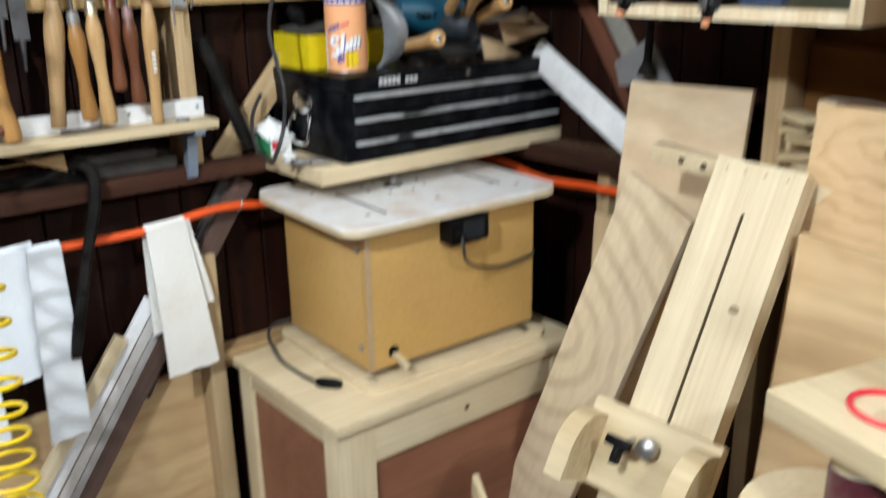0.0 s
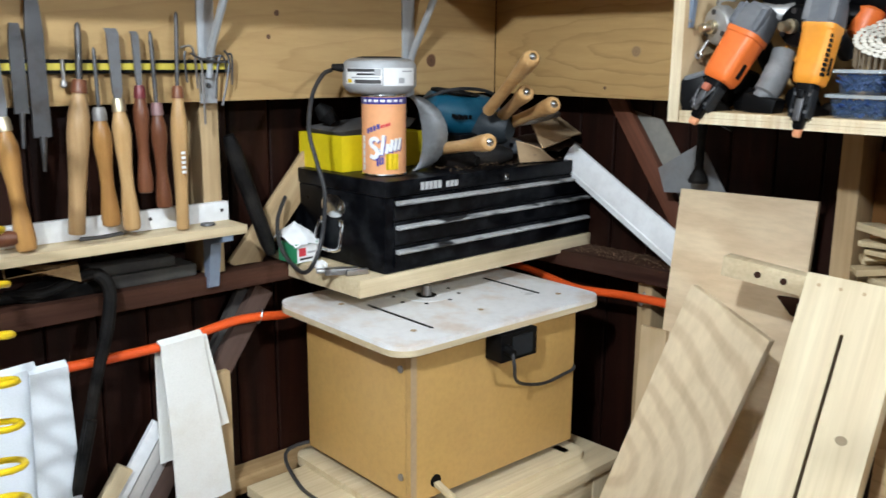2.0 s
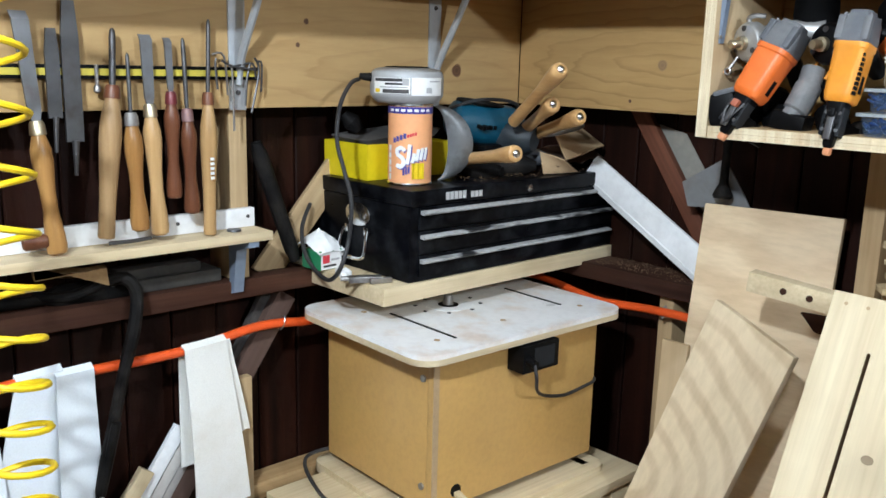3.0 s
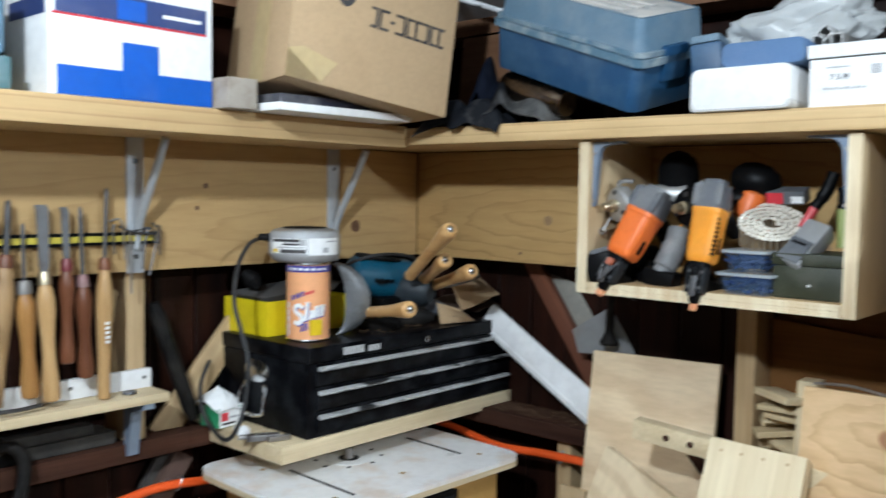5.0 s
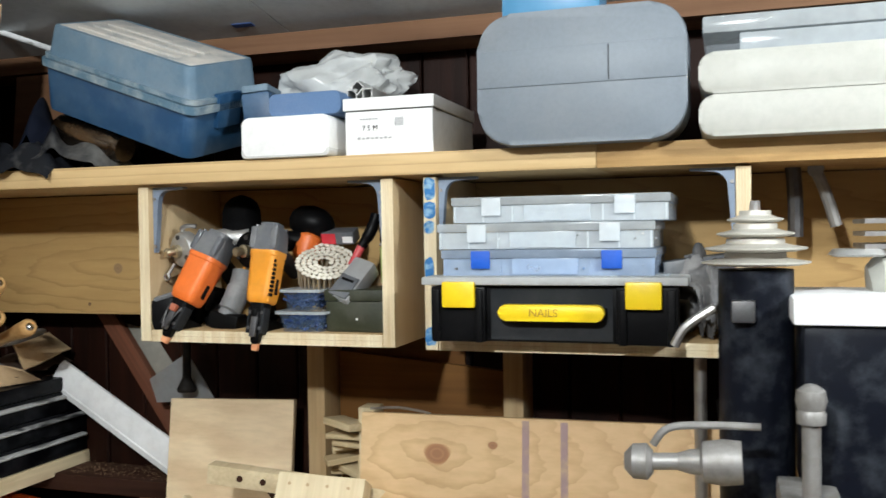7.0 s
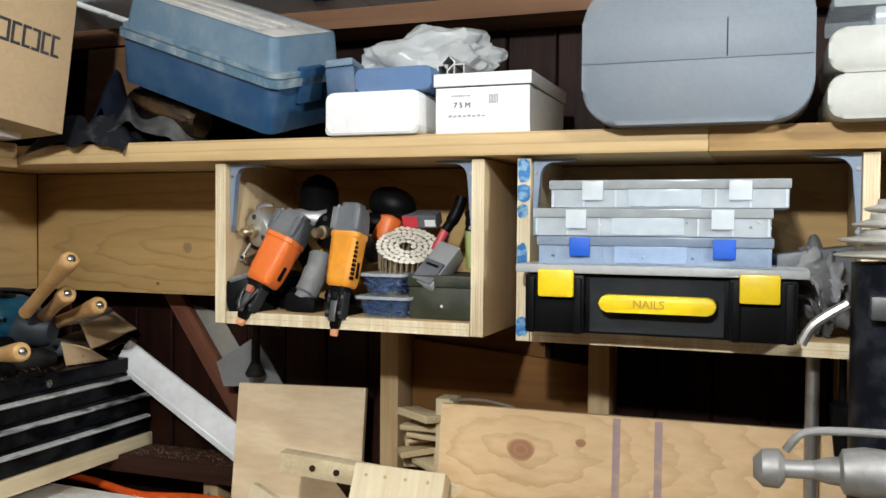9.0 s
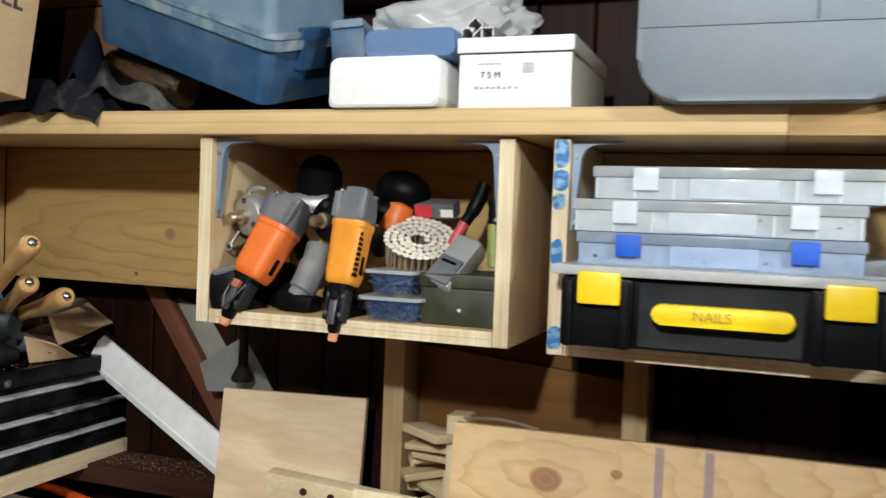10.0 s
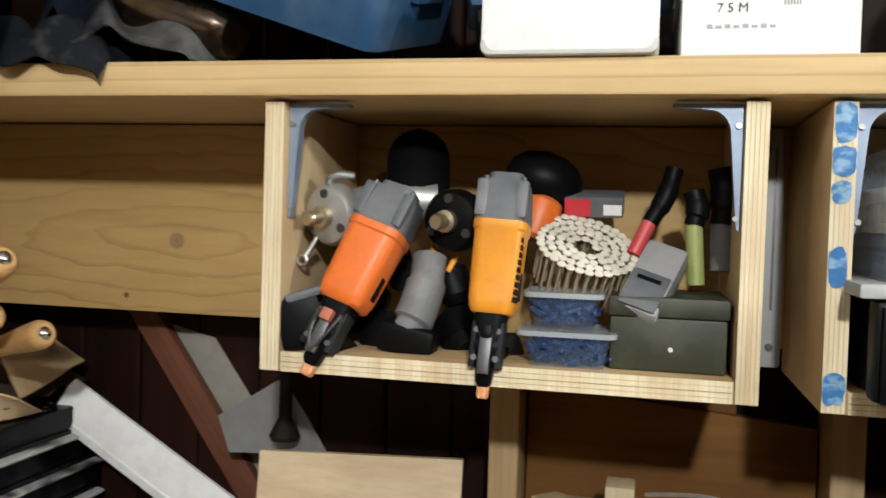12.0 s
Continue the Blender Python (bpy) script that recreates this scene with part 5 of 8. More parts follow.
# yellow coiled air line hanging near the wall
bm = B()
cx, cy = 0.280, -1.285
pts = [(cx, cy, 2.30), (cx, cy, 2.12), (cx + 0.01, cy, 2.06)]
zz = 2.04
for k in range(24 * 16):
    a = 2 * math.pi * k / 16
    zz -= (0.078 - 0.034 * min(1.0, max(0.0, (1.45 - zz) / 0.6))) / 16
    r_ = 0.048 * min(1.0, 0.3 + k / 24)
    pts.append((cx + r_ * math.cos(a), cy + r_ * math.sin(a), zz))
tube(bm, pts, 0.0047, 8, 1)
solo("coiled_air_line", bm, YELLOW, "yellow coiled plastic air line hanging from the ceiling", "air line")

# trim strips and dark planks leaning under the hose


def bar(name, label, category, top, bottom, width, thick, mat, group="", grow=0.0):
    """A strip whose front face runs from top to bottom, facing the room."""
    top, bottom = Vector(top), Vector(bottom)
    bm = block(-width / 2, width / 2, 0, thick, -(top - bottom).length - grow, 0, bev=0.0015)
    return solo(name, bm, mat, label, category, frame_z(top, top - bottom, (0, 1, 0)), group=group)


DUSTY_BROWN = wood("dusty_brown_plank", (0.15, 0.095, 0.075), (0.06, 0.035, 0.028), "z", rough=0.8)
DUSTY_DARK = surface("dusty_black_plank", (0.035, 0.030, 0.027), 0.8, dirt_or_sheen=(0.14, 0.125, 0.11), dirt_or_sheen_amount=0.6, scale=18)
bar("dark_plank", "dark stained plank leaning with bundled strips", "plank", (-0.050, -0.637, 1.142), (-0.045, -1.071, 0.522), 0.046, 0.020, DUSTY_BROWN, grow=0.10)
bar("dusty_plank", "dusty black plank leaning behind the orange hose", "plank", (-0.070, -0.659, 1.145), (-0.065, -0.807, 0.901), 0.050, 0.018, DUSTY_DARK, grow=0.25)
bar("trim_strip", "white painted trim strip leaning in a bundle under the hose", "trim strip", (-0.042, -0.889, 0.916), (-0.035, -1.147, 0.555), 0.028, 0.012, WHITE_PAINT, "trim strips", 0.1)
bar("trim_strip", "grey-white trim strip leaning in a bundle under the hose", "trim strip", (-0.046, -0.855, 0.914), (-0.040, -1.121, 0.535), 0.024, 0.020, surface("grubby_white_trim", (0.55, 0.53, 0.50), 0.5, dirt_or_sheen=(0.3, 0.27, 0.24), dirt_or_sheen_amount=0.5), "trim strips", 0.1)
bar("trim_strip", "grey moulded trim strip leaning beside a dark plank", "trim strip", (-0.048, -0.834, 0.905), (-0.043, -1.096, 0.529), 0.018, 0.014, surface("grey_moulding", (0.36, 0.34, 0.32), 0.5, dirt_or_sheen=(0.2, 0.18, 0.16), dirt_or_sheen_amount=0.5), "trim strips", 0.1)
bar("trim_strip", "pale bare wooden strip leaning in the bundle", "trim strip", (-0.030, -0.966, 0.851), (-0.025, -1.179, 0.565), 0.030, 0.016, PALE_Z, "trim strips", 0.1)
leaning("plywood_sheet", "tan plywood sheet standing low against the studs", "plywood sheet", (-0.095, -1.45, 0.70), (0, 1, 0), 0.70, 0.70, 0.012, (0.02, 0, -1), PLY_X)
solo("low_ledge", block(-0.105, -0.045, -0.735, 0.09, 0.700, 0.738, bev=0.002), PINE_Y, "pine ledge along the wall behind the cabinet", "ledge")

# ---- junk on the lid of the chest ----
LID = 1.389


def polish_can():
    th = thing("polish_can", "peach-coloured shop polish tin with a navy band", "tin can", pose(0.140, -0.468, LID))
    r, h = 0.044, 0.156
    face = surface("peach_printed_tin", (0.88, 0.43, 0.20), 0.4, dirt_or_sheen=(0.80, 0.36, 0.16), dirt_or_sheen_amount=0.25, relief=0.02)
    bm = B()
    turned(bm, (0, 0, 0), (0, 0, h), [(0, r * 0.97), (0.012, r), (0.988, r), (1, r * 0.97)], 40)
    body = part("body", bm, face, th)
    for z0, z1 in ((-0.0005, 0.004), (h - 0.002, h + 0.003)):
        bm = B()
        turned(bm, (0, 0, z0), (0, 0, z1), [(0, r + 0.0005), (0.5, r + 0.0015), (1, r + 0.0005)], 40)
        part("rim", bm, CHROME, th, "bright tin rim")
    bm = B()
    turned(bm, (0, 0, h - 0.016), (0, 0, h - 0.003), [(0, r + 0.0006), (1, r + 0.0006)], 40)
    part("band", bm, surface("navy_tin_band", (0.03, 0.025, 0.25), 0.4), body, "navy printed band")
    view = math.atan2(-1.614 + 0.468, 1.474 - 0.140)

    def wrap(ob):
        for v in ob.data.vertices:
            a = view + v.co.x / r
            rad = r + 0.0007 - v.co.y * 0.2
            v.co = (rad * math.cos(a), rad * math.sin(a), v.co.z)
        return ob

    navy = surface("navy_lettering", (0.03, 0.03, 0.30), 0.45)
    squiggle = [(-0.010, 0.068), (-0.017, 0.074), (-0.026, 0.070), (-0.025, 0.061), (-0.015, 0.054), (-0.012, 0.045), (-0.018, 0.037), (-0.028, 0.040)]
    for dx, dz, dy, mt, lb in ((0.0022, -0.0022, 0.0, navy, "navy shadow stroke"), (0.0, 0.0, -0.0022, WHITE_CARD, "white painted stroke")):
        bm = B()
        tube(bm, [(x + dx, 0, z + dz) for x, z in squiggle], 0.0042, 6, 4)
        for v in bm.verts:
            v.co.y = dy + 0.0002 * (v.co.y > 0)
        wrap(part("printed_stroke", bm, mt, body, lb))
        for x, z0, z1 in ((-0.005, 0.042, 0.081), (0.004, 0.045, 0.064), (0.0125, 0.048, 0.072), (0.021, 0.050, 0.074), (0.030, 0.051, 0.075)):
            bm = B()
            tube(bm, [(x + dx, 0, z0 + dz), (x + dx + 0.003, 0, (z0 + z1) / 2 + dz), (x + dx + 0.0045, 0, z1 + dz)], 0.0036, 6, 3)
            for v in bm.verts:
                v.co.y = dy + 0.0002 * (v.co.y > 0)
            wrap(part("printed_stroke", bm, mt, body, lb))
    bm = B()
    for k in range(3):
        box(bm, -0.014 + k * 0.005, -0.010 + k * 0.005, -0.0001, 0.0002, 0.020 + 0.002 * k, 0.036 + 0.001 * k)
    wrap(part("navy_print", bm, navy, body, "navy slanted bars"))
    bm = B()
    for k in range(4):
        box(bm, -0.036 + k * 0.0075, -0.030 + k * 0.0075, -0.0001, 0.0002, 0.083 + k * 0.003, 0.093 + k * 0.003)
    wrap(part("navy_print", bm, navy, body, "row of navy bars"))
    bm = B()
    for k in range(4):
        box(bm, -0.006 + k * 0.005, -0.002 + k * 0.005, -0.0001, 0.0002, 0.094 + k * 0.0015, 0.100 + k * 0.0015)
    wrap(part("red_print", bm, RED_PRINT, body, "small red print bars"))
    bm = B()
    for k in range(8):
        box(bm, 0.004 + k * 0.0032, 0.0072 + k * 0.0032, -0.0040, -0.0036, 0.013, 0.044)
    bmesh.ops.remove_doubles(bm, verts=bm.verts, dist=0.0002)
    wrap(part("yellow_square", bm, YELLOW, body, "yellow square"))
    bm = B()
    for k in range(5):
        box(bm, -0.050, -0.042, -0.0001, 0.0002, 0.010 + k * 0.014, 0.022 + k * 0.014)
    wrap(part("small_print", bm, WHITE_CARD, body, "column of small pale print bars"))
    bm = B()
    for k in range(7):
        box(bm, -0.045 + k * 0.013, -0.036 + k * 0.013, -0.0009, -0.0006, h - 0.012, h - 0.007)
    wrap(part("band_print", bm, WHITE_CARD, body, "pale print bars on the band"))
    return th


polish_can()


def palm_sander():
    th = thing("palm_sander", "grey round palm sander with worn labels, sitting on the tin", "sander", pose(0.125, -0.466, LID + 0.1595))
    r = 0.073
    grey = surface("pale_grey_housing", (0.42, 0.43, 0.44), 0.45, 0.1, dirt_or_sheen=(0.30, 0.29, 0.28), dirt_or_sheen_amount=0.5, scale=20)
    bm = B()
    turned(bm, (0, 0, 0), (0, 0, 0.062), [(0, r * 0.80), (0.08, r * 0.90), (0.22, r * 0.985), (0.28, r), (0.80, r), (0.90, r * 0.985), (1, r * 0.93)], 48)
    body = part("motor_housing", bm, grey, th)
    bm = B()
    turned(bm, (0, 0, 0.0622), (0, 0, 0.068), [(0, r * 0.90), (0.5, r * 0.87), (1, r * 0.70)], 40)
    part("top_rim", bm, ALUMINIUM, th, "bright metal rim")
    bm = B()
    turned(bm, (0, 0, 0.0682), (0, 0, 0.071), [(0, r * 0.62), (0.7, r * 0.58), (1, r * 0.4)], 30)
    part("sanding_pad", bm, BLACK_RUBBER, th, "dark rubber pad")
    view = math.atan2(-1.594 + 0.466, 1.496 - 0.125)

    def patch(name, a0, a1, z0, z1, mat, out, label=""):
        bm = B()
        n = max(2, int((a1 - a0) / 6))
        angles = [view + radians(a0 + (a1 - a0) * k / n) for k in range(n + 1)]
        rings = [[((r + q) * math.cos(a), (r + q) * math.sin(a), z) for q, z in ((out - 0.0004, z0), (out, z0), (out, z1), (out - 0.0004, z1))] for a in angles]
        ring_sweep(bm, rings)
        return part(name, bm, mat, body, label)

    patch("rating_label", -60, 4, 0.019, 0.049, WHITE_CARD, 0.0007, "white rating label with dark bars")
    patch("label_bar", -57, 2, 0.042, 0.048, INK, 0.0012)
    patch("label_bar", -36, -4, 0.0355, 0.0395, INK, 0.0012)
    patch("label_bar", -46, 0, 0.030, 0.0325, GREY_INK, 0.0012)
    patch("label_bar", -40, 2, 0.020, 0.0275, INK, 0.0012)
    patch("label_bar", -8, 2, 0.035, 0.048, GREY_INK, 0.0016)
    patch("label_dot", -56, -46, 0.021, 0.028, YELLOW, 0.0012, "small yellow dot")
    patch("sticker", 6, 64, 0.016, 0.050, WHITE_CARD, 0.0007, "plain white sticker")
    patch("sticker_mark", 30, 40, 0.021, 0.031, GREY_INK, 0.0012)
    patch("sticker_mark", 36, 58, 0.042, 0.0445, GREY_INK, 0.0012)
    a = view - radians(78)
    bm = B()
    rod(bm, (r * 0.96 * math.cos(a), r * 0.96 * math.sin(a), 0.048), ((r + 0.022) * math.cos(a), (r + 0.022) * math.sin(a), 0.050), 0.009, 0.006, 12)
    part("strain_relief", bm, BLACK_RUBBER, th)
    return th


palm_sander()
bm = B()
tube(bm, [(0.062, -0.538, 1.592), (0.085, -0.576, 1.583), (0.120, -0.626, 1.544), (0.150, -0.655, 1.484), (0.180, -0.661, 1.431), (0.200, -0.659, 1.376), (0.200, -0.665, 1.303), (0.200, -0.684, 1.252), (0.150, -0.674, 1.219), (0.080, -0.658, 1.224), (0.030, -0.648, 1.250), (-0.010, -0.626, 1.293), (-0.040, -0.586, 1.332)], 0.0042, 10)
solo("sander_cord", bm, CABLE, "black power cord looping from the sander to the shelf", "cord")

bm = B()
ol = [(-0.085, -0.06), (0.085, -0.06), (0.085, 0.06), (-0.085, 0.06)]
th = thing("yellow_tin", "yellow metal tin holding dark junk on the chest", "tin box", pose(-0.002, -0.408, LID, 0, 0, 0))
for a in ((-0.075, -0.0735, -0.115, 0.115), (0.0735, 0.075, -0.115, 0.115), (-0.0733, 0.0733, -0.115, -0.1135), (-0.0733, 0.0733, 0.1135, 0.115)):
    part("side", block(*a, 0.0, 0.073), YELLOW_TIN, th)
part("bottom", block(-0.073, 0.073, -0.113, 0.113, 0.0005, 0.003), YELLOW_TIN, th)
bm.free()
bm = B()
ring_sweep(bm, [[(x * s, y * s, z) for x, y in rounded(0.11, 0.24, 0.02, 4)] for s, z in ((0.9, 0.0), (1.0, 0.012), (1.03, 0.016))])
solo("dusty_tray", bm, surface("dusty_grey_tray", (0.12, 0.115, 0.11), 0.6, 0.2, dirt_or_sheen=(0.35, 0.32, 0.28), dirt_or_sheen_amount=0.6), "dusty dark tray lying across the yellow tin", "tray", pose(-0.015, -0.40, LID + 0.074, 4, 3, 6))
bm = B()
turned(bm, (-0.030, -0.507, 1.518), (-0.010, -0.480, 1.484), [(0, 0.010), (0.5, 0.02), (1, 0.012)], 12)
solo("rubber_bulb", bm, BLACK_RUBBER, "dark rubber bulb lying in the tray", "rubber bulb")

# curved sheet-steel guard standing behind the tin
m = frame_z((0.146, -0.405, 1.466), (0.05, -0.04, 1), (0.69, 0.72, 0))
bm = B()
rows = []
for j in range(15):
    a = radians(-84 + 168 * j / 14)
    row = []
    for k in range(7):
        q = k / 6
        wide = 0.026 + (0.077 - 0.026) * q
        row.append(bm.verts.new(m @ Vector((wide * math.cos(a) - 0.004 * math.sin(a), 0.022 * q * q - 0.012 * q, 0.076 * math.sin(a)))))
    rows.append(row)
for a, b in zip(rows, rows[1:]):
    for k in range(6):
        bm.faces.new((a[k], a[k + 1], b[k + 1], b[k]))
bmesh.ops.recalc_face_normals(bm, faces=bm.faces[:])
bmesh.ops.solidify(bm, geom=bm.faces[:], thickness=0.002)
solo("steel_guard", bm, surface("scuffed_zinc_guard", (0.24, 0.25, 0.26), 0.4, 0.7, dirt_or_sheen=(0.10, 0.095, 0.09), dirt_or_sheen_amount=0.7, scale=26), "scuffed curved sheet-steel guard standing behind the tin", "guard")
bm = B()
turned(bm, (0.04, -0.37, 1.500), (0.08, -0.40, 1.515), [(0, 0.03), (0.4, 0.038), (1, 0.026)], 14)
solo("tangled_cord", bm, surface("tangled_dark_net", (0.05, 0.05, 0.05), 0.8, dirt_or_sheen=(0.3, 0.28, 0.22), dirt_or_sheen_amount=0.7, scale=60), "dark tangled cord lying behind the steel dish", "cord")


def teal_tool():
    th = thing("corded_power_tool", "teal and black corded power tool lying on the chest", "power tool", pose(0.10, -0.215, LID + 0.088))
    teal = surface("teal_plastic_housing", (0.006, 0.065, 0.115), 0.35, dirt_or_sheen=(0.03, 0.08, 0.10), dirt_or_sheen_amount=0.4, scale=25)
    bm = B()
    turned(bm, (-0.03, -0.085, 0.03), (0.03, 0.085, 0.01), [(0, 0.026), (0.08, 0.044), (0.45, 0.050), (0.8, 0.046), (0.95, 0.036), (1, 0.02)], 26)
    part("motor_body", bm, teal, th)
    bm = B()
    turned(bm, (0.015, 0.03, 0.0), (0.10, 0.055, -0.01), [(0, 0.035), (0.3, 0.040), (0.85, 0.036), (1, 0.025)], 18)
    gb = part("gear_head", bm, surface("dark_blue_black_rubber", (0.012, 0.018, 0.024), 0.55, dirt_or_sheen=(0.1, 0.12, 0.13), dirt_or_sheen_amount=0.4), th)
    bm = B()
    for k in range(3):
        box(bm, 0.06, 0.0625, -0.012 + k * 0.011, -0.004 + k * 0.011, -0.004, 0.006, pose(0.035, 0.02, 0.0, 0, 0, 14))
    part("maker_bars", bm, WHITE_CARD, gb, "pale maker's mark bars")
    bm = B()
    tube(bm, [(-0.03, -0.09, 0.05), (0.02, -0.06, 0.072), (0.04, 0.0, 0.075), (0.03, 0.07, 0.062), (0.0, 0.10, 0.03)], 0.004, 8)
    part("cord", bm, CABLE, th)
    bm = B()
    box(bm, -0.02, 0.05, -0.05, 0.02, -0.087, -0.02, bev=0.012)
    part("handle_block", bm, BLACK_PLASTIC, th)
    bm = B()
    tube(bm, [(-0.005 + 0.040 * math.cos(k * math.pi / 8), -0.01 + 0.058 * math.sin(k * math.pi / 8), 0.064 - 0.010 * math.sin(k * math.pi / 8)) for k in range(17)], 0.0055, 8, 3)
    part("rubber_ring", bm, BLACK_RUBBER, th, "black rubber ring round the top")
    for k in range(4):
        part("vent", block(0.030, 0.060, -0.055 + k * 0.012, -0.050 + k * 0.012, 0.012, 0.020, pose(-0.012, 0.0, 0.012, 0, 12, 0)), BLACK_PLASTIC, th)
    return th


teal_tool()


def turned_handle(base, end, r, label):
    a, b = Vector(base), Vector(end)
    th = thing("turned_handle", label, "tool handle", pose(*a), group="turned handles on the chest")
    bm = B()
    turned(bm, (0, 0, 0), b - a, [(0, r * 0.75), (0.3, r * 0.7), (0.6, r * 0.72), (0.85, r * 0.95), (0.95, r), (0.985, r * 0.9), (1, r * 0.7)], 20)
    part("handle", bm, HANDLE_PALE, th)
    u = (b - a).normalized()
    bm = B()
    turned(bm, (b - a) - u * 0.001, (b - a) + u * 0.005, [(0, r * 0.50), (0.5, r * 0.42), (0.85, r * 0.25), (1, r * 0.06)], 16)
    part("end_cap", bm, CHROME, th, "bright metal end cap")
    return th


turned_handle((0.205, -0.235, 1.510), (0.394, -0.316, 1.622), 0.0175, "long pale turned tool handle poking out upwards")
turned_handle((0.19, -0.175, 1.495), (0.325, -0.252, 1.553), 0.0175, "short tan turned tool handle lying on the heap")
turned_handle((0.17, -0.13, 1.475), (0.358, -0.205, 1.529), 0.0175, "tan turned tool handle lying on the heap")
turned_handle((0.165, -0.33, 1.432), (0.353, -0.385, 1.463), 0.0175, "pale turned tool handle lying near the lid's edge")
# leather sheath and dark lumps between the handles
bm = B()
rows = []
random.seed(12)
for k in range(7):
    s = k / 6
    rows.append([(0.06 + 0.16 * t_, -0.10 + 0.17 * s, LID + 0.006 + 0.052 * math.sin(math.pi * (0.25 + 0.6 * t_)) * (0.55 + 0.45 * s) + random.uniform(-0.004, 0.004)) for t_ in (0, 0.2, 0.4, 0.6, 0.8, 1.0)])
vs = [[bm.verts.new(p) for p in r] for r in rows]
for a, b in zip(vs, vs[1:]):
    for i in range(5):
        bm.faces.new((a[i], a[i + 1], b[i + 1], b[i]))
bmesh.ops.solidify(bm, geom=bm.faces[:], thickness=0.004)
solo("leather_sheath", bm, surface("worn_brown_leather", (0.13, 0.085, 0.065), 0.6, dirt_or_sheen=(0.26, 0.20, 0.16), dirt_or_sheen_amount=0.6, scale=14), "worn brown leather sheath lying on the chest", "sheath")
th = thing("card_flap", "folded brown card flap lying open on the chest", "card")


def card_panel(corners):
    bm = B()
    bm.faces.new([bm.verts.new(p) for p in corners])
    bmesh.ops.subdivide_edges(bm, edges=bm.edges[:], cuts=4, use_grid_fill=True)
    for v in bm.verts:
        v.co += Vector((0, 0, 0.004 * noise.noise(v.co * 14)))
    bmesh.ops.solidify(bm, geom=bm.faces[:], thickness=0.003)
    return bm


part("flap", card_panel([(0.165, -0.055, 1.476), (0.125, 0.100, 1.476), (0.217, 0.068, 1.444), (0.245, -0.105, 1.424)]), CARD, th)
part("panel", card_panel([(0.240, -0.103, 1.422), (0.195, -0.135, 1.440), (0.205, -0.130, 1.3915), (0.226, -0.035, 1.3915)]), CARD, th)
for k, (a, b, r0) in enumerate((((0.10, -0.30, 1.41), (0.21, -0.27, 1.405), 0.026), ((0.12, -0.22, 1.41), (0.20, -0.15, 1.41), 0.024), ((0.05, -0.12, 1.43), (0.20, -0.10, 1.42), 0.022), ((0.03, -0.28, 1.43), (0.06, -0.15, 1.46), 0.045))):
    bm = B()
    turned(bm, a, b, [(0, r0 * 0.6), (0.2, r0), (0.75, r0 * 0.9), (1, r0 * 0.4)], 12)
    solo("dusty_tool", bm, BLACK_RUBBER if k != 2 else GREY_PLASTIC, "dusty dark hand tool half buried in the heap", "hand tool", group="dusty tools")
bm = B()
tube(bm, [(0.17, -0.16, 1.475), (0.19, -0.08, 1.478), (0.20, 0.0, 1.492), (0.16, 0.03, 1.49)], 0.006, 8)
solo("pliers", bm, surface("dusty_plier_steel", (0.25, 0.24, 0.23), 0.5, 0.6, dirt_or_sheen=(0.3, 0.26, 0.2), dirt_or_sheen_amount=0.6), "dusty steel pliers on top of the heap", "pliers")
# sawdust chips on lid, rail and shelf
random.seed(21)
verts, faces = [], []
for n, (x0, x1, y0, y1, z) in ((700, (0.02, 0.225, -0.35, 0.06, LID)), (420, (0.25, 0.56, 0.0, 0.09, 1.1785))):
    for k in range(n):
        c = Vector((random.uniform(x0, x1), random.uniform(y0, y1), z + random.uniform(0.001, 0.005)))
        s = random.uniform(0.0007, 0.0022)
        a = random.uniform(0, 6.28)
        b0 = len(verts)
        for i in range(4):
            verts.append(tuple(c + Vector((s * math.cos(a + i * 1.571) * (1.0 if i % 2 else 0.5), s * math.sin(a + i * 1.571) * (1.0 if i % 2 else 0.5), random.uniform(-0.001, 0.002)))))
        verts.append(tuple(c + Vector((0, 0, 0.002))))
        faces += [(b0, b0 + 1, b0 + 4), (b0 + 1, b0 + 2, b0 + 4), (b0 + 2, b0 + 3, b0 + 4), (b0 + 3, b0, b0 + 4)]
me = bpy.data.meshes.new("wood_shavings")
me.from_pydata(verts, [], faces)
me.materials.append(surface("brown_wood_shavings", (0.19, 0.12, 0.065), 0.85, dirt_or_sheen=(0.10, 0.06, 0.035), dirt_or_sheen_amount=0.8, scale=40))
tagged(new("wood_shavings", me), "scattered pale wood shavings and sawdust", "shavings", kind="stuff")

# small things on the corner shelf
th = thing("small_carton", "small green and white carton with crumpled tissue", "carton", pose(0.0378, -0.6152, 1.2062, 0, 0, -40))
box_m = pose(0, 0, 0, 0, 0, 45)
GREEN_CARD = surface("green_carton", (0.02, 0.22, 0.085), 0.5, dirt_or_sheen_amount=0.1)
part("body", block(-0.058, 0, 0, 0.058, 0, 0.040, box_m, bev=0.001), GREEN_CARD, th)
part("white_panel", block(0.0003, 0.0009, 0.002, 0.056, 0.001, 0.037, box_m), WHITE_CARD, th, "white printed side")
part("red_mark", block(0.001, 0.0014, 0.006, 0.024, 0.014, 0.031, box_m), RED_PRINT, th)
part("print_bar", block(0.001, 0.0014, 0.008, 0.042, 0.006, 0.010, box_m), INK, th)
part("print_bar", block(0.001, 0.0014, 0.028, 0.050, 0.018, 0.022, box_m), GREY_INK, th)
bm = B()
n = 14
grid = []
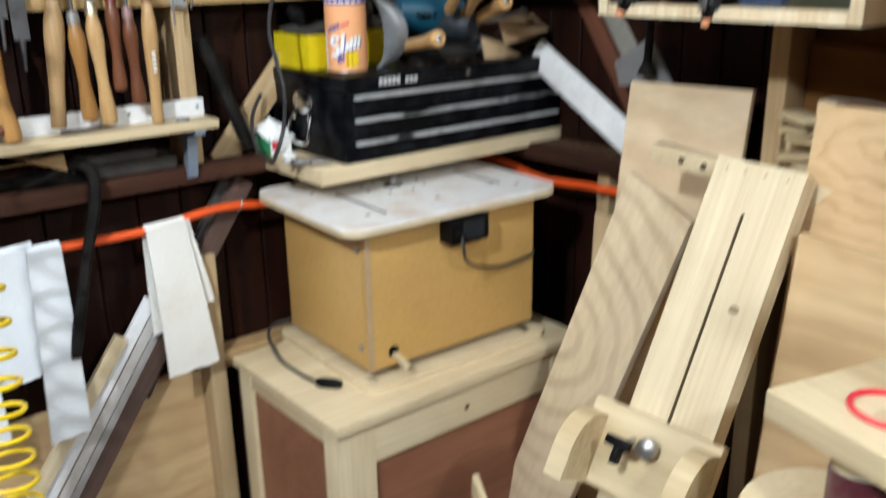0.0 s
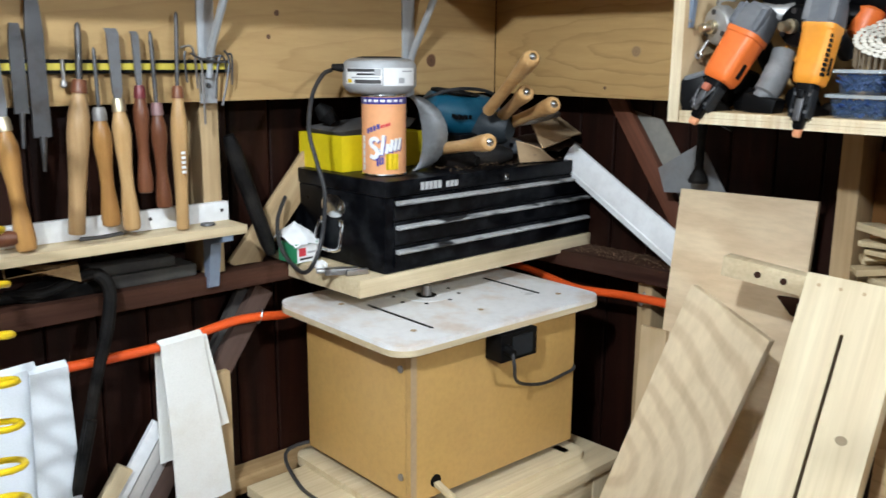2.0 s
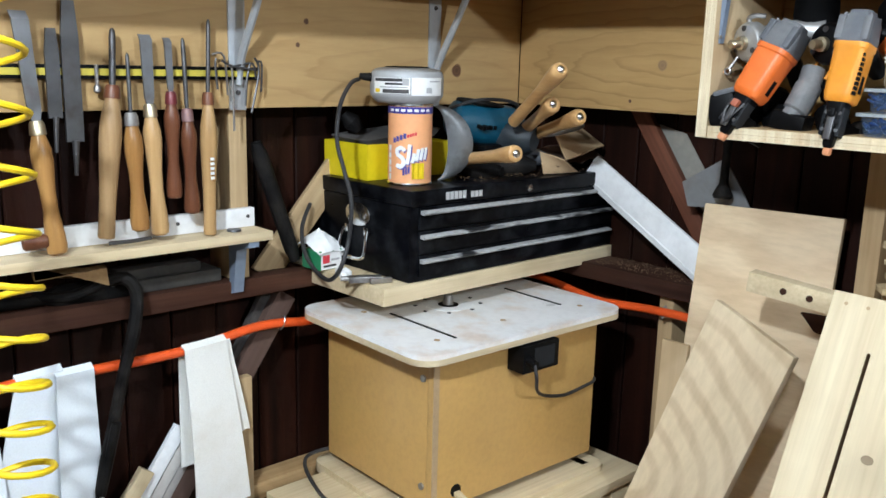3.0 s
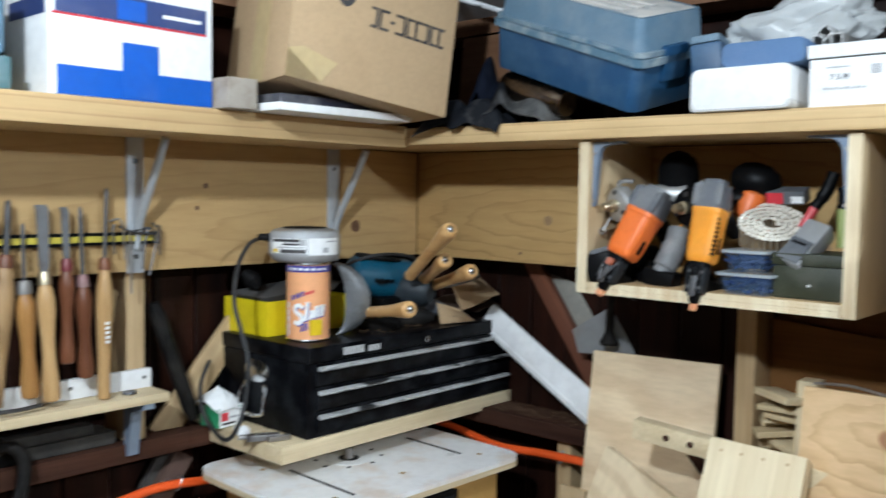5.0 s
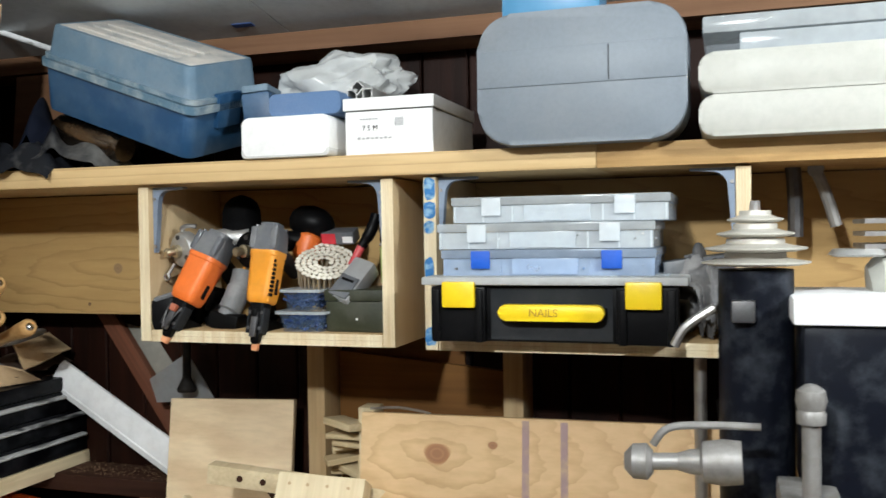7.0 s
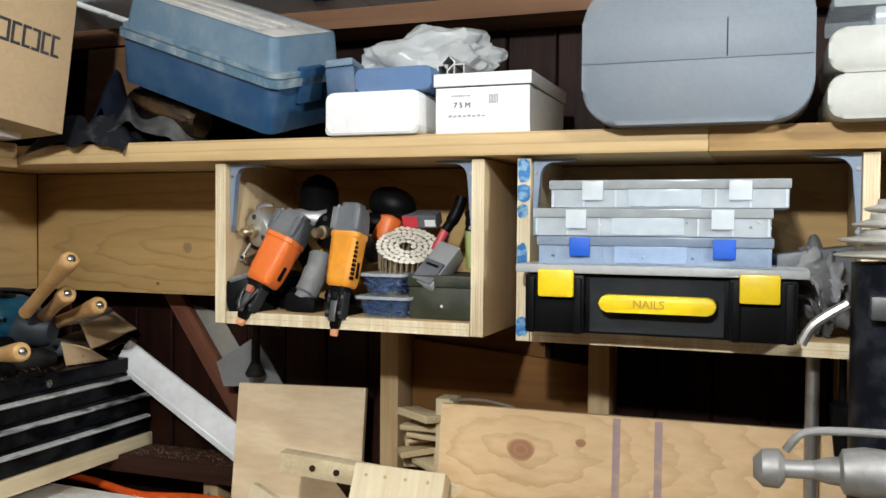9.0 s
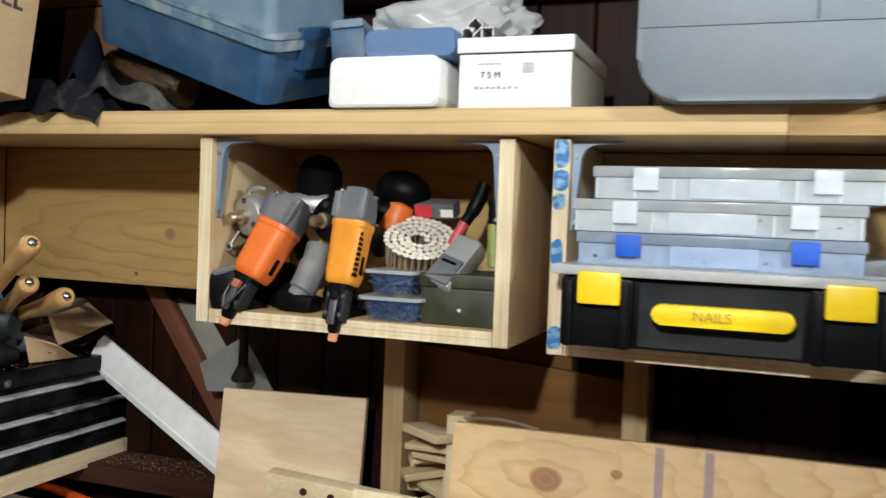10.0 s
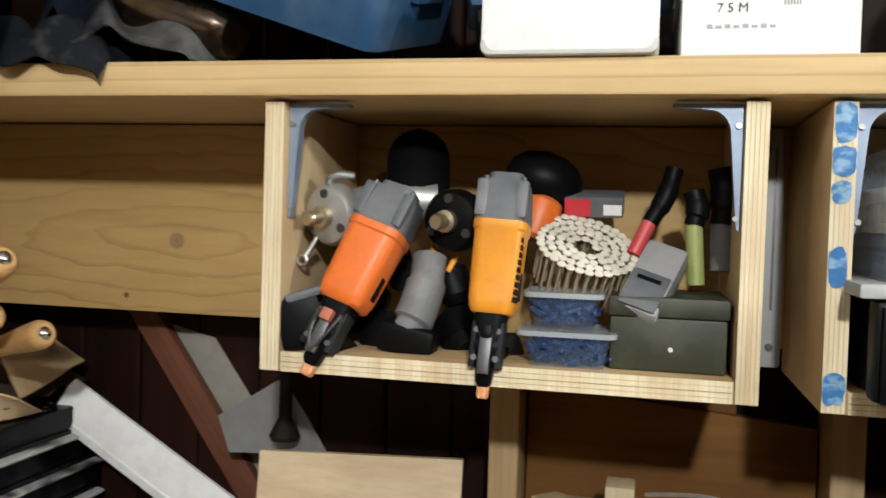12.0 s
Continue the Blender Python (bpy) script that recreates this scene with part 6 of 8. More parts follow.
for j in range(n + 1):
    row = []
    for i in range(n + 1):
        u, v = -0.066 + 0.072 * i / n, -0.006 + 0.072 * j / n
        k = noise.noise(Vector((u * 55, v * 55, 2.0)))
        peak = max(0.0, 1 - math.hypot(u + 0.040, v - 0.030) / 0.048)
        row.append(bm.verts.new(box_m @ Vector((u, v, 0.041 + 0.036 * peak ** 0.8 + 0.010 * abs(k) - 0.006 * (1 - min(1, peak * 3))))))
    grid.append(row)
for a, b in zip(grid, grid[1:]):
    for i in range(n):
        bm.faces.new((a[i], a[i + 1], b[i + 1], b[i]))
bmesh.ops.recalc_face_normals(bm, faces=bm.faces[:])
bmesh.ops.solidify(bm, geom=bm.faces[:], thickness=0.0012)
part("tissue", bm, WHITE_CARD, th, "crumpled white tissue on top")
bm = B()
box(bm, -0.035, 0.03, -0.010, 0.010, 0.0, 0.013, bev=0.003)
box(bm, 0.0, 0.045, -0.022, -0.012, 0.0, 0.011, pose(0, 0, 0, 0, 0, 15), bev=0.002)
rod(bm, (-0.05, 0.006, 0.007), (-0.03, 0.006, 0.007), 0.005, 0.005, 10)
solo("steel_clamp", bm, STEEL, "small worn steel clamp lying on the shelf", "clamp", pose(0.165, -0.595, 1.206, 0, 0, 60))
bm = B()
for k in range(4):
    a = 0.8 * k
    bmesh.ops.create_icosphere(bm, subdivisions=1, radius=0.010, matrix=pose(0.10 + 0.018 * math.cos(a), -0.615 + 0.018 * math.sin(a), 1.214))
solo("crumpled_paper", bm, WHITE_CARD, "crumpled white paper scraps on the shelf", "paper")
# plug and lead behind the router table
bm = B()
tube(bm, [(0.03, -0.52, 0.80), (0.02, -0.64, 0.80), (0.117, -0.678, 0.772), (0.219, -0.685, 0.770), (0.300, -0.678, 0.772)], 0.004, 8)
ld = thing("power_lead", "black power lead with its plug lying on the cabinet", "lead")
part("cord", bm, CABLE, ld)
bm = B()
turned(bm, (0.291, -0.683, 0.774), (0.337, -0.650, 0.776), [(0, 0.007), (0.2, 0.011), (0.8, 0.011), (1, 0.008)], 10)
part("plug", bm, BLACK_PLASTIC, ld)

# ---- goods on the wall shelves ----
ST = SHELF_Z + SHELF_T


def shoe_box():
    th = thing("shoe_box", "white shoe box with its lid on, on the shelf", "box", pose(1.053, -0.246, ST))
    w, d, h = 0.157, 0.235, 0.094
    part("body", block(0.002, w - 0.002, 0.002, d, 0, h - 0.022, bev=0.001), WHITE_CARD, th)
    # Black strip put in as the shade under the lid's rim.
    part("shadow_gap", block(0.003, w - 0.003, 0.003, d - 0.001, h - 0.0218, h - 0.0205), BLACK_PLASTIC, th)
    part("lid", block(-0.001, w + 0.001, -0.001, d + 0.001, h - 0.020, h, bev=0.001), WHITE_CARD, th)
    writing("7 5 M", 0.0120, pose(0.046, 0.0014, 0.044), INK, th, label="printed size 75M")
    bm = B()
    for k in range(6):
        box(bm, 0.028 + k * 0.0055, 0.032 + k * 0.0055, 0.001, 0.0019, 0.058, 0.060)
    part("small_print", bm, GREY_INK, th, "line of small print bars")
    bm = B()
    for k in range(8):
        box(bm, 0.024 + k * 0.0078, 0.029 + k * 0.0078, 0.001, 0.0019, 0.026, 0.0285 if k % 2 else 0.0295)
    part("small_print", bm, GREY_INK, th, "line of script-like print bars")
    bm = B()
    for k in range(6):
        box(bm, 0.090 + k * 0.0026, 0.0915 + k * 0.0026, 0.001, 0.0019, 0.046, 0.060)
    part("barcode", bm, GREY_INK, th, "small barcode bars")
    return th


shoe_box()
bm = B()
slab(bm, rounded(0.164, 0.070, 0.014, 4), 0.17, pose(0.953, -0.268, ST + 0.0352), bev=0.006)
th = thing("white_carton", "rounded glossy white carton on the shelf", "carton")
part("carton_body", bm, WHITE_CARD, th)
# Extra greyer band paints the shade on the carton's rounded lower edge.
bm = B()
slab(bm, rounded(0.165, 0.020, 0.009, 4), 0.169, pose(0.953, -0.2675, ST + 0.0102), bev=0.004)
part("base_tray", bm, surface("white_card_in_painted_shade", (0.62, 0.62, 0.60), 0.6, dirt_or_sheen_amount=0.15), th, "lower edge coloured slightly greyer as shade")
bm = B()
slab(bm, rounded(0.135, 0.040, 0.013, 4), 0.15, pose(0.982, -0.25, ST + 0.0905), bev=0.006)
solo("folded_cloth", bm, BLUE_CLOTH, "folded slate-blue cloth pouch on the white carton", "cloth pouch")
# crumpled polythene bag
bm = B()
bmesh.ops.create_icosphere(bm, subdivisions=5, radius=1.0)
for v in bm.verts:
    q = v.co.copy()
    n1 = noise.noise(q * 1.8) * 0.35 + (0.5 - abs(noise.noise(q * 3.0 + Vector((3, 1, 2))))) * 0.20 + (0.5 - abs(noise.noise(q * 7.0))) * 0.06 - 0.12
    q *= 1 + n1
    v.co = (0.995 + q.x * 0.135, -0.09 + q.y * 0.07, ST + 0.140 + q.z * 0.062)
    if v.co.z < ST + 0.095:
        v.co.z = ST + 0.095
solo("polythene_bag", bm, POLYTHENE, "crumpled clear polythene bag behind the boxes", "plastic bag")
for k, (x, z, r) in enumerate(((1.065, 0.112, 45), (1.055, 0.100, 0), (1.083, 0.1005, 0))):
    bm = B()
    s, t = 0.009, 0.0018
    for a in ((-s, s, -s, -s + t), (-s, s, s - t, s), (-s, -s + t, -s + t, s - t), (s - t, s, -s + t, s - t)):
        box(bm, a[0], a[1], 0.0, 0.13, a[2], a[3])
    solo("square_tube", bm, ALUMINIUM, "short aluminium square tube poking from the bag", "tube", pose(x, -0.215, ST + z + 0.0055, 0, r, 0), group="square tubes")


CASE_DUST = surface("dust_coated_lid_panel", (0.55, 0.52, 0.48), 0.8, dirt_or_sheen=(0.12, 0.17, 0.21), dirt_or_sheen_amount=0.7, scale=12)


def blue_tool_box():
    m = frame_of((0.765, -0.262, 1.8315), (0.343, -0.042, -0.119), (0.30, -0.30, 0.90))
    th = thing("blue_tool_box", "dusty blue plastic power-tool case tipped on the shelf", "tool case", m)
    L, D = 0.374, 0.185
    def shell(z0, z1, s0, s1):
        bm = B()
        out = rounded(L, D, 0.02, 4)
        ring_sweep(bm, [[(x * s - L / 2, y * s + D / 2, z) for x, y in out] for z, s in ((z0, s0), (z0 + 0.006, (s0 * 3 + s1) / 4), (z1 - 0.006, s1), (z1, s1 * 0.985))])
        return bm
    part("lower_shell", shell(0.0, 0.085, 0.96, 0.99), CASE_BLUE, th)
    bm = B()
    ring_sweep(bm, [[(x - L / 2, y + D / 2, z) for x, y in rounded(L + 0.012, D + 0.012, 0.022, 4)] for z in (0.0825, 0.096)])
    part("seam_flange", bm, CASE_WORN, th, "scuffed raised flange at the seam")
    lid = part("upper_shell", shell(0.0965, 0.160, 0.985, 0.92), CASE_BLUE_TOP, th, "dust-covered lid")
    for k in range(3):
        part("lid_rib", block(-L * 0.85, -L * 0.2, 0.035 + k * 0.035, 0.05 + k * 0.035, 0.1595, 0.1635, bev=0.001), CASE_DUST, lid)
    part("dust_panel", block(-L * 0.93, -L * 0.07, 0.02, D - 0.02, 0.1592, 0.1605, bev=0.0005), CASE_DUST, lid, "pale dusty top panel")
    part("latch", block(-0.006, 0.006, 0.06, 0.12, 0.050, 0.112, bev=0.003), CASE_BLUE, th, "moulded end latch")
    bm = B()
    ring_sweep(bm, [[(x - L / 2, y + D / 2, z) for x, y in rounded(L + 0.004, D + 0.004, 0.022, 4)] for z in (0.098, 0.106)])
    part("lid_lip", bm, CASE_WORN, lid, "pale worn lip of the lid")
    return th


blue_tool_box()
th = thing("blue_small_case", "small dark blue plastic case with a pale dusty top", "case", pose(0.872, -0.215, ST + 0.060, 0, -6, 12))
part("body", block(-0.022, 0.03, 0.0, 0.12, 0.0, 0.062, bev=0.006), CASE_BLUE, th)
part("lid", block(-0.02, 0.028, 0.002, 0.118, 0.0622, 0.076, bev=0.005), CASE_BLUE_TOP, th, "pale dusty lid")
part("foot", block(-0.015, 0.02, 0.01, 0.11, -0.060, -0.0005, bev=0.002), BLACK_PLASTIC, th)


def cloth_heap(name, label, centre, size, mat, seed, squash=0.0):
    bm = B()
    bmesh.ops.create_icosphere(bm, subdivisions=5, radius=1.0)
    off = Vector((seed * 1.7, seed * 0.9, seed * 2.3))
    for v in bm.verts:
        q = v.co.copy()
        q *= 1 + 0.32 * noise.noise(q * 1.4 + off) + 0.16 * (1 - 2 * abs(math.sin(4.0 * q.x + 2.5 * q.z + 4.5 * noise.noise(q * 1.3 + off)))) + 0.05 * noise.noise(q * 5 + off)
        v.co = Vector(centre) + Vector((q.x * size[0], q.y * size[1], q.z * size[2]))
        v.co.z = max(v.co.z, squash)
    return solo(name, bm, mat, label, "clothing", group="work clothes")




def slumped_cloth(name, label, x0, x1, y0, y1, height, mat, seed, hang=0.0):
    """A soft cloth slumped on the shelf in smooth rolling folds, its front edge tucked down."""
    nx, ny = 44, 26
    bm = B()
    grid = []
    for j in range(ny + 1):
        v = j / ny
        row = []
        for i in range(nx + 1):
            u = i / nx
            w1 = noise.noise(Vector((u * 2.2 + seed, v * 1.6, seed * 0.7)))
            fold = 0.5 + 0.5 * math.sin(9.0 * u + 5.0 * v + 5.5 * w1 + seed)
            dome = max(0.0, math.sin(math.pi * min(1, max(0, u)))) ** 0.6 * max(0.0, math.sin(math.pi * (0.06 + 0.90 * v))) ** 0.55
            z = ST + 0.002 + height * dome * (0.48 + 0.52 * fold ** 1.5)
            if hang and v < 0.28:
                z -= (hang + height * 0.25) * ((0.28 - v) / 0.28) ** 1.3
            row.append(bm.verts.new((x0 + (x1 - x0) * u + 0.010 * w1, y0 + (y1 - y0) * v + 0.012 * fold * (1 - v), z)))
        grid.append(row)
    for a, b in zip(grid, grid[1:]):
        for i in range(nx):
            bm.faces.new((a[i], a[i + 1], b[i + 1], b[i]))
    bmesh.ops.recalc_face_normals(bm, faces=bm.faces[:])
    bmesh.ops.solidify(bm, geom=bm.faces[:], thickness=0.0025)
    return solo(name, bm, mat, label, "clothing", group="work clothes")


# The pale grey second colour paints soft sheen over the folds of black leather.
GLOVE = surface("glove_leather_with_painted_sheen", (0.010, 0.011, 0.014), 0.5, dirt_or_sheen=(0.34, 0.33, 0.31), dirt_or_sheen_amount=0.85, scale=5, grain=200, relief=0.03, spread=0.14)
slumped_cloth("work_glove", "black and grey work glove with painted sheen, slumped on the shelf", 0.345, 0.565, -0.268, -0.13, 0.095, GLOVE, 2)
slumped_cloth("work_jacket", "dark navy work cloth bunched behind the boxes", 0.30, 0.50, -0.22, -0.02, 0.20, surface("navy_black_cloth", (0.005, 0.007, 0.015), 0.85, dirt_or_sheen=(0.05, 0.055, 0.07), dirt_or_sheen_amount=0.4, grain=300, relief=0.1), 5)
slumped_cloth("leather_glove", "grey-black leather glove with painted sheen, drooping at the shelf edge", 0.25, 0.47, -0.288, -0.190, 0.065, GLOVE, 11, 0.006)
bm = B()
turned(bm, (0.425, -0.185, 1.915), (0.590, -0.205, 1.866), [(0, 0.018), (0.04, 0.029), (0.9, 0.030), (0.93, 0.027), (1, 0.025)], 32)
solo("metal_cylinder", bm, surface("tarnished_bronze", (0.13, 0.10, 0.075), 0.22, 1.0, dirt_or_sheen=(0.03, 0.02, 0.015), dirt_or_sheen_amount=0.7, scale=20), "worn bronze-coloured metal cylinder under the blue case", "cylinder")


def cardboard_box():
    m = frame_of((0.307, -0.660, 1.893), (0.071, 0.342, -0.052), (0.0, 0.15, 1.0))
    th = thing("cardboard_box", "large brown cardboard box with dark lettering, tipped on the shelf", "cardboard box", m)
    w, d, h = 0.352, 0.26, 0.30
    t = 0.004
    part("front", block(0, w, 0, t, 0, h, bev=0.0015), CARD, th)
    part("side", block(0, t, t + 0.0005, d, 0, h, bev=0.0015), CARD, th)
    part("side", block(w - t, w, t + 0.0005, d, 0, h, bev=0.0015), CARD, th)
    part("back", block(t, w - t, d - t, d, 0, h), CARD, th)
    part("bottom", block(t, w - t, t, d - t, 0, t), CARD, th)
    part("top", block(t, w - t, t, d - t, h - t, h), CARD, th)
    tape = surface("glossy_packing_tape", (0.55, 0.42, 0.22), 0.15, dirt_or_sheen_amount=0.1, relief=0.02)
    part("packing_tape", block(-0.0012, -0.0004, 0.09, 0.15, 0.002, h - 0.002), tape, th, "glossy packing tape")
    bm = B()
    vs = [bm.verts.new(p) for p in ((0.0, -0.001, 0.0), (0.07, -0.001, 0.004), (0.10, -0.0016, 0.045), (0.03, -0.001, 0.06), (0.0, -0.001, 0.05))]
    bm.faces.new(vs)
    bmesh.ops.solidify(bm, geom=bm.faces[:], thickness=0.0006)
    part("tape_scrap", bm, tape, th, "torn scrap of tape")
    # plain mark and word on the front
    bm = B()
    tube(bm, [(0.062, -0.0008, 0.212), (0.088, -0.0008, 0.202), (0.090, -0.0008, 0.170), (0.103, -0.0008, 0.158), (0.116, -0.0008, 0.170), (0.118, -0.0008, 0.202), (0.144, -0.0008, 0.212)], 0.0055, 6)
    bmesh.ops.scale(bm, vec=(1, 0.08, 1), verts=bm.verts)
    part("printed_mark", bm, INK, th, "dark printed emblem")
    x = 0.158
    for k, wd in enumerate((0.015, 0.022, 0.009, 0.022, 0.017, 0.015, 0.015, 0.016, 0.015)):
        bm = B()
        if k == 2:
            box(bm, x, x + wd, -0.0012, -0.0003, 0.147, 0.152)
        else:
            s_ = 0.005
            cut = [(0, 0), (wd, 0), (wd, s_), (s_, s_), (s_, 0.034), (wd, 0.034), (wd, 0.039), (0, 0.039)]
            slab(bm, cut if k % 3 else [(wd - a, b) for a, b in cut][::-1], 0.0009, pose(x, -0.0012, 0.130))
        part("printed_stroke", bm, INK, th, "dark printed bracket-shaped stroke")
        x += wd + 0.0028
    return th


cardboard_box()
solo("dark_binder", block(0.02, 0.27, -0.64, -0.34, ST + 0.0195, ST + 0.038, pose(0, 0, 0), bev=0.004), surface("navy_binder", (0.01, 0.012, 0.03), 0.5), "dark navy binder under the cardboard box", "binder")
solo("paper_ream", block(0.03, 0.295, -0.66, -0.33, ST + 0.0045, ST + 0.019, bev=0.002), WHITE_CARD, "ream of white paper under the binder", "paper")
solo("small_white_box", block(0.14, 0.25, -0.735, -0.675, ST + 0.0045, ST + 0.058, bev=0.002), surface("grubby_white_card", (0.36, 0.32, 0.27), 0.7, dirt_or_sheen=(0.18, 0.12, 0.08), dirt_or_sheen_amount=0.8, scale=25), "small grubby white box on the shelf", "box")


def white_blue_box():
    th = thing("filter_box", "white retail carton with blue and navy printed bands", "carton", pose(0.207, -1.025, ST + 0.0045))
    w, d, h = 0.285, 0.16, 0.215
    part("body", block(-d, 0, 0, w, 0, h, bev=0.002), WHITE_CARD, th)
    part("blue_band", block(0.0003, 0.0011, 0.012, w - 0.001, 0.001, 0.046), BLUE_PRINT, th, "blue printed band")
    part("blue_block", block(0.0012, 0.002, 0.118, 0.182, 0.004, 0.092), BLUE_PRINT, th, "blue printed block")
    part("red_line", block(0.0003, 0.0011, 0.005, w - 0.012, 0.1215, 0.1245), RED_PRINT, th, "thin red line")
    part("navy_band", block(0.0003, 0.0011, 0.010, w - 0.012, 0.125, 0.165), NAVY_PRINT, th, "navy printed picture band")
    part("blue_patch", block(0.0012, 0.0019, 0.11, 0.16, 0.128, 0.160), BLUE_PRINT, th)
    part("white_streak", block(0.0012, 0.0019, 0.19, 0.262, 0.140, 0.146), WHITE_CARD, th)
    part("navy_side", block(-d + 0.02, -0.01, -0.0011, -0.0003, 0.122, 0.150), NAVY_PRINT, th)
    bm = B()
    bmesh.ops.create_icosphere(bm, subdivisions=3, radius=1.0)
    for v in bm.verts:
        q = v.co * (1 + 0.35 * noise.noise(v.co * 2.5))
        v.co = (-d / 2 + q.x * 0.07, w / 2 + q.y * 0.11, h + max(0.0, q.z) * 0.03)
    part("plastic_wrap", bm, POLYTHENE, th, "crumpled clear wrap on top")
    return th


white_blue_box()
th = thing("teal_case", "dark teal moulded tool case at the end of the shelf", "tool case", pose(0.10, -1.33, ST + 0.0045))
TEAL = surface("dusty_teal_plastic", (0.09, 0.18, 0.20), 0.5, dirt_or_sheen=(0.38, 0.42, 0.42), dirt_or_sheen_amount=0.7)
part("lower_shell", block(-0.10, 0.10, 0.0, 0.255, 0, 0.05, bev=0.008), TEAL, th)
part("upper_shell", block(-0.095, 0.095, 0.005, 0.25, 0.0505, 0.16, bev=0.014), CASE_BLUE_TOP, th, "greyer dusty lid")


def moulded_case(name, label, x0, x1, y0, depth, z0, h, r, mat, ribs=True, tilt=0):
    th = thing(name, label, "tool case", pose((x0 + x1) / 2, y0, z0, 0, 0, tilt))
    w = x1 - x0
    bm = B()
    slab(bm, rounded(w, h, r, 7), depth * 0.49, pose(0, 0, h / 2), bev=0.008)
    front = part("front_shell", bm, mat, th)
    bm = B()
    slab(bm, rounded(w, h, r, 7), depth * 0.49, pose(0, depth * 0.51, h / 2), bev=0.008)
    part("back_shell", bm, mat, th)
    bm = B()
    slab(bm, rounded(w - 0.008, h - 0.008, r, 7), depth * 0.03, pose(0, depth * 0.485, h / 2))
    part("seam", bm, DARK_GREY, th, "dark seam between the shells")
    if ribs:
        part("face_step", block(-w / 2 + 0.002, w / 2 - 0.002, -0.002, 0.0, h * 0.44, h * 0.72, bev=0.001), mat, front)
        part("face_groove", block(w * 0.14, w * 0.145, -0.0025, -0.0018, h * 0.45, h * 0.71), DARK_GREY, front)
    return th


moulded_case("grey_tool_case", "blue-grey moulded tool case standing on its edge", 1.297, 1.605, -0.295, 0.11, ST, 0.197, 0.052, CASE_GREY)
th = thing("white_tool_case", "off-white moulded case lying flat on the shelf", "tool case", pose(1.80, -0.30, ST - 0.001))
for nm, z0, z1 in (("lower_shell", 0.0, 0.0585), ("upper_shell", 0.0595, 0.118)):
    bm = B()
    slab(bm, rounded(0.36, z1 - z0, 0.020, 6), 0.24, pose(0, 0, (z0 + z1) / 2), bev=0.006)
    part(nm, bm, CASE_WHITE, th)
part("seam", block(-0.172, 0.172, 0.006, 0.234, 0.0562, 0.0598), DARK_GREY, th, "dark seam line")
th = thing("organiser_box", "clear plastic organiser lying on the white case", "organiser", pose(1.80, -0.285, ST + 0.118))
part("tray", block(-0.125, 0.16, 0.0, 0.20, 0.0, 0.026, bev=0.003), CLEAR, th)
part("lid", block(-0.175, 0.165, -0.004, 0.204, 0.0265, 0.052, bev=0.006), CLEAR, th, "clear lid")
th = thing("blue_bin", "small translucent blue bin on top of the grey case", "bin", pose(1.395, -0.27, ST + 0.1975))
part("bin_body", block(-0.065, 0.085, 0.0, 0.085, 0, 0.07, bev=0.006), clear_plastic("translucent_blue_plastic", (0.10, 0.32, 0.55), 0.3, 0.35), th)

bm = B()
rod(bm, (0.160, -0.080, 2.152), (0.406, -0.100, 2.066), 0.006, 0.006, 10)
solo("pale_stick", bm, WHITE_PAINT, "pale round stick lying behind the blue case", "stick")
leaning("brown_board", "dark brown board standing at the back of the shelf", "board", (0.16, -0.015, 2.06), (1, 0, 0), 0.225, 0.28, 0.004, (0, -0.1, -1), PLATE_X)
CEIL = pose(0, 0.16, 2.105, -9, 0, 0)
for x, y, w in ((0.36, -0.16, 0.05), (0.70, -0.17, 0.045), (0.98, -0.26, 0.04), (0.52, -0.42, 0.05)):
    solo("printed_mark", block(x, x + w, y, y + 0.018, -0.0022, -0.0004), surface("faded_blue_print", (0.05, 0.10, 0.28), 0.7), "faded blue printed bar on the ceiling board", "marking", CEIL, group="ceiling marks")

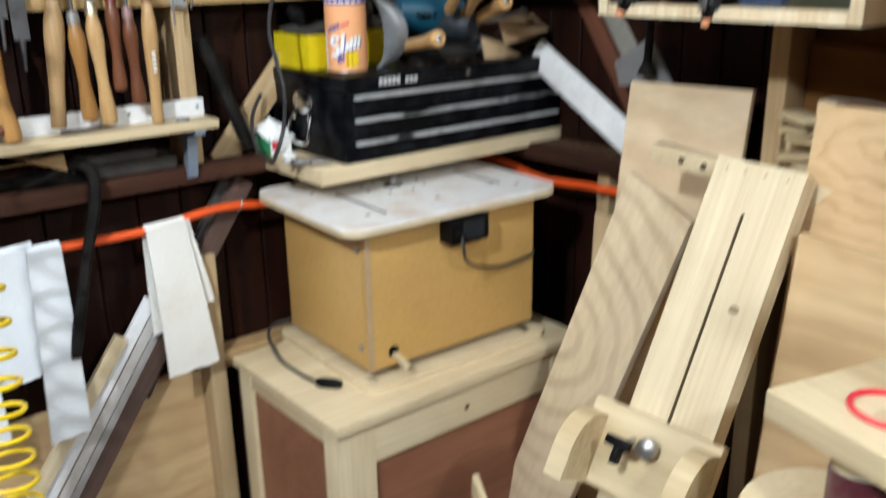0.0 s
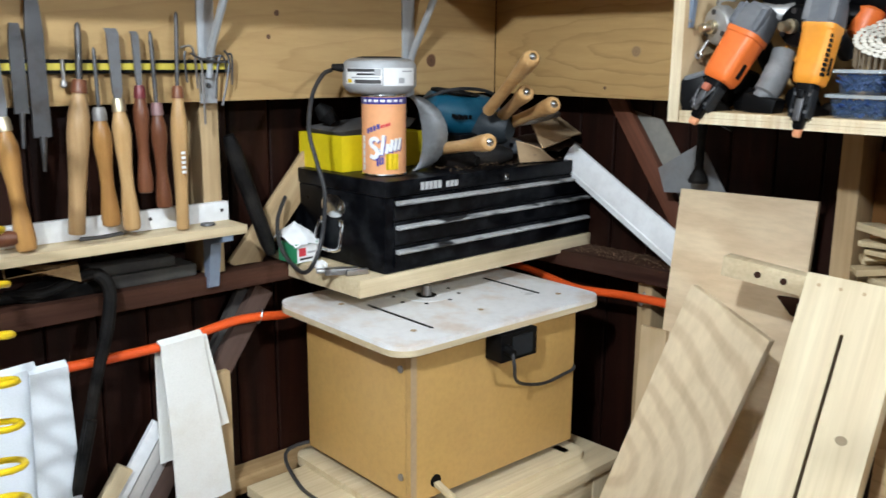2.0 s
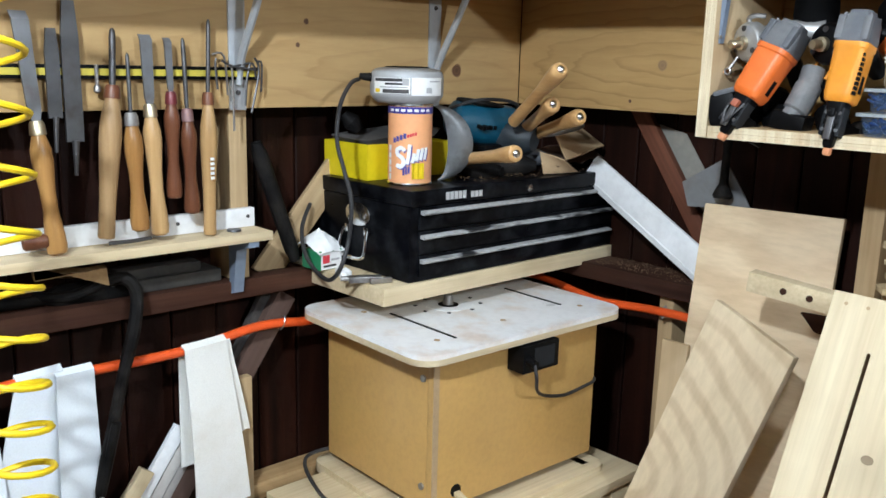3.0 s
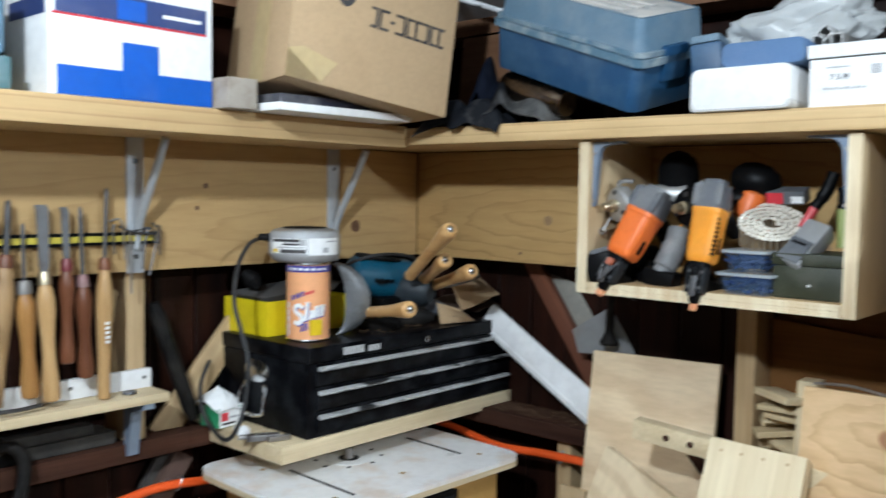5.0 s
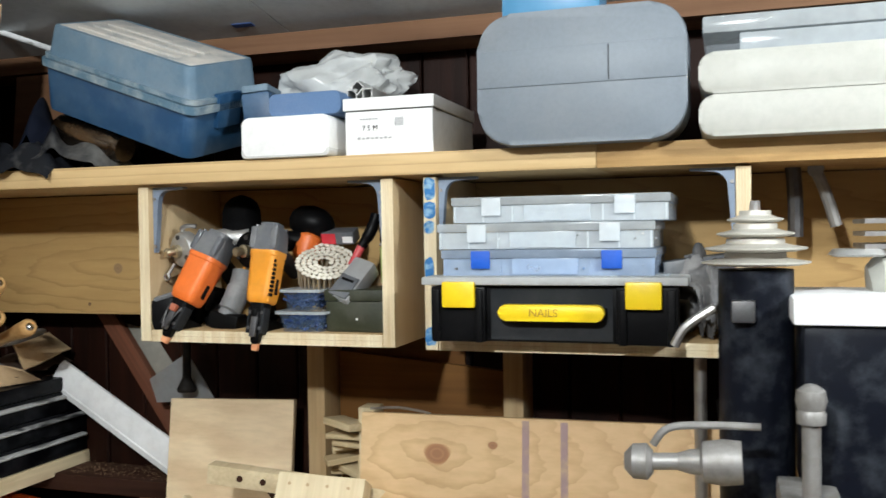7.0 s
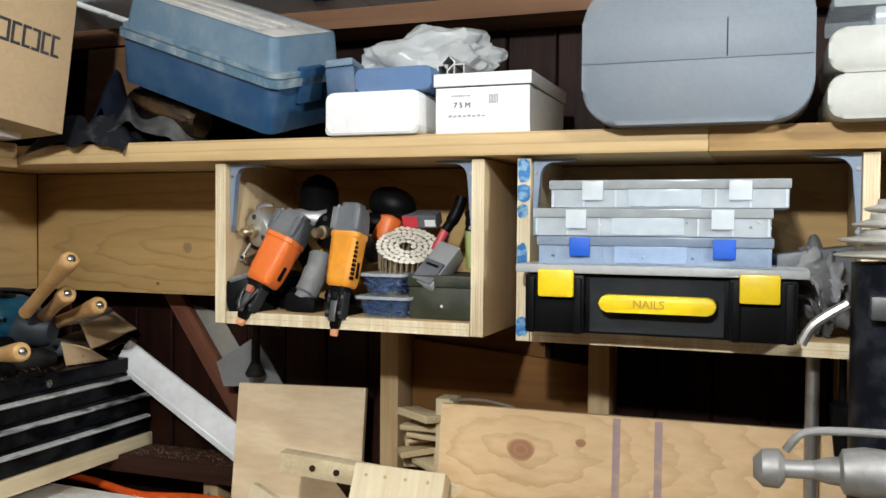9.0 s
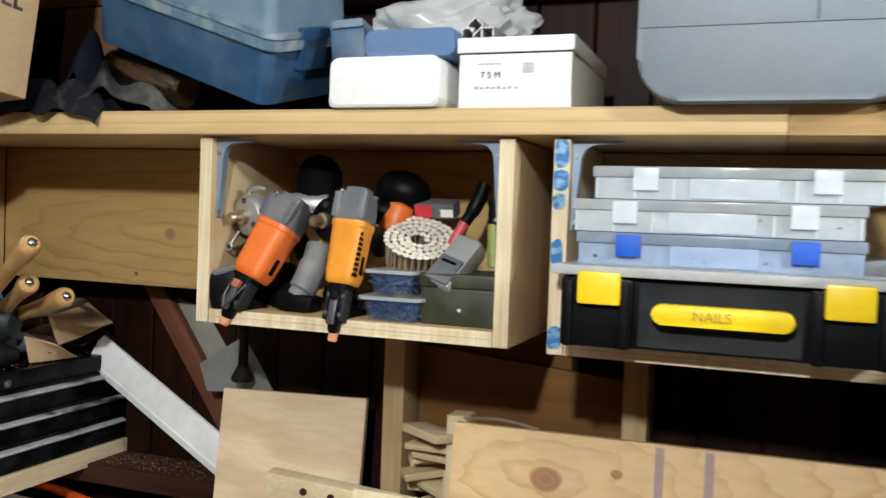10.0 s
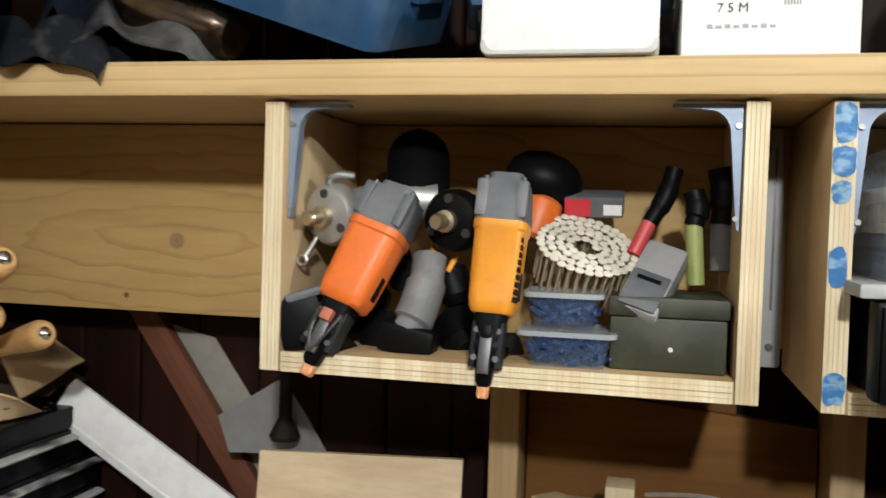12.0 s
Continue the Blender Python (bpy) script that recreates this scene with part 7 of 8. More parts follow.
# ---- organiser cases in the second cabinet ----


def nail_case():
    th = thing("nail_organiser", "black organiser case with yellow latches marked NAILS", "organiser case", pose(1.404, -0.300, 1.5325))
    w, d, h = 0.384, 0.275, 0.087
    part("tub", block(-w / 2 + 0.012, w / 2 - 0.012, 0.012, d, 0.0, h - 0.001, bev=0.006), BLACK_PLASTIC, th)
    lid = part("lid", block(-w / 2 - 0.008, w / 2 + 0.008, -0.002, d + 0.003, h, h + 0.0125, bev=0.003), MILKY_GREY, th, "milky grey lid")
    part("lid_panel", block(-w / 2 + 0.02, w / 2 - 0.02, 0.02, d - 0.02, h + 0.0126, h + 0.0140, bev=0.0005), CLEAR, lid)
    for s in (-1, 1):
        part("corner_pillar", block(s * 0.142 - 0.044, s * 0.142 + 0.044, 0.0, 0.03, 0.0, h - 0.002, bev=0.005), BLACK_PLASTIC, th)
        for u in (-0.034, 0.034):
            part("pillar_rib", block(s * 0.142 + u - 0.006, s * 0.142 + u + 0.006, -0.006, 0.002, 0.0, h - 0.006, bev=0.003), BLACK_PLASTIC, th)
        part("latch", block(s * 0.138 - 0.026, s * 0.138 + 0.026, -0.013, -0.003, h - 0.034, h + 0.006, bev=0.004), YELLOW, th, "yellow latch")
    bm = B()
    slab(bm, rounded(0.158, 0.024, 0.011, 5), 0.018, pose(0.004, -0.016, 0.047), bev=0.004)
    hd = part("handle", bm, YELLOW, th, "yellow carry handle lettered NAILS")
    writing("NAILS", 0.0165, pose(-0.006, -0.0168, 0.047), FADED_INK, hd, label="hand-lettered word NAILS")
    for u in (-0.07, 0.078):
        part("handle_arm", block(u - 0.006, u + 0.006, -0.004, 0.014, 0.040, 0.054, bev=0.002), BLACK_PLASTIC, th)
    part("recess", block(-0.092, 0.092, 0.0105, 0.0118, 0.004, h - 0.006), DARK_GREY, th)
    return th


nail_case()


def clear_organiser(cx, z, w, label, tint, latch, y=-0.281, fill=()):
    th = thing("clear_organiser", label, "organiser case", pose(cx, y, z), group="clear organisers")
    d, h = 0.21, 0.0405
    t = 0.0022
    for q in ((-w / 2, w / 2, 0, t, 0, h - 0.015), (-w / 2, w / 2, d - t, d, 0, h - 0.015), (-w / 2, -w / 2 + t, t, d - t, 0, h - 0.015), (w / 2 - t, w / 2, t, d - t, 0, h - 0.015), (-w / 2 + t, w / 2 - t, t, d - t, 0, t)):
        part("tray_wall", block(*q), tint, th)
    part("lid", block(-w / 2 - 0.003, w / 2 + 0.003, -0.003, d + 0.002, h - 0.0145, h - 0.001, bev=0.002), tint, th, "clear lid")
    n = 7
    for k in range(1, n):
        x = -w / 2 + w * k / n
        part("divider", block(x - 0.0012, x + 0.0012, 0.003, d - 0.003, 0.003, h - 0.016), tint, th)
    for k, col in fill:
        x = -w / 2 + w * (k + 0.5) / n
        bm = B()
        random.seed(k + int(z * 1000))
        for j in range(70):
            c = (x + random.uniform(-0.42, 0.42) * w / n, 0.006 + 0.09 * random.random() ** 2, 0.003 + random.uniform(0.001, 0.016))
            rod(bm, c, (c[0] + random.uniform(-0.008, 0.008), c[1] + random.uniform(-0.008, 0.008), c[2] + 0.003), 0.0018, 0.0018, 6)
        tagged(part("small_hardware", bm, col, th, "loose nails and screws inside"), kind="stuff")
    for s in (-1, 1):
        part("latch", block(s * w * 0.31 - 0.015, s * w * 0.31 + 0.015, -0.0065, -0.0032, h - 0.030, h - 0.003, bev=0.0012), latch, th, "snap latch")
    for k in range(n + 1):
        x = -w / 2 + 0.003 + (w - 0.006) * k / n
        part("front_rib", block(x - 0.0012, x + 0.0012, -0.0012, 0.0, 0.001, h - 0.0155), MILKY if tint is CLEAR else tint, th)
    part("carry_recess", block(-0.05, 0.05, -0.0028, -0.0004, 0.002, 0.026, bev=0.001), tint, th)
    return th


clear_organiser(1.395, 1.6335, 0.322, "clear blue-tinted organiser with blue latches", CLEAR_BLUE, BLUE_LATCH, fill=((2, BLUE_CLOTH), (3, DARK_STEEL), (4, BLUE_CLOTH), (0, STEEL), (5, BLUE_LATCH)))
clear_organiser(1.391, 1.6740, 0.327, "clear plastic organiser of small hardware", CLEAR, MILKY, fill=((2, WHITE_CARD), (3, DARK_STEEL), (4, DARK_STEEL), (6, STEEL)))
clear_organiser(1.414, 1.7145, 0.325, "clear plastic organiser on top of the stack", CLEAR, MILKY, fill=((3, STEEL), (5, WHITE_CARD)))
leaning("grey_tray", "grey plastic tray leaning beside the organisers", "tray", (1.563, -0.200, 1.649), (0.9, 0.1, 0.12), 0.032, 0.105, 0.08, (0.05, 0.0, -1), GREY_PLASTIC)
cloth_heap("tool_pouch", "grey worn tool pouch stuffed beside the organiser", (1.622, -0.17, 1.60), (0.040, 0.07, 0.065), surface("worn_grey_canvas", (0.11, 0.11, 0.115), 0.85, dirt_or_sheen=(0.3, 0.28, 0.26), dirt_or_sheen_amount=0.6, grain=250, relief=0.3), 4, 1.533)

# ---- nail guns and fixings in the first cabinet ----


NO_MAR = surface("faded_orange_rubber", (0.72, 0.30, 0.14), 0.6, dirt_or_sheen=(0.75, 0.5, 0.3), dirt_or_sheen_amount=0.5, scale=30)
RED_TRIP = surface("red_brown_trip_block", (0.42, 0.10, 0.04), 0.5)


def nailer(name, label, top, nose, colour, r, seed, cap=True):
    """A pneumatic nailer: grey cap, coloured cylinder, black nose with a tip, body handle running back."""
    a, b = Vector(top), Vector(nose)
    L = (b - a).length
    z = (a - b).normalized()
    m = frame_z(b, z)
    th = thing(name, label, "nail gun", m, group="nail guns")
    hull = [(x * 1.0, y) for x, y in rounded(2 * r, 1.9 * r, r * 0.48, 5)]
    bm = B()
    ring_sweep(bm, [[(x * s, y * s, zz) for x, y in hull] for zz, s in ((L * 0.365, 0.72), (L * 0.38, 0.84), (L * 0.43, 0.92), (L * 0.73, 1.0), (L * 0.74, 1.06), (L * 0.775, 1.06))])
    part("cylinder_housing", bm, colour, th)
    bm = B()
    ring_sweep(bm, [[(x * s, y * s, zz) for x, y in hull] for zz, s in ((L * 0.776, 1.05), (L * 0.80, 1.08), (L * 0.92, 1.0), (L * 0.965, 0.88))])
    cap_ob = part("end_cap", bm, GREY_PLASTIC, th, "grey end cap")
    bm = B()
    ring_sweep(bm, [[(x * s, y * s, zz) for x, y in hull] for zz, s in ((L * 0.966, 0.72), (L * 1.0, 0.66))])
    part("exhaust_cover", bm, GREY_PLASTIC, cap_ob)
    for sx in (-1, 1):
        part("cap_lug", block(sx * r * 0.78 - 0.006, sx * r * 0.78 + 0.006, -r * 1.04, -r * 0.62, L * 0.785, L * 0.955, bev=0.003), GREY_PLASTIC, cap_ob)
    for sx in (-1, 1):
        for sy in (-1, 1):
            bm = B()
            rod(bm, (sx * r * 0.75, sy * r * 0.7, L * 0.955), (sx * r * 0.75, sy * r * 0.7, L * 0.975), 0.003, 0.003, 8)
            part("cap_screw", bm, DARK_STEEL, cap_ob)
    bm = B()
    ring_sweep(bm, [[(x * s, y * s - 0.002, zz) for x, y in hull] for zz, s in ((L * 0.05, 0.20), (L * 0.07, 0.30), (L * 0.15, 0.36), (L * 0.20, 0.50), (L * 0.27, 0.55), (L * 0.364, 0.62))])
    ns = part("nose", bm, BLACK_PLASTIC, th, "black nose piece")
    part("safety_arm", block(-0.006, 0.006, -r * 0.75, -r * 0.55, L * 0.10, L * 0.30, bev=0.002), DARK_STEEL, ns)
    for sx in (-1, 1):
        part("side_plate", block(sx * r * 0.50 - 0.003, sx * r * 0.50 + 0.003, -r * 0.55, r * 0.30, L * 0.13, L * 0.33, bev=0.0015), DARK_GREY, ns)
        for zz in (0.17, 0.29):
            bm = B()
            rod(bm, (sx * r * 0.42, -r * 0.60, L * zz), (sx * r * 0.42, -r * 0.50, L * zz), 0.0032, 0.0028, 8)
            part("nose_screw", bm, DARK_STEEL, ns)
    if cap:
        bm = B()
        tube(bm, [(-r * 0.42, -r * 0.62, L * 0.31), (-r * 0.30, -r * 0.8, L * 0.20), (0, -r * 0.75, L * 0.11), (r * 0.30, -r * 0.8, L * 0.20), (r * 0.42, -r * 0.62, L * 0.31)], 0.0018, 6, 4)
        part("wire_bail", bm, DARK_STEEL, ns, "thin wire bail on the nose")
    part("trip_block", block(-r * 0.22, r * 0.22, -r * 0.92, -r * 0.55, L * 0.255, L * 0.315, bev=0.003), RED_TRIP if cap else BLACK_PLASTIC, ns)
    part("depth_wheel", block(-r * 0.5, r * 0.5, -r * 0.62, -r * 0.3, L * 0.20, L * 0.25, bev=0.004), BLACK_PLASTIC, ns)
    bm = B()
    ring_sweep(bm, [[(x * s, y * s, zz) for x, y in hull] for zz, s in ((0, 0.17), (L * 0.012, 0.23), (L * 0.055, 0.23))])
    part("rubber_tip", bm, NO_MAR, ns, "pale orange no-mar tip")
    bm = B()
    tube(bm, [(0, r * 0.6, L * 0.80), (0.0, r * 2.0, L * 0.78), (0.0, r * 4.2, L * 0.70)], r * 0.55, 12)
    part("grip", bm, DARK_GREY, th, "dark grip running back")
    part("magazine", block(-r * 0.4, r * 0.4, r * 0.6, r * 3.6, L * 0.12, L * 0.26, bev=0.004), BLACK_PLASTIC, th)
    if not cap:
        bm = B()
        for k in range(9):
            box(bm, r * 0.70, r * 0.985, -r * 0.72, -r * 0.40, L * (0.42 + k * 0.033), L * (0.443 + k * 0.033))
        part("side_lettering", bm, BLACK_PLASTIC, th, "column of black printed bars")
    part("side_mark", block(r * 0.75, r * 0.985, -r * 0.12, r * 0.2, L * 0.44, L * 0.56), BLACK_PLASTIC, th)
    return th


nailer("nail_gun", "orange pneumatic nail gun with a grey cap, leaning", (0.773, -0.175, 1.704), (0.698, -0.252, 1.512), ORANGE, 0.029, 1)
nailer("nail_gun", "amber pneumatic nail gun with a grey cap, upright", (0.892, -0.200, 1.720), (0.881, -0.252, 1.502), AMBER, 0.0255, 0, False)


def air_body(c, toward, label, metal):
    """The round back end of an air tool with its brass nipple."""
    c = Vector(c)
    th = thing("air_tool", label, "air tool", pose(*c), group="air tools")
    t_ = Vector(toward).normalized()
    bm = B()
    turned(bm, -t_ * 0.0, t_ * 0.024, [(0, 0.034), (0.6, 0.034), (0.85, 0.030), (1, 0.020)], 22)
    hd = part("end_housing", bm, metal, th)
    bm = B()
    turned(bm, t_ * 0.0245, t_ * 0.052, [(0, 0.012), (0.3, 0.012), (0.35, 0.0075), (0.75, 0.0065), (0.8, 0.009), (1, 0.007)], 14)
    part("air_nipple", bm, NIPPLE, hd, "brass air nipple")
    for k in range(3):
        a = 0.5 + k * 2.1
        u, v, _ = basis(t_)
        q = (u * math.cos(a) + v * math.sin(a)) * 0.024
        bm = B()
        rod(bm, q + t_ * 0.019, q + t_ * 0.024, 0.005, 0.005, 10)
        part("housing_screw", bm, DARK_STEEL, hd)
    bm = B()
    tube(bm, [-t_ * 0.002, -t_ * 0.04 + Vector((0.03, 0, 0.012)), -t_ * 0.06 + Vector((0.075, 0, 0.01))], [0.022, 0.020, 0.022], 12)
    part("tool_body", bm, metal, th)
    return th


tl = air_body((0.700, -0.170, 1.677), (-0.35, -0.92, -0.12), "cast aluminium air tool lying on its side", ALUMINIUM)
bm = B()
tube(bm, [(0.694, -0.170, 1.698), (0.691, -0.180, 1.714), (0.702, -0.180, 1.720), (0.719, -0.175, 1.719)], 0.0045, 8)
solo("belt_hook", bm, STEEL, "bent steel belt hook on the air tool", "hook")
bm = B()
tube(bm, [(0.685, -0.195, 1.651), (0.678, -0.198, 1.638), (0.674, -0.200, 1.631)], 0.003, 8)
pts = [Vector((0.671, -0.200, 1.626)) + Vector((0.0052 * math.cos(k * math.pi / 6), 0, 0.0052 * math.sin(k * math.pi / 6))) for k in range(13)]
tube(bm, pts, 0.0022, 8, 2)
solo("eyelet_hook", bm, STEEL, "steel rod with an eyelet hanging from the air tool", "hook")
air_body((0.831, -0.155, 1.674), (-0.25, -0.95, -0.05), "black air tool with a brass fitting behind the nail guns", BLACK_PLASTIC)
bm = B()
turned(bm, (0.771, -0.100, 1.702), (0.770, -0.100, 1.778), [(0, 0.036), (0.3, 0.037), (0.6, 0.036), (0.8, 0.030), (0.93, 0.019), (1, 0.004)], 22)
solo("black_cap_tool", bm, surface("matt_black", (0.0015, 0.0015, 0.0018), 0.8, dirt_or_sheen=(0.01, 0.01, 0.01), dirt_or_sheen_amount=0.2), "matt black domed tool at the back of the cabinet", "tool")
th = thing("cordless_tool", "black and orange tool lying at the back of the cabinet", "power tool")
bm = B()
turned(bm, (0.872, -0.095, 1.732), (0.958, -0.085, 1.712), [(0, 0.006), (0.06, 0.018), (0.2, 0.028), (0.45, 0.033), (0.7, 0.030), (0.88, 0.021), (0.97, 0.010), (1, 0.003)], 28)
part("body", bm, BLACK_PLASTIC, th)
bm = B()
turned(bm, (0.905, -0.110, 1.655), (0.918, -0.100, 1.702), [(0, 0.018), (0.1, 0.023), (0.5, 0.025), (0.9, 0.022), (1, 0.016)], 20)
part("orange_panel", bm, ORANGE, th, "orange housing panel")
# magazine of the leaning gun and dark clutter on the cabinet floor
th = thing("nail_magazine", "dusty black nail gun magazine on the cabinet floor", "magazine")
bm = B()
box(bm, -0.028, 0.022, 0.0, 0.10, -0.030, 0.028, frame_of((0.687, -0.235, 1.564), (1, 0.25, 0.25), (-0.25, 0, 1)), bev=0.010)
part("drum", bm, BLACK_PLASTIC, th)
bm = B()
box(bm, -0.026, 0.026, 0.0, 0.09, 0.0, 0.010, frame_of((0.693, -0.232, 1.589), (1, 0.25, 0.32), (-0.3, 0, 1)), bev=0.005)
part("cover", bm, GREY_PLASTIC, th, "grey dusty cover")
th = thing("grip_handle", "grey rubber tool grip standing on the cabinet floor", "tool grip")
bm = B()
tube(bm, [(0.800, -0.150, 1.633), (0.799, -0.165, 1.600), (0.793, -0.180, 1.570), (0.786, -0.190, 1.553)], [0.019, 0.022, 0.022, 0.017], 14)
part("grip", bm, surface("two_tone_grey_grip", (0.20, 0.205, 0.21), 0.55, dirt_or_sheen=(0.45, 0.44, 0.43), dirt_or_sheen_amount=0.8, scale=14), th)
bm = B()
box(bm, -0.034, 0.026, 0.0, 0.04, -0.016, 0.016, frame_of((0.792, -0.205, 1.545), (1, 0, -0.2), (0.2, 0, 1)), bev=0.006)
part("foot", bm, BLACK_PLASTIC, th)
for a, b, c, r0 in (((0.750, -0.130, 1.563), (0.740, -0.160, 1.527), BLACK_PLASTIC, 0.024), ((0.820, -0.120, 1.565), (0.847, -0.150, 1.533), BLACK_PLASTIC, 0.026), ((0.812, -0.120, 1.623), (0.831, -0.130, 1.580), BLACK_PLASTIC, 0.02), ((0.691, -0.120, 1.598), (0.686, -0.140, 1.534), BLACK_PLASTIC, 0.022), ((0.719, -0.100, 1.598), (0.713, -0.120, 1.540), BLACK_RUBBER, 0.025), ((0.882, -0.140, 1.546), (0.895, -0.160, 1.519), BLACK_RUBBER, 0.018)):
    bm = B()
    turned(bm, a, b, [(0, r0 * 0.5), (0.15, r0), (0.8, r0), (1, r0 * 0.6)], 14)
    solo("tool_part", bm, c, "dark nail gun part among the clutter", "tool part", group="tool parts")
for a, b in (((0.806, -0.140, 1.648), (0.798, -0.150, 1.633)), ((0.827, -0.140, 1.635), (0.820, -0.150, 1.617))):
    bm = B()
    rod(bm, a, b, 0.0035, 0.003, 8)
    solo("orange_trigger", bm, AMBER, "small orange trigger among dark tools", "trigger", group="triggers")


def nail_coil():
    c = Vector((0.968, -0.150, 1.650))
    m = pose(*c, 30, 10, 10)
    th = thing("nail_coil", "coil of collated roofing nails with pale heads", "nail coil", m)
    heads, shanks = B(), B()
    head_mesh = None
    k = 0
    rr, a = 0.012, 0.0
    NAIL = surface("galvanised_nail_head", (0.82, 0.77, 0.66), 0.55, 0.0, dirt_or_sheen=(0.4, 0.34, 0.25), dirt_or_sheen_amount=0.4)
    SHANK = surface("dull_nail_shank", (0.40, 0.31, 0.20), 0.5, 0.1, dirt_or_sheen_amount=0.3)
    while k < 96:
        x, y = rr * math.cos(a), rr * math.sin(a)
        if head_mesh is None:
            bm = B()
            turned(bm, (0, 0, 0), (0, 0, 0.0022), [(0, 0.0048), (0.5, 0.0052), (1, 0.0042)], 10)
            o = part("nail_head", bm, NAIL, th)
            head_mesh = o.data
        else:
            o = new("nail_head", head_mesh)
            o.parent = th
        o.location = (x, y, 0.002 * noise.noise(Vector((x * 60, y * 60, 0))))
        rod(shanks, (x, y, 0.0), (x * 0.97, y * 0.97, -0.042), 0.0015, 0.0013, 6, False)
        a += 0.0098 / rr
        rr += 0.0098 / rr * 0.0103 / (2 * math.pi)
        k += 1
    tagged(part("shank_ring", shanks, SHANK, th, "thin nail shanks under the heads"), kind="stuff")
    return th


nail_coil()


def tub(px_y, z, w, label):
    th = thing("plastic_tub", label, "plastic tub", pose(px_y[0], px_y[1], z), group="plastic tubs")
    bm = B()
    out = rounded(w, 0.075, 0.010, 3)
    ring_sweep(bm, [[(x * s, y * s, zz) for x, y in out] for zz, s in ((0, 0.86), (0.030, 0.98))])
    part("tub_body", bm, TUB_CLEAR, th)
    bm = B()
    slab(bm, rounded(w + 0.012, 0.088, 0.012, 3), 0.005, pose(0, 0, 0.0356, -90, 0, 0))
    part("tub_lid", bm, CLEAR, th, "milky snap lid")
    bm = B()
    random.seed(int(w * 1000))
    for k in range(170):
        c = (random.uniform(-0.41, 0.41) * w, random.uniform(-0.031, 0.029), random.uniform(0.003, 0.024))
        rod(bm, c, (c[0] + random.uniform(-0.012, 0.012), c[1] + random.uniform(-0.012, 0.012), c[2] + 0.004), 0.0025, 0.002, 6)
    tagged(part("blue_fixings", bm, surface("blue_plastic_fixings", (0.008, 0.032, 0.13), 0.5, dirt_or_sheen_amount=0.1), th, "blue plastic fixings inside"), kind="stuff")
    return th


p = Vector((0.958, -0.195, 1.520))
tub(p, 1.5335, 0.086, "small clear tub of blue fixings on the cabinet floor")
tub(Vector((0.953, -0.185, 1.562)), 1.5705, 0.068, "smaller clear tub of blue fixings stacked on another")
th = thing("ammo_box", "olive green steel ammunition box with worn paint", "ammo box", pose((1.057, -0.215, 1.528)[0], -0.215, 1.5335))
part("body", block(-0.058, 0.052, 0.0, 0.12, 0, 0.052, bev=0.003), OLIVE, th)
part("lid", block(-0.060, 0.054, -0.002, 0.122, 0.0525, 0.072, bev=0.003), OLIVE, th)
bm = B()
rod(bm, (0.0, -0.0012, 0.022), (0.0, 0.0005, 0.022), 0.0025, 0.0025, 8)
part("paint_chip", bm, WHITE_CARD, th)


def bar_clamp(a, b, jaw, label, jaw_mat, handle_mat, k=1.0):
    th = thing("hand_tool", label, "hand tool", None, group="hand tools in the cabinet")
    bm = B()
    tube(bm, [a, Vector(a).lerp(Vector(b), 0.5) + Vector((0.004, 0, 0)), b], [0.010 * k, 0.011 * k, 0.009 * k], 12)
    part("handle", bm, handle_mat, th)
    bm = B()
    tube(bm, [b, jaw], [0.008 * k, 0.008 * k], 12)
    part("jaw", bm, jaw_mat, th)
    return th


RED_GRIP = surface("red_dipped_grip", (0.60, 0.06, 0.07), 0.4, dirt_or_sheen_amount=0.2)
bar_clamp((1.057, -0.120, 1.735), (1.033, -0.135, 1.677), (1.018, -0.145, 1.644), "dark handled tool with a red dipped collar", RED_GRIP, BLACK_PLASTIC)
bar_clamp((1.077, -0.130, 1.711), (1.078, -0.135, 1.676), (1.082, -0.140, 1.614), "spring clamp with a green body and black handle", surface("lime_green_plastic", (0.33, 0.38, 0.12), 0.45), BLACK_PLASTIC, 1.15)
bar_clamp((1.106, -0.120, 1.736), (1.108, -0.125, 1.677), (1.108, -0.130, 1.629), "black handled tool with a grey dusty head", GREY_PLASTIC, BLACK_PLASTIC, 1.6)
th = thing("staple_gun", "light grey staple gun lying on the ammunition box", "stapler", frame_of((1.034, -0.200, 1.618), (0.9, -0.2, -0.28), (-0.16, 0.62, 0.75)))
part("body", block(-0.022, 0.022, 0.0, 0.035, -0.035, 0.055, bev=0.007), surface("light_grey_stapler", (0.36, 0.37, 0.38), 0.45, 0.2, dirt_or_sheen_amount=0.3), th)
part("front_plate", block(-0.019, 0.019, -0.003, 0.0, -0.033, 0.012, bev=0.002), GREY_PLASTIC, th)
part("slot", block(-0.012, 0.012, -0.0045, -0.0032, 0.0, 0.004), BLACK_PLASTIC, th)
th = thing("drill_bit_pack", "small red and grey drill bit packet", "packet", pose(0.975, -0.105, 1.692, 20, 0, 0))
part("card", block(-0.035, 0.03, 0, 0.03, -0.012, 0.012, bev=0.003), GREY_PLASTIC, th)
part("red_panel", block(-0.034, -0.006, -0.0012, -0.0003, -0.010, 0.010), RED_PRINT, th)
part("white_panel", block(0.008, 0.028, -0.0012, -0.0003, -0.008, 0.004), WHITE_CARD, th)

# ---- drill press at the end of the wall ----


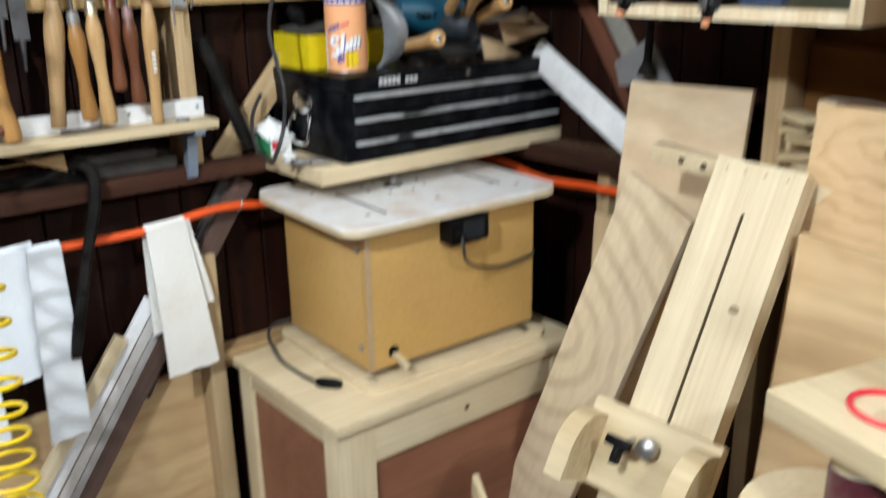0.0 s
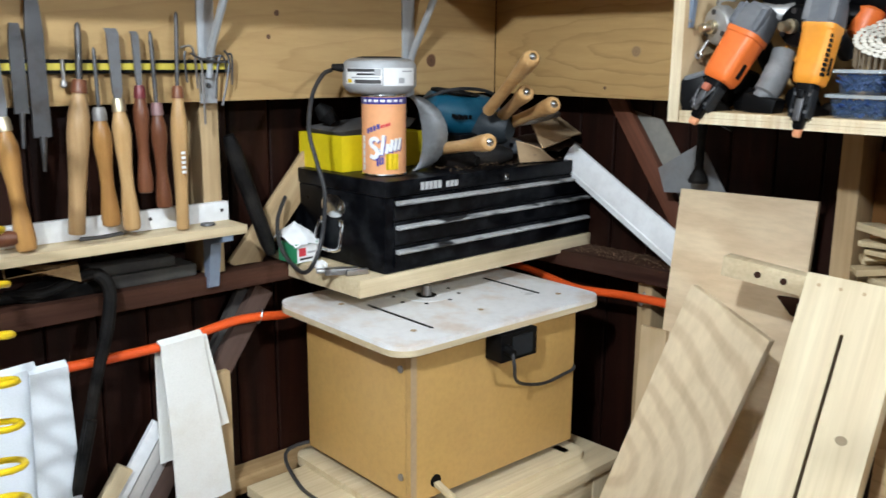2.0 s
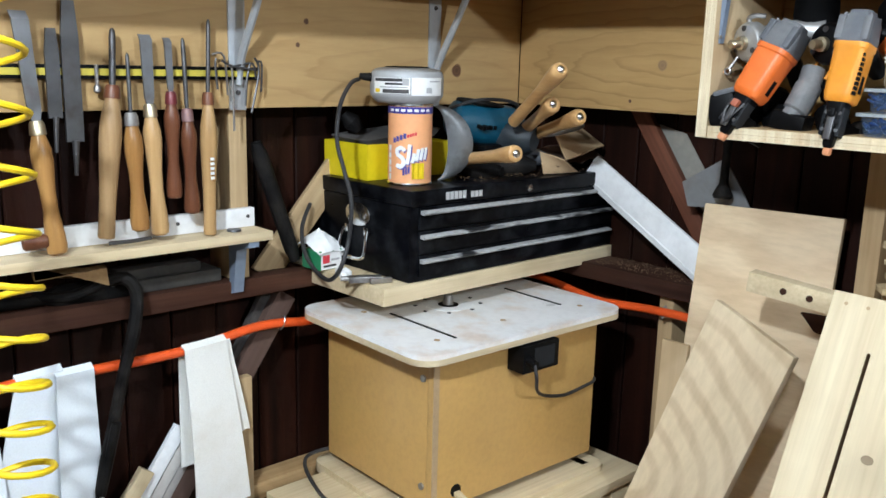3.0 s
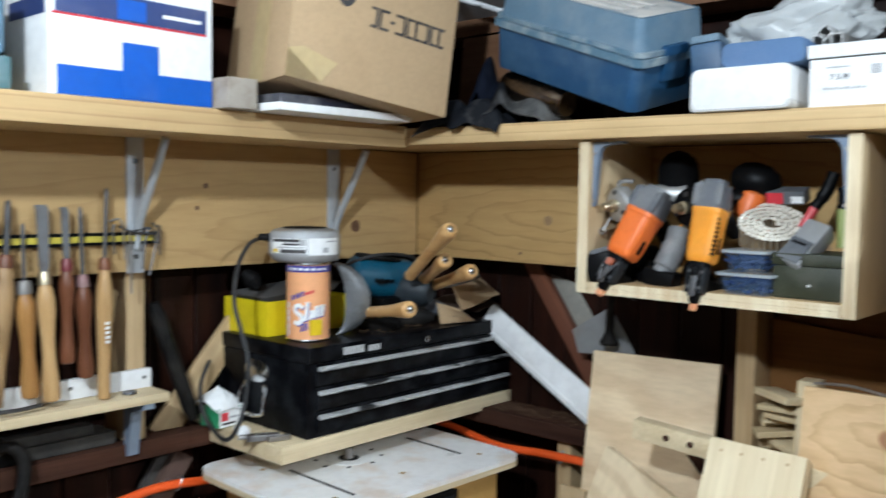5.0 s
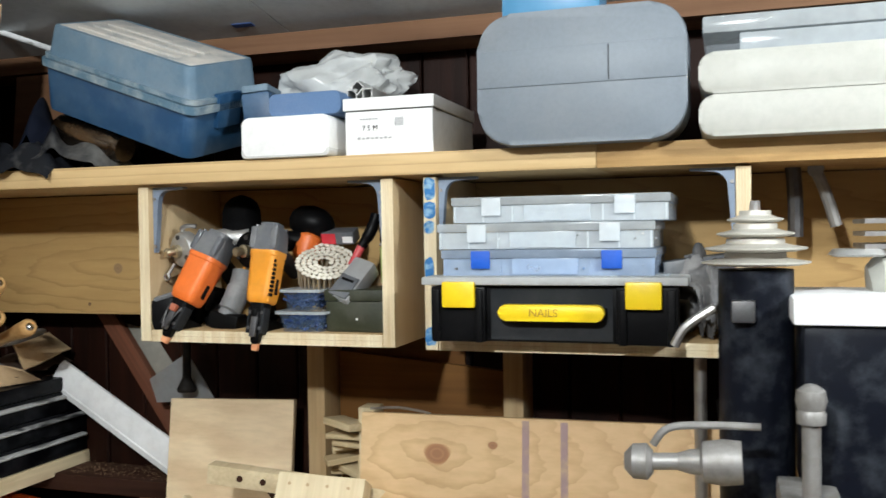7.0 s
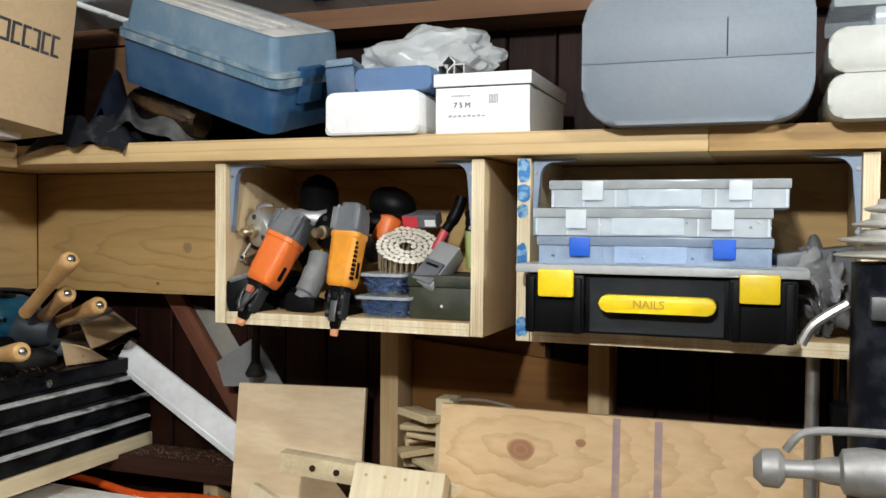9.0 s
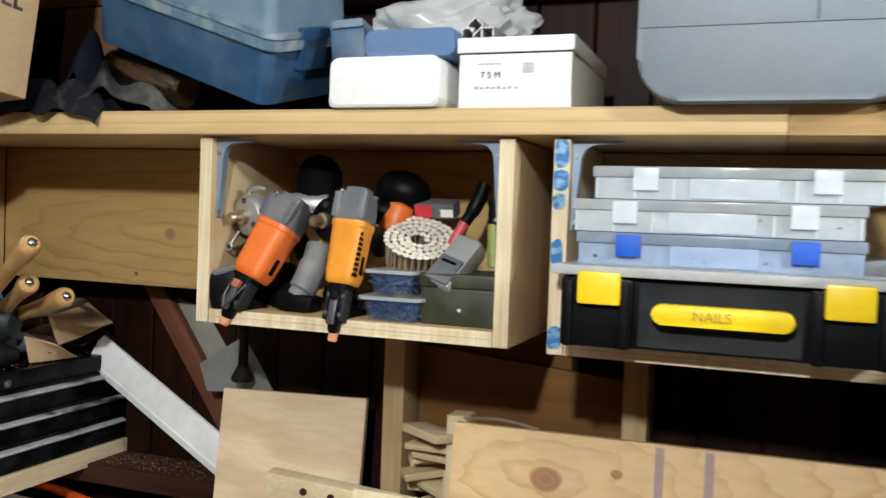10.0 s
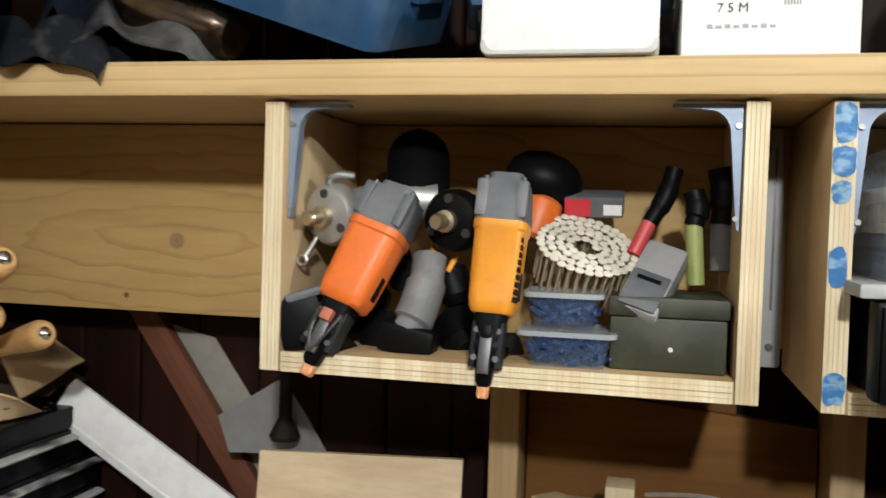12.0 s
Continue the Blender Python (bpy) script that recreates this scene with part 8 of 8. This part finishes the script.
def drill_press():
    th = thing("drill_press", "old black drill press with stepped pulleys and steel handles", "drill press", pose(1.69, -0.40, 0))
    bm = B()
    turned(bm, (0, 0, 0.0), (0, 0, 1.648), [(0, 0.16), (0.03, 0.16), (0.032, 0.045), (0.6, 0.045), (0.602, 0.046), (1, 0.046)], 28)
    part("column", bm, SCUFFED_BLACK, th)
    part("square_boss", block(-0.030, -0.002, -0.062, -0.040, 1.585, 1.612, bev=0.003), DARK_STEEL, th)
    zz = 1.652
    for r, t in ((0.066, 0.009), (0.062, 0.010), (0.047, 0.010), (0.034, 0.008)):
        bm = B()
        turned(bm, (0, 0, zz), (0, 0, zz + t + 0.008), [(0, r * 0.55), (0.06, r * 0.82), (0.22, r), (0.34, r), (0.52, r * 0.70), (0.62, r * 0.58), (0.99, r * 0.56), (1, 0.005)], 36)
        part("pulley_step", bm, CREAM_ALLOY, th, "pale worn pulley step")
        zz += t + 0.0085
    bm = B()
    rod(bm, (0, 0, zz - 0.01), (0, 0, zz + 0.012), 0.008, 0.006, 10)
    part("spindle", bm, STEEL, th)
    part("head_casting", block(0.048, 0.30, -0.085, 0.10, 1.38, 1.585, bev=0.012), SCUFFED_BLACK, th)
    part("belt_cover", block(0.038, 0.32, -0.09, 0.12, 1.5855, 1.618, bev=0.006), WHITE_PAINT, th, "white belt cover edge")
    bm = B()
    rod(bm, (0.052, -0.15, 0.95), (0.052, -0.15, 1.50), 0.0100, 0.0100, 14)
    q = part("depth_rod", bm, DUSTY_ALLOY, th)
    bm = B()
    turned(bm, (0.052, -0.15, 1.485), (0.052, -0.15, 1.528), [(0, 0.015), (0.25, 0.016), (0.35, 0.014), (0.6, 0.017), (0.85, 0.015), (1, 0.006)], 18)
    part("rod_knob", bm, DUSTY_ALLOY, q)
    part("rod_clamp", block(0.02, 0.085, -0.165, -0.05, 1.36, 1.40, bev=0.006), DUSTY_ALLOY, th)
    bm = B()
    turned(bm, (-0.02, -0.15, 1.437), (-0.09, -0.15, 1.434), [(0, 0.024), (0.3, 0.026), (0.6, 0.023), (0.65, 0.015), (0.8, 0.014), (1, 0.010)], 20)
    part("feed_hub", bm, DUSTY_ALLOY, th, "cast feed hub")
    bm = B()
    rod(bm, (-0.09, -0.15, 1.434), (-0.125, -0.15, 1.432), 0.010, 0.010, 12)
    turned(bm, (-0.118, -0.15, 1.432), (-0.150, -0.15, 1.431), [(0, 0.013), (0.2, 0.021), (0.7, 0.020), (1, 0.010)], 18)
    part("feed_knob", bm, DUSTY_ALLOY, th, "bright clamp knob")
    bm = B()
    tube(bm, [(0.0, -0.13, 1.474), (-0.06, -0.14, 1.475), (-0.10, -0.15, 1.472), (-0.118, -0.15, 1.452)], 0.0045, 10)
    part("crank_rod", bm, DUSTY_ALLOY, th, "bent steel crank")
    bm = B()
    tube(bm, [(-0.05, -0.02, 1.60), (-0.085, -0.02, 1.575), (-0.10, -0.02, 1.55)], 0.006, 8)
    part("lock_lever", bm, STEEL, th)
    bm = B()
    turned(bm, (0.14, 0.06, 1.62), (0.30, 0.06, 1.64), [(0, 0.03), (0.1, 0.045), (0.9, 0.045), (1, 0.03)], 22)
    part("motor", bm, CASE_WHITE, th, "pale motor behind the cover")
    for k in range(3):
        part("motor_fin", block(0.13, 0.34, 0.02, 0.13, 1.672 + k * 0.016, 1.678 + k * 0.016), STEEL, th)
    bm = B()
    turned(bm, (0.125, 0.04, 1.662), (0.125, 0.04, 1.672), [(0, 0.03), (0.3, 0.036), (1, 0.03)], 20)
    part("motor_pulley", bm, ALUMINIUM, th)
    return th


drill_press()
for a, b, r0, mt in (((1.755, -0.100, 1.805), (1.759, -0.100, 1.685), 0.012, DARK_STEEL), ((1.787, -0.120, 1.789), (1.816, -0.120, 1.701), 0.009, DUSTY_ALLOY)):
    bm = B()
    tube(bm, [a, Vector(a).lerp(Vector(b), 0.5) + Vector((0.002, 0, 0)), b], r0, 10)
    rod(bm, Vector(a) + Vector((0, -0.008, 0)), Vector(a) + Vector((0, 0.008, 0)), r0 * 1.3, r0 * 1.3, 12)
    solo("steel_lever", bm, mt, "worn steel lever standing behind the drill press", "lever", group="levers")
for x in (1.615, 1.70):
    bm = B()
    rod(bm, (x, -0.17, 1.02), (x, -0.17, 1.508), 0.010, 0.010, 12)
    solo("pipe_leg", bm, STEEL, "grey steel pipe hanging below the cabinet", "pipe", group="pipes")
bm = B()
turned(bm, (1.655, -0.17, 1.36), (1.655, -0.17, 1.508), [(0, 0.010), (0.5, 0.018), (0.55, 0.006), (1, 0.005)], 12)
solo("hanging_screwdriver", bm, BLACK_PLASTIC, "dark screwdriver hanging under the cabinet", "screwdriver")

# ---- work table corner with a red tape measure ----
tm = frame_of((1.225, -0.555, 1.08), (0.965, -0.26, 0), (0, 0, 1))
th = thing("work_table", "pale plywood work table with a clamped round block below", "table", tm)
part("tabletop", block(0, 0.85, 0, 0.205, -0.04, 0.0, bev=0.003), PALE_X, th)
for u, v in ((0.42, 0.02), (0.78, 0.02), (0.78, 0.15)):
    part("leg", block(u, u + 0.04, v, v + 0.04, -1.08, -0.0405, bev=0.002), PALE_Z, th)
bm = B()
tube(bm, [(0.115 + 0.05 * math.cos(a), 0.09 + 0.045 * math.sin(a), 0.004) for a in [k * math.pi / 8 for k in range(17)]], 0.004, 8, 3)
cord = solo("looped_lanyard", bm, RED_PRINT, "red lanyard looped on the work table", "lanyard", tm)
bm = B()
turned(bm, (0.155, 0.08, 0.0005), (0.155, 0.08, 0.022), [(0, 0.026), (0.15, 0.03), (0.8, 0.03), (1, 0.024)], 20)
solo("red_reel", bm, RED_PRINT, "red plastic reel on the work table", "reel", tm)
bm = B()
turned(bm, (1.350, -0.535, 0.930), Vector((1.350, -0.535, 0.930)) + Vector((0, 0, 0.085)), [(0, 0.036), (0.02, 0.038), (0.9, 0.038), (0.92, 0.034), (1, 0.034)], 24)
th = solo("spray_can", bm, surface("maroon_can", (0.10, 0.02, 0.03), 0.35, 0.2), "dark red can with a bright rim beside the table", "can")
bm = B()
turned(bm, Vector((1.350, -0.535, 0.930)) + Vector((0, 0, 0.0855)), Vector((1.350, -0.535, 0.930)) + Vector((0, 0, 0.096)), [(0, 0.036), (0.6, 0.037), (1, 0.03)], 24)
part("rim", bm, CHROME, th, "bright rim").matrix_parent_inverse = th.matrix_world.inverted()
bm = B()
q = Vector((1.350, -0.535, 0.930))
turned(bm, (q.x - 0.02, q.y, 0.0), (q.x - 0.02, q.y, 0.929), [(0, 0.14), (0.02, 0.14), (0.97, 0.13), (1, 0.12)], 28)
solo("timber_round", bm, PALE_Z, "upright pale timber round holding the can", "stump")

# ---- wall boards (last: many pieces) ----
random.seed(8)
bw = 0.098
meshes = {}


def siding(parent, start, count, along):
    for k in range(count):
        key = (along, k % 4)
        if key not in meshes:
            dz = 0.002 * (k % 4)
            bm = B()
            if along == "x":
                box(bm, 0.0015, bw - 0.0015, -0.018 - dz * 0.5, 0, 0, 2.067)
            else:
                box(bm, 0, 0.018 + dz * 0.5, 0.0015, bw - 0.0015, 0, 2.067)
            bmesh.ops.bevel(bm, geom=[e for e in bm.edges if abs(e.verts[0].co.z - e.verts[1].co.z) > 1], offset=0.003, segments=1, affect="EDGES")
            me = bpy.data.meshes.new("board")
            bmesh.ops.recalc_face_normals(bm, faces=bm.faces[:])
            bm.to_mesh(me)
            bm.free()
            me.materials.append(SIDING)
            meshes[key] = me
        o = new("board", meshes[key])
        o.parent = parent
        o.location = (start + k * bw, 0.129, 0) if along == "x" else (-0.129, start + k * bw, 0)


siding(wall_north, -0.108, 26, "x")
siding(wall_west, -2.34, 25, "y")
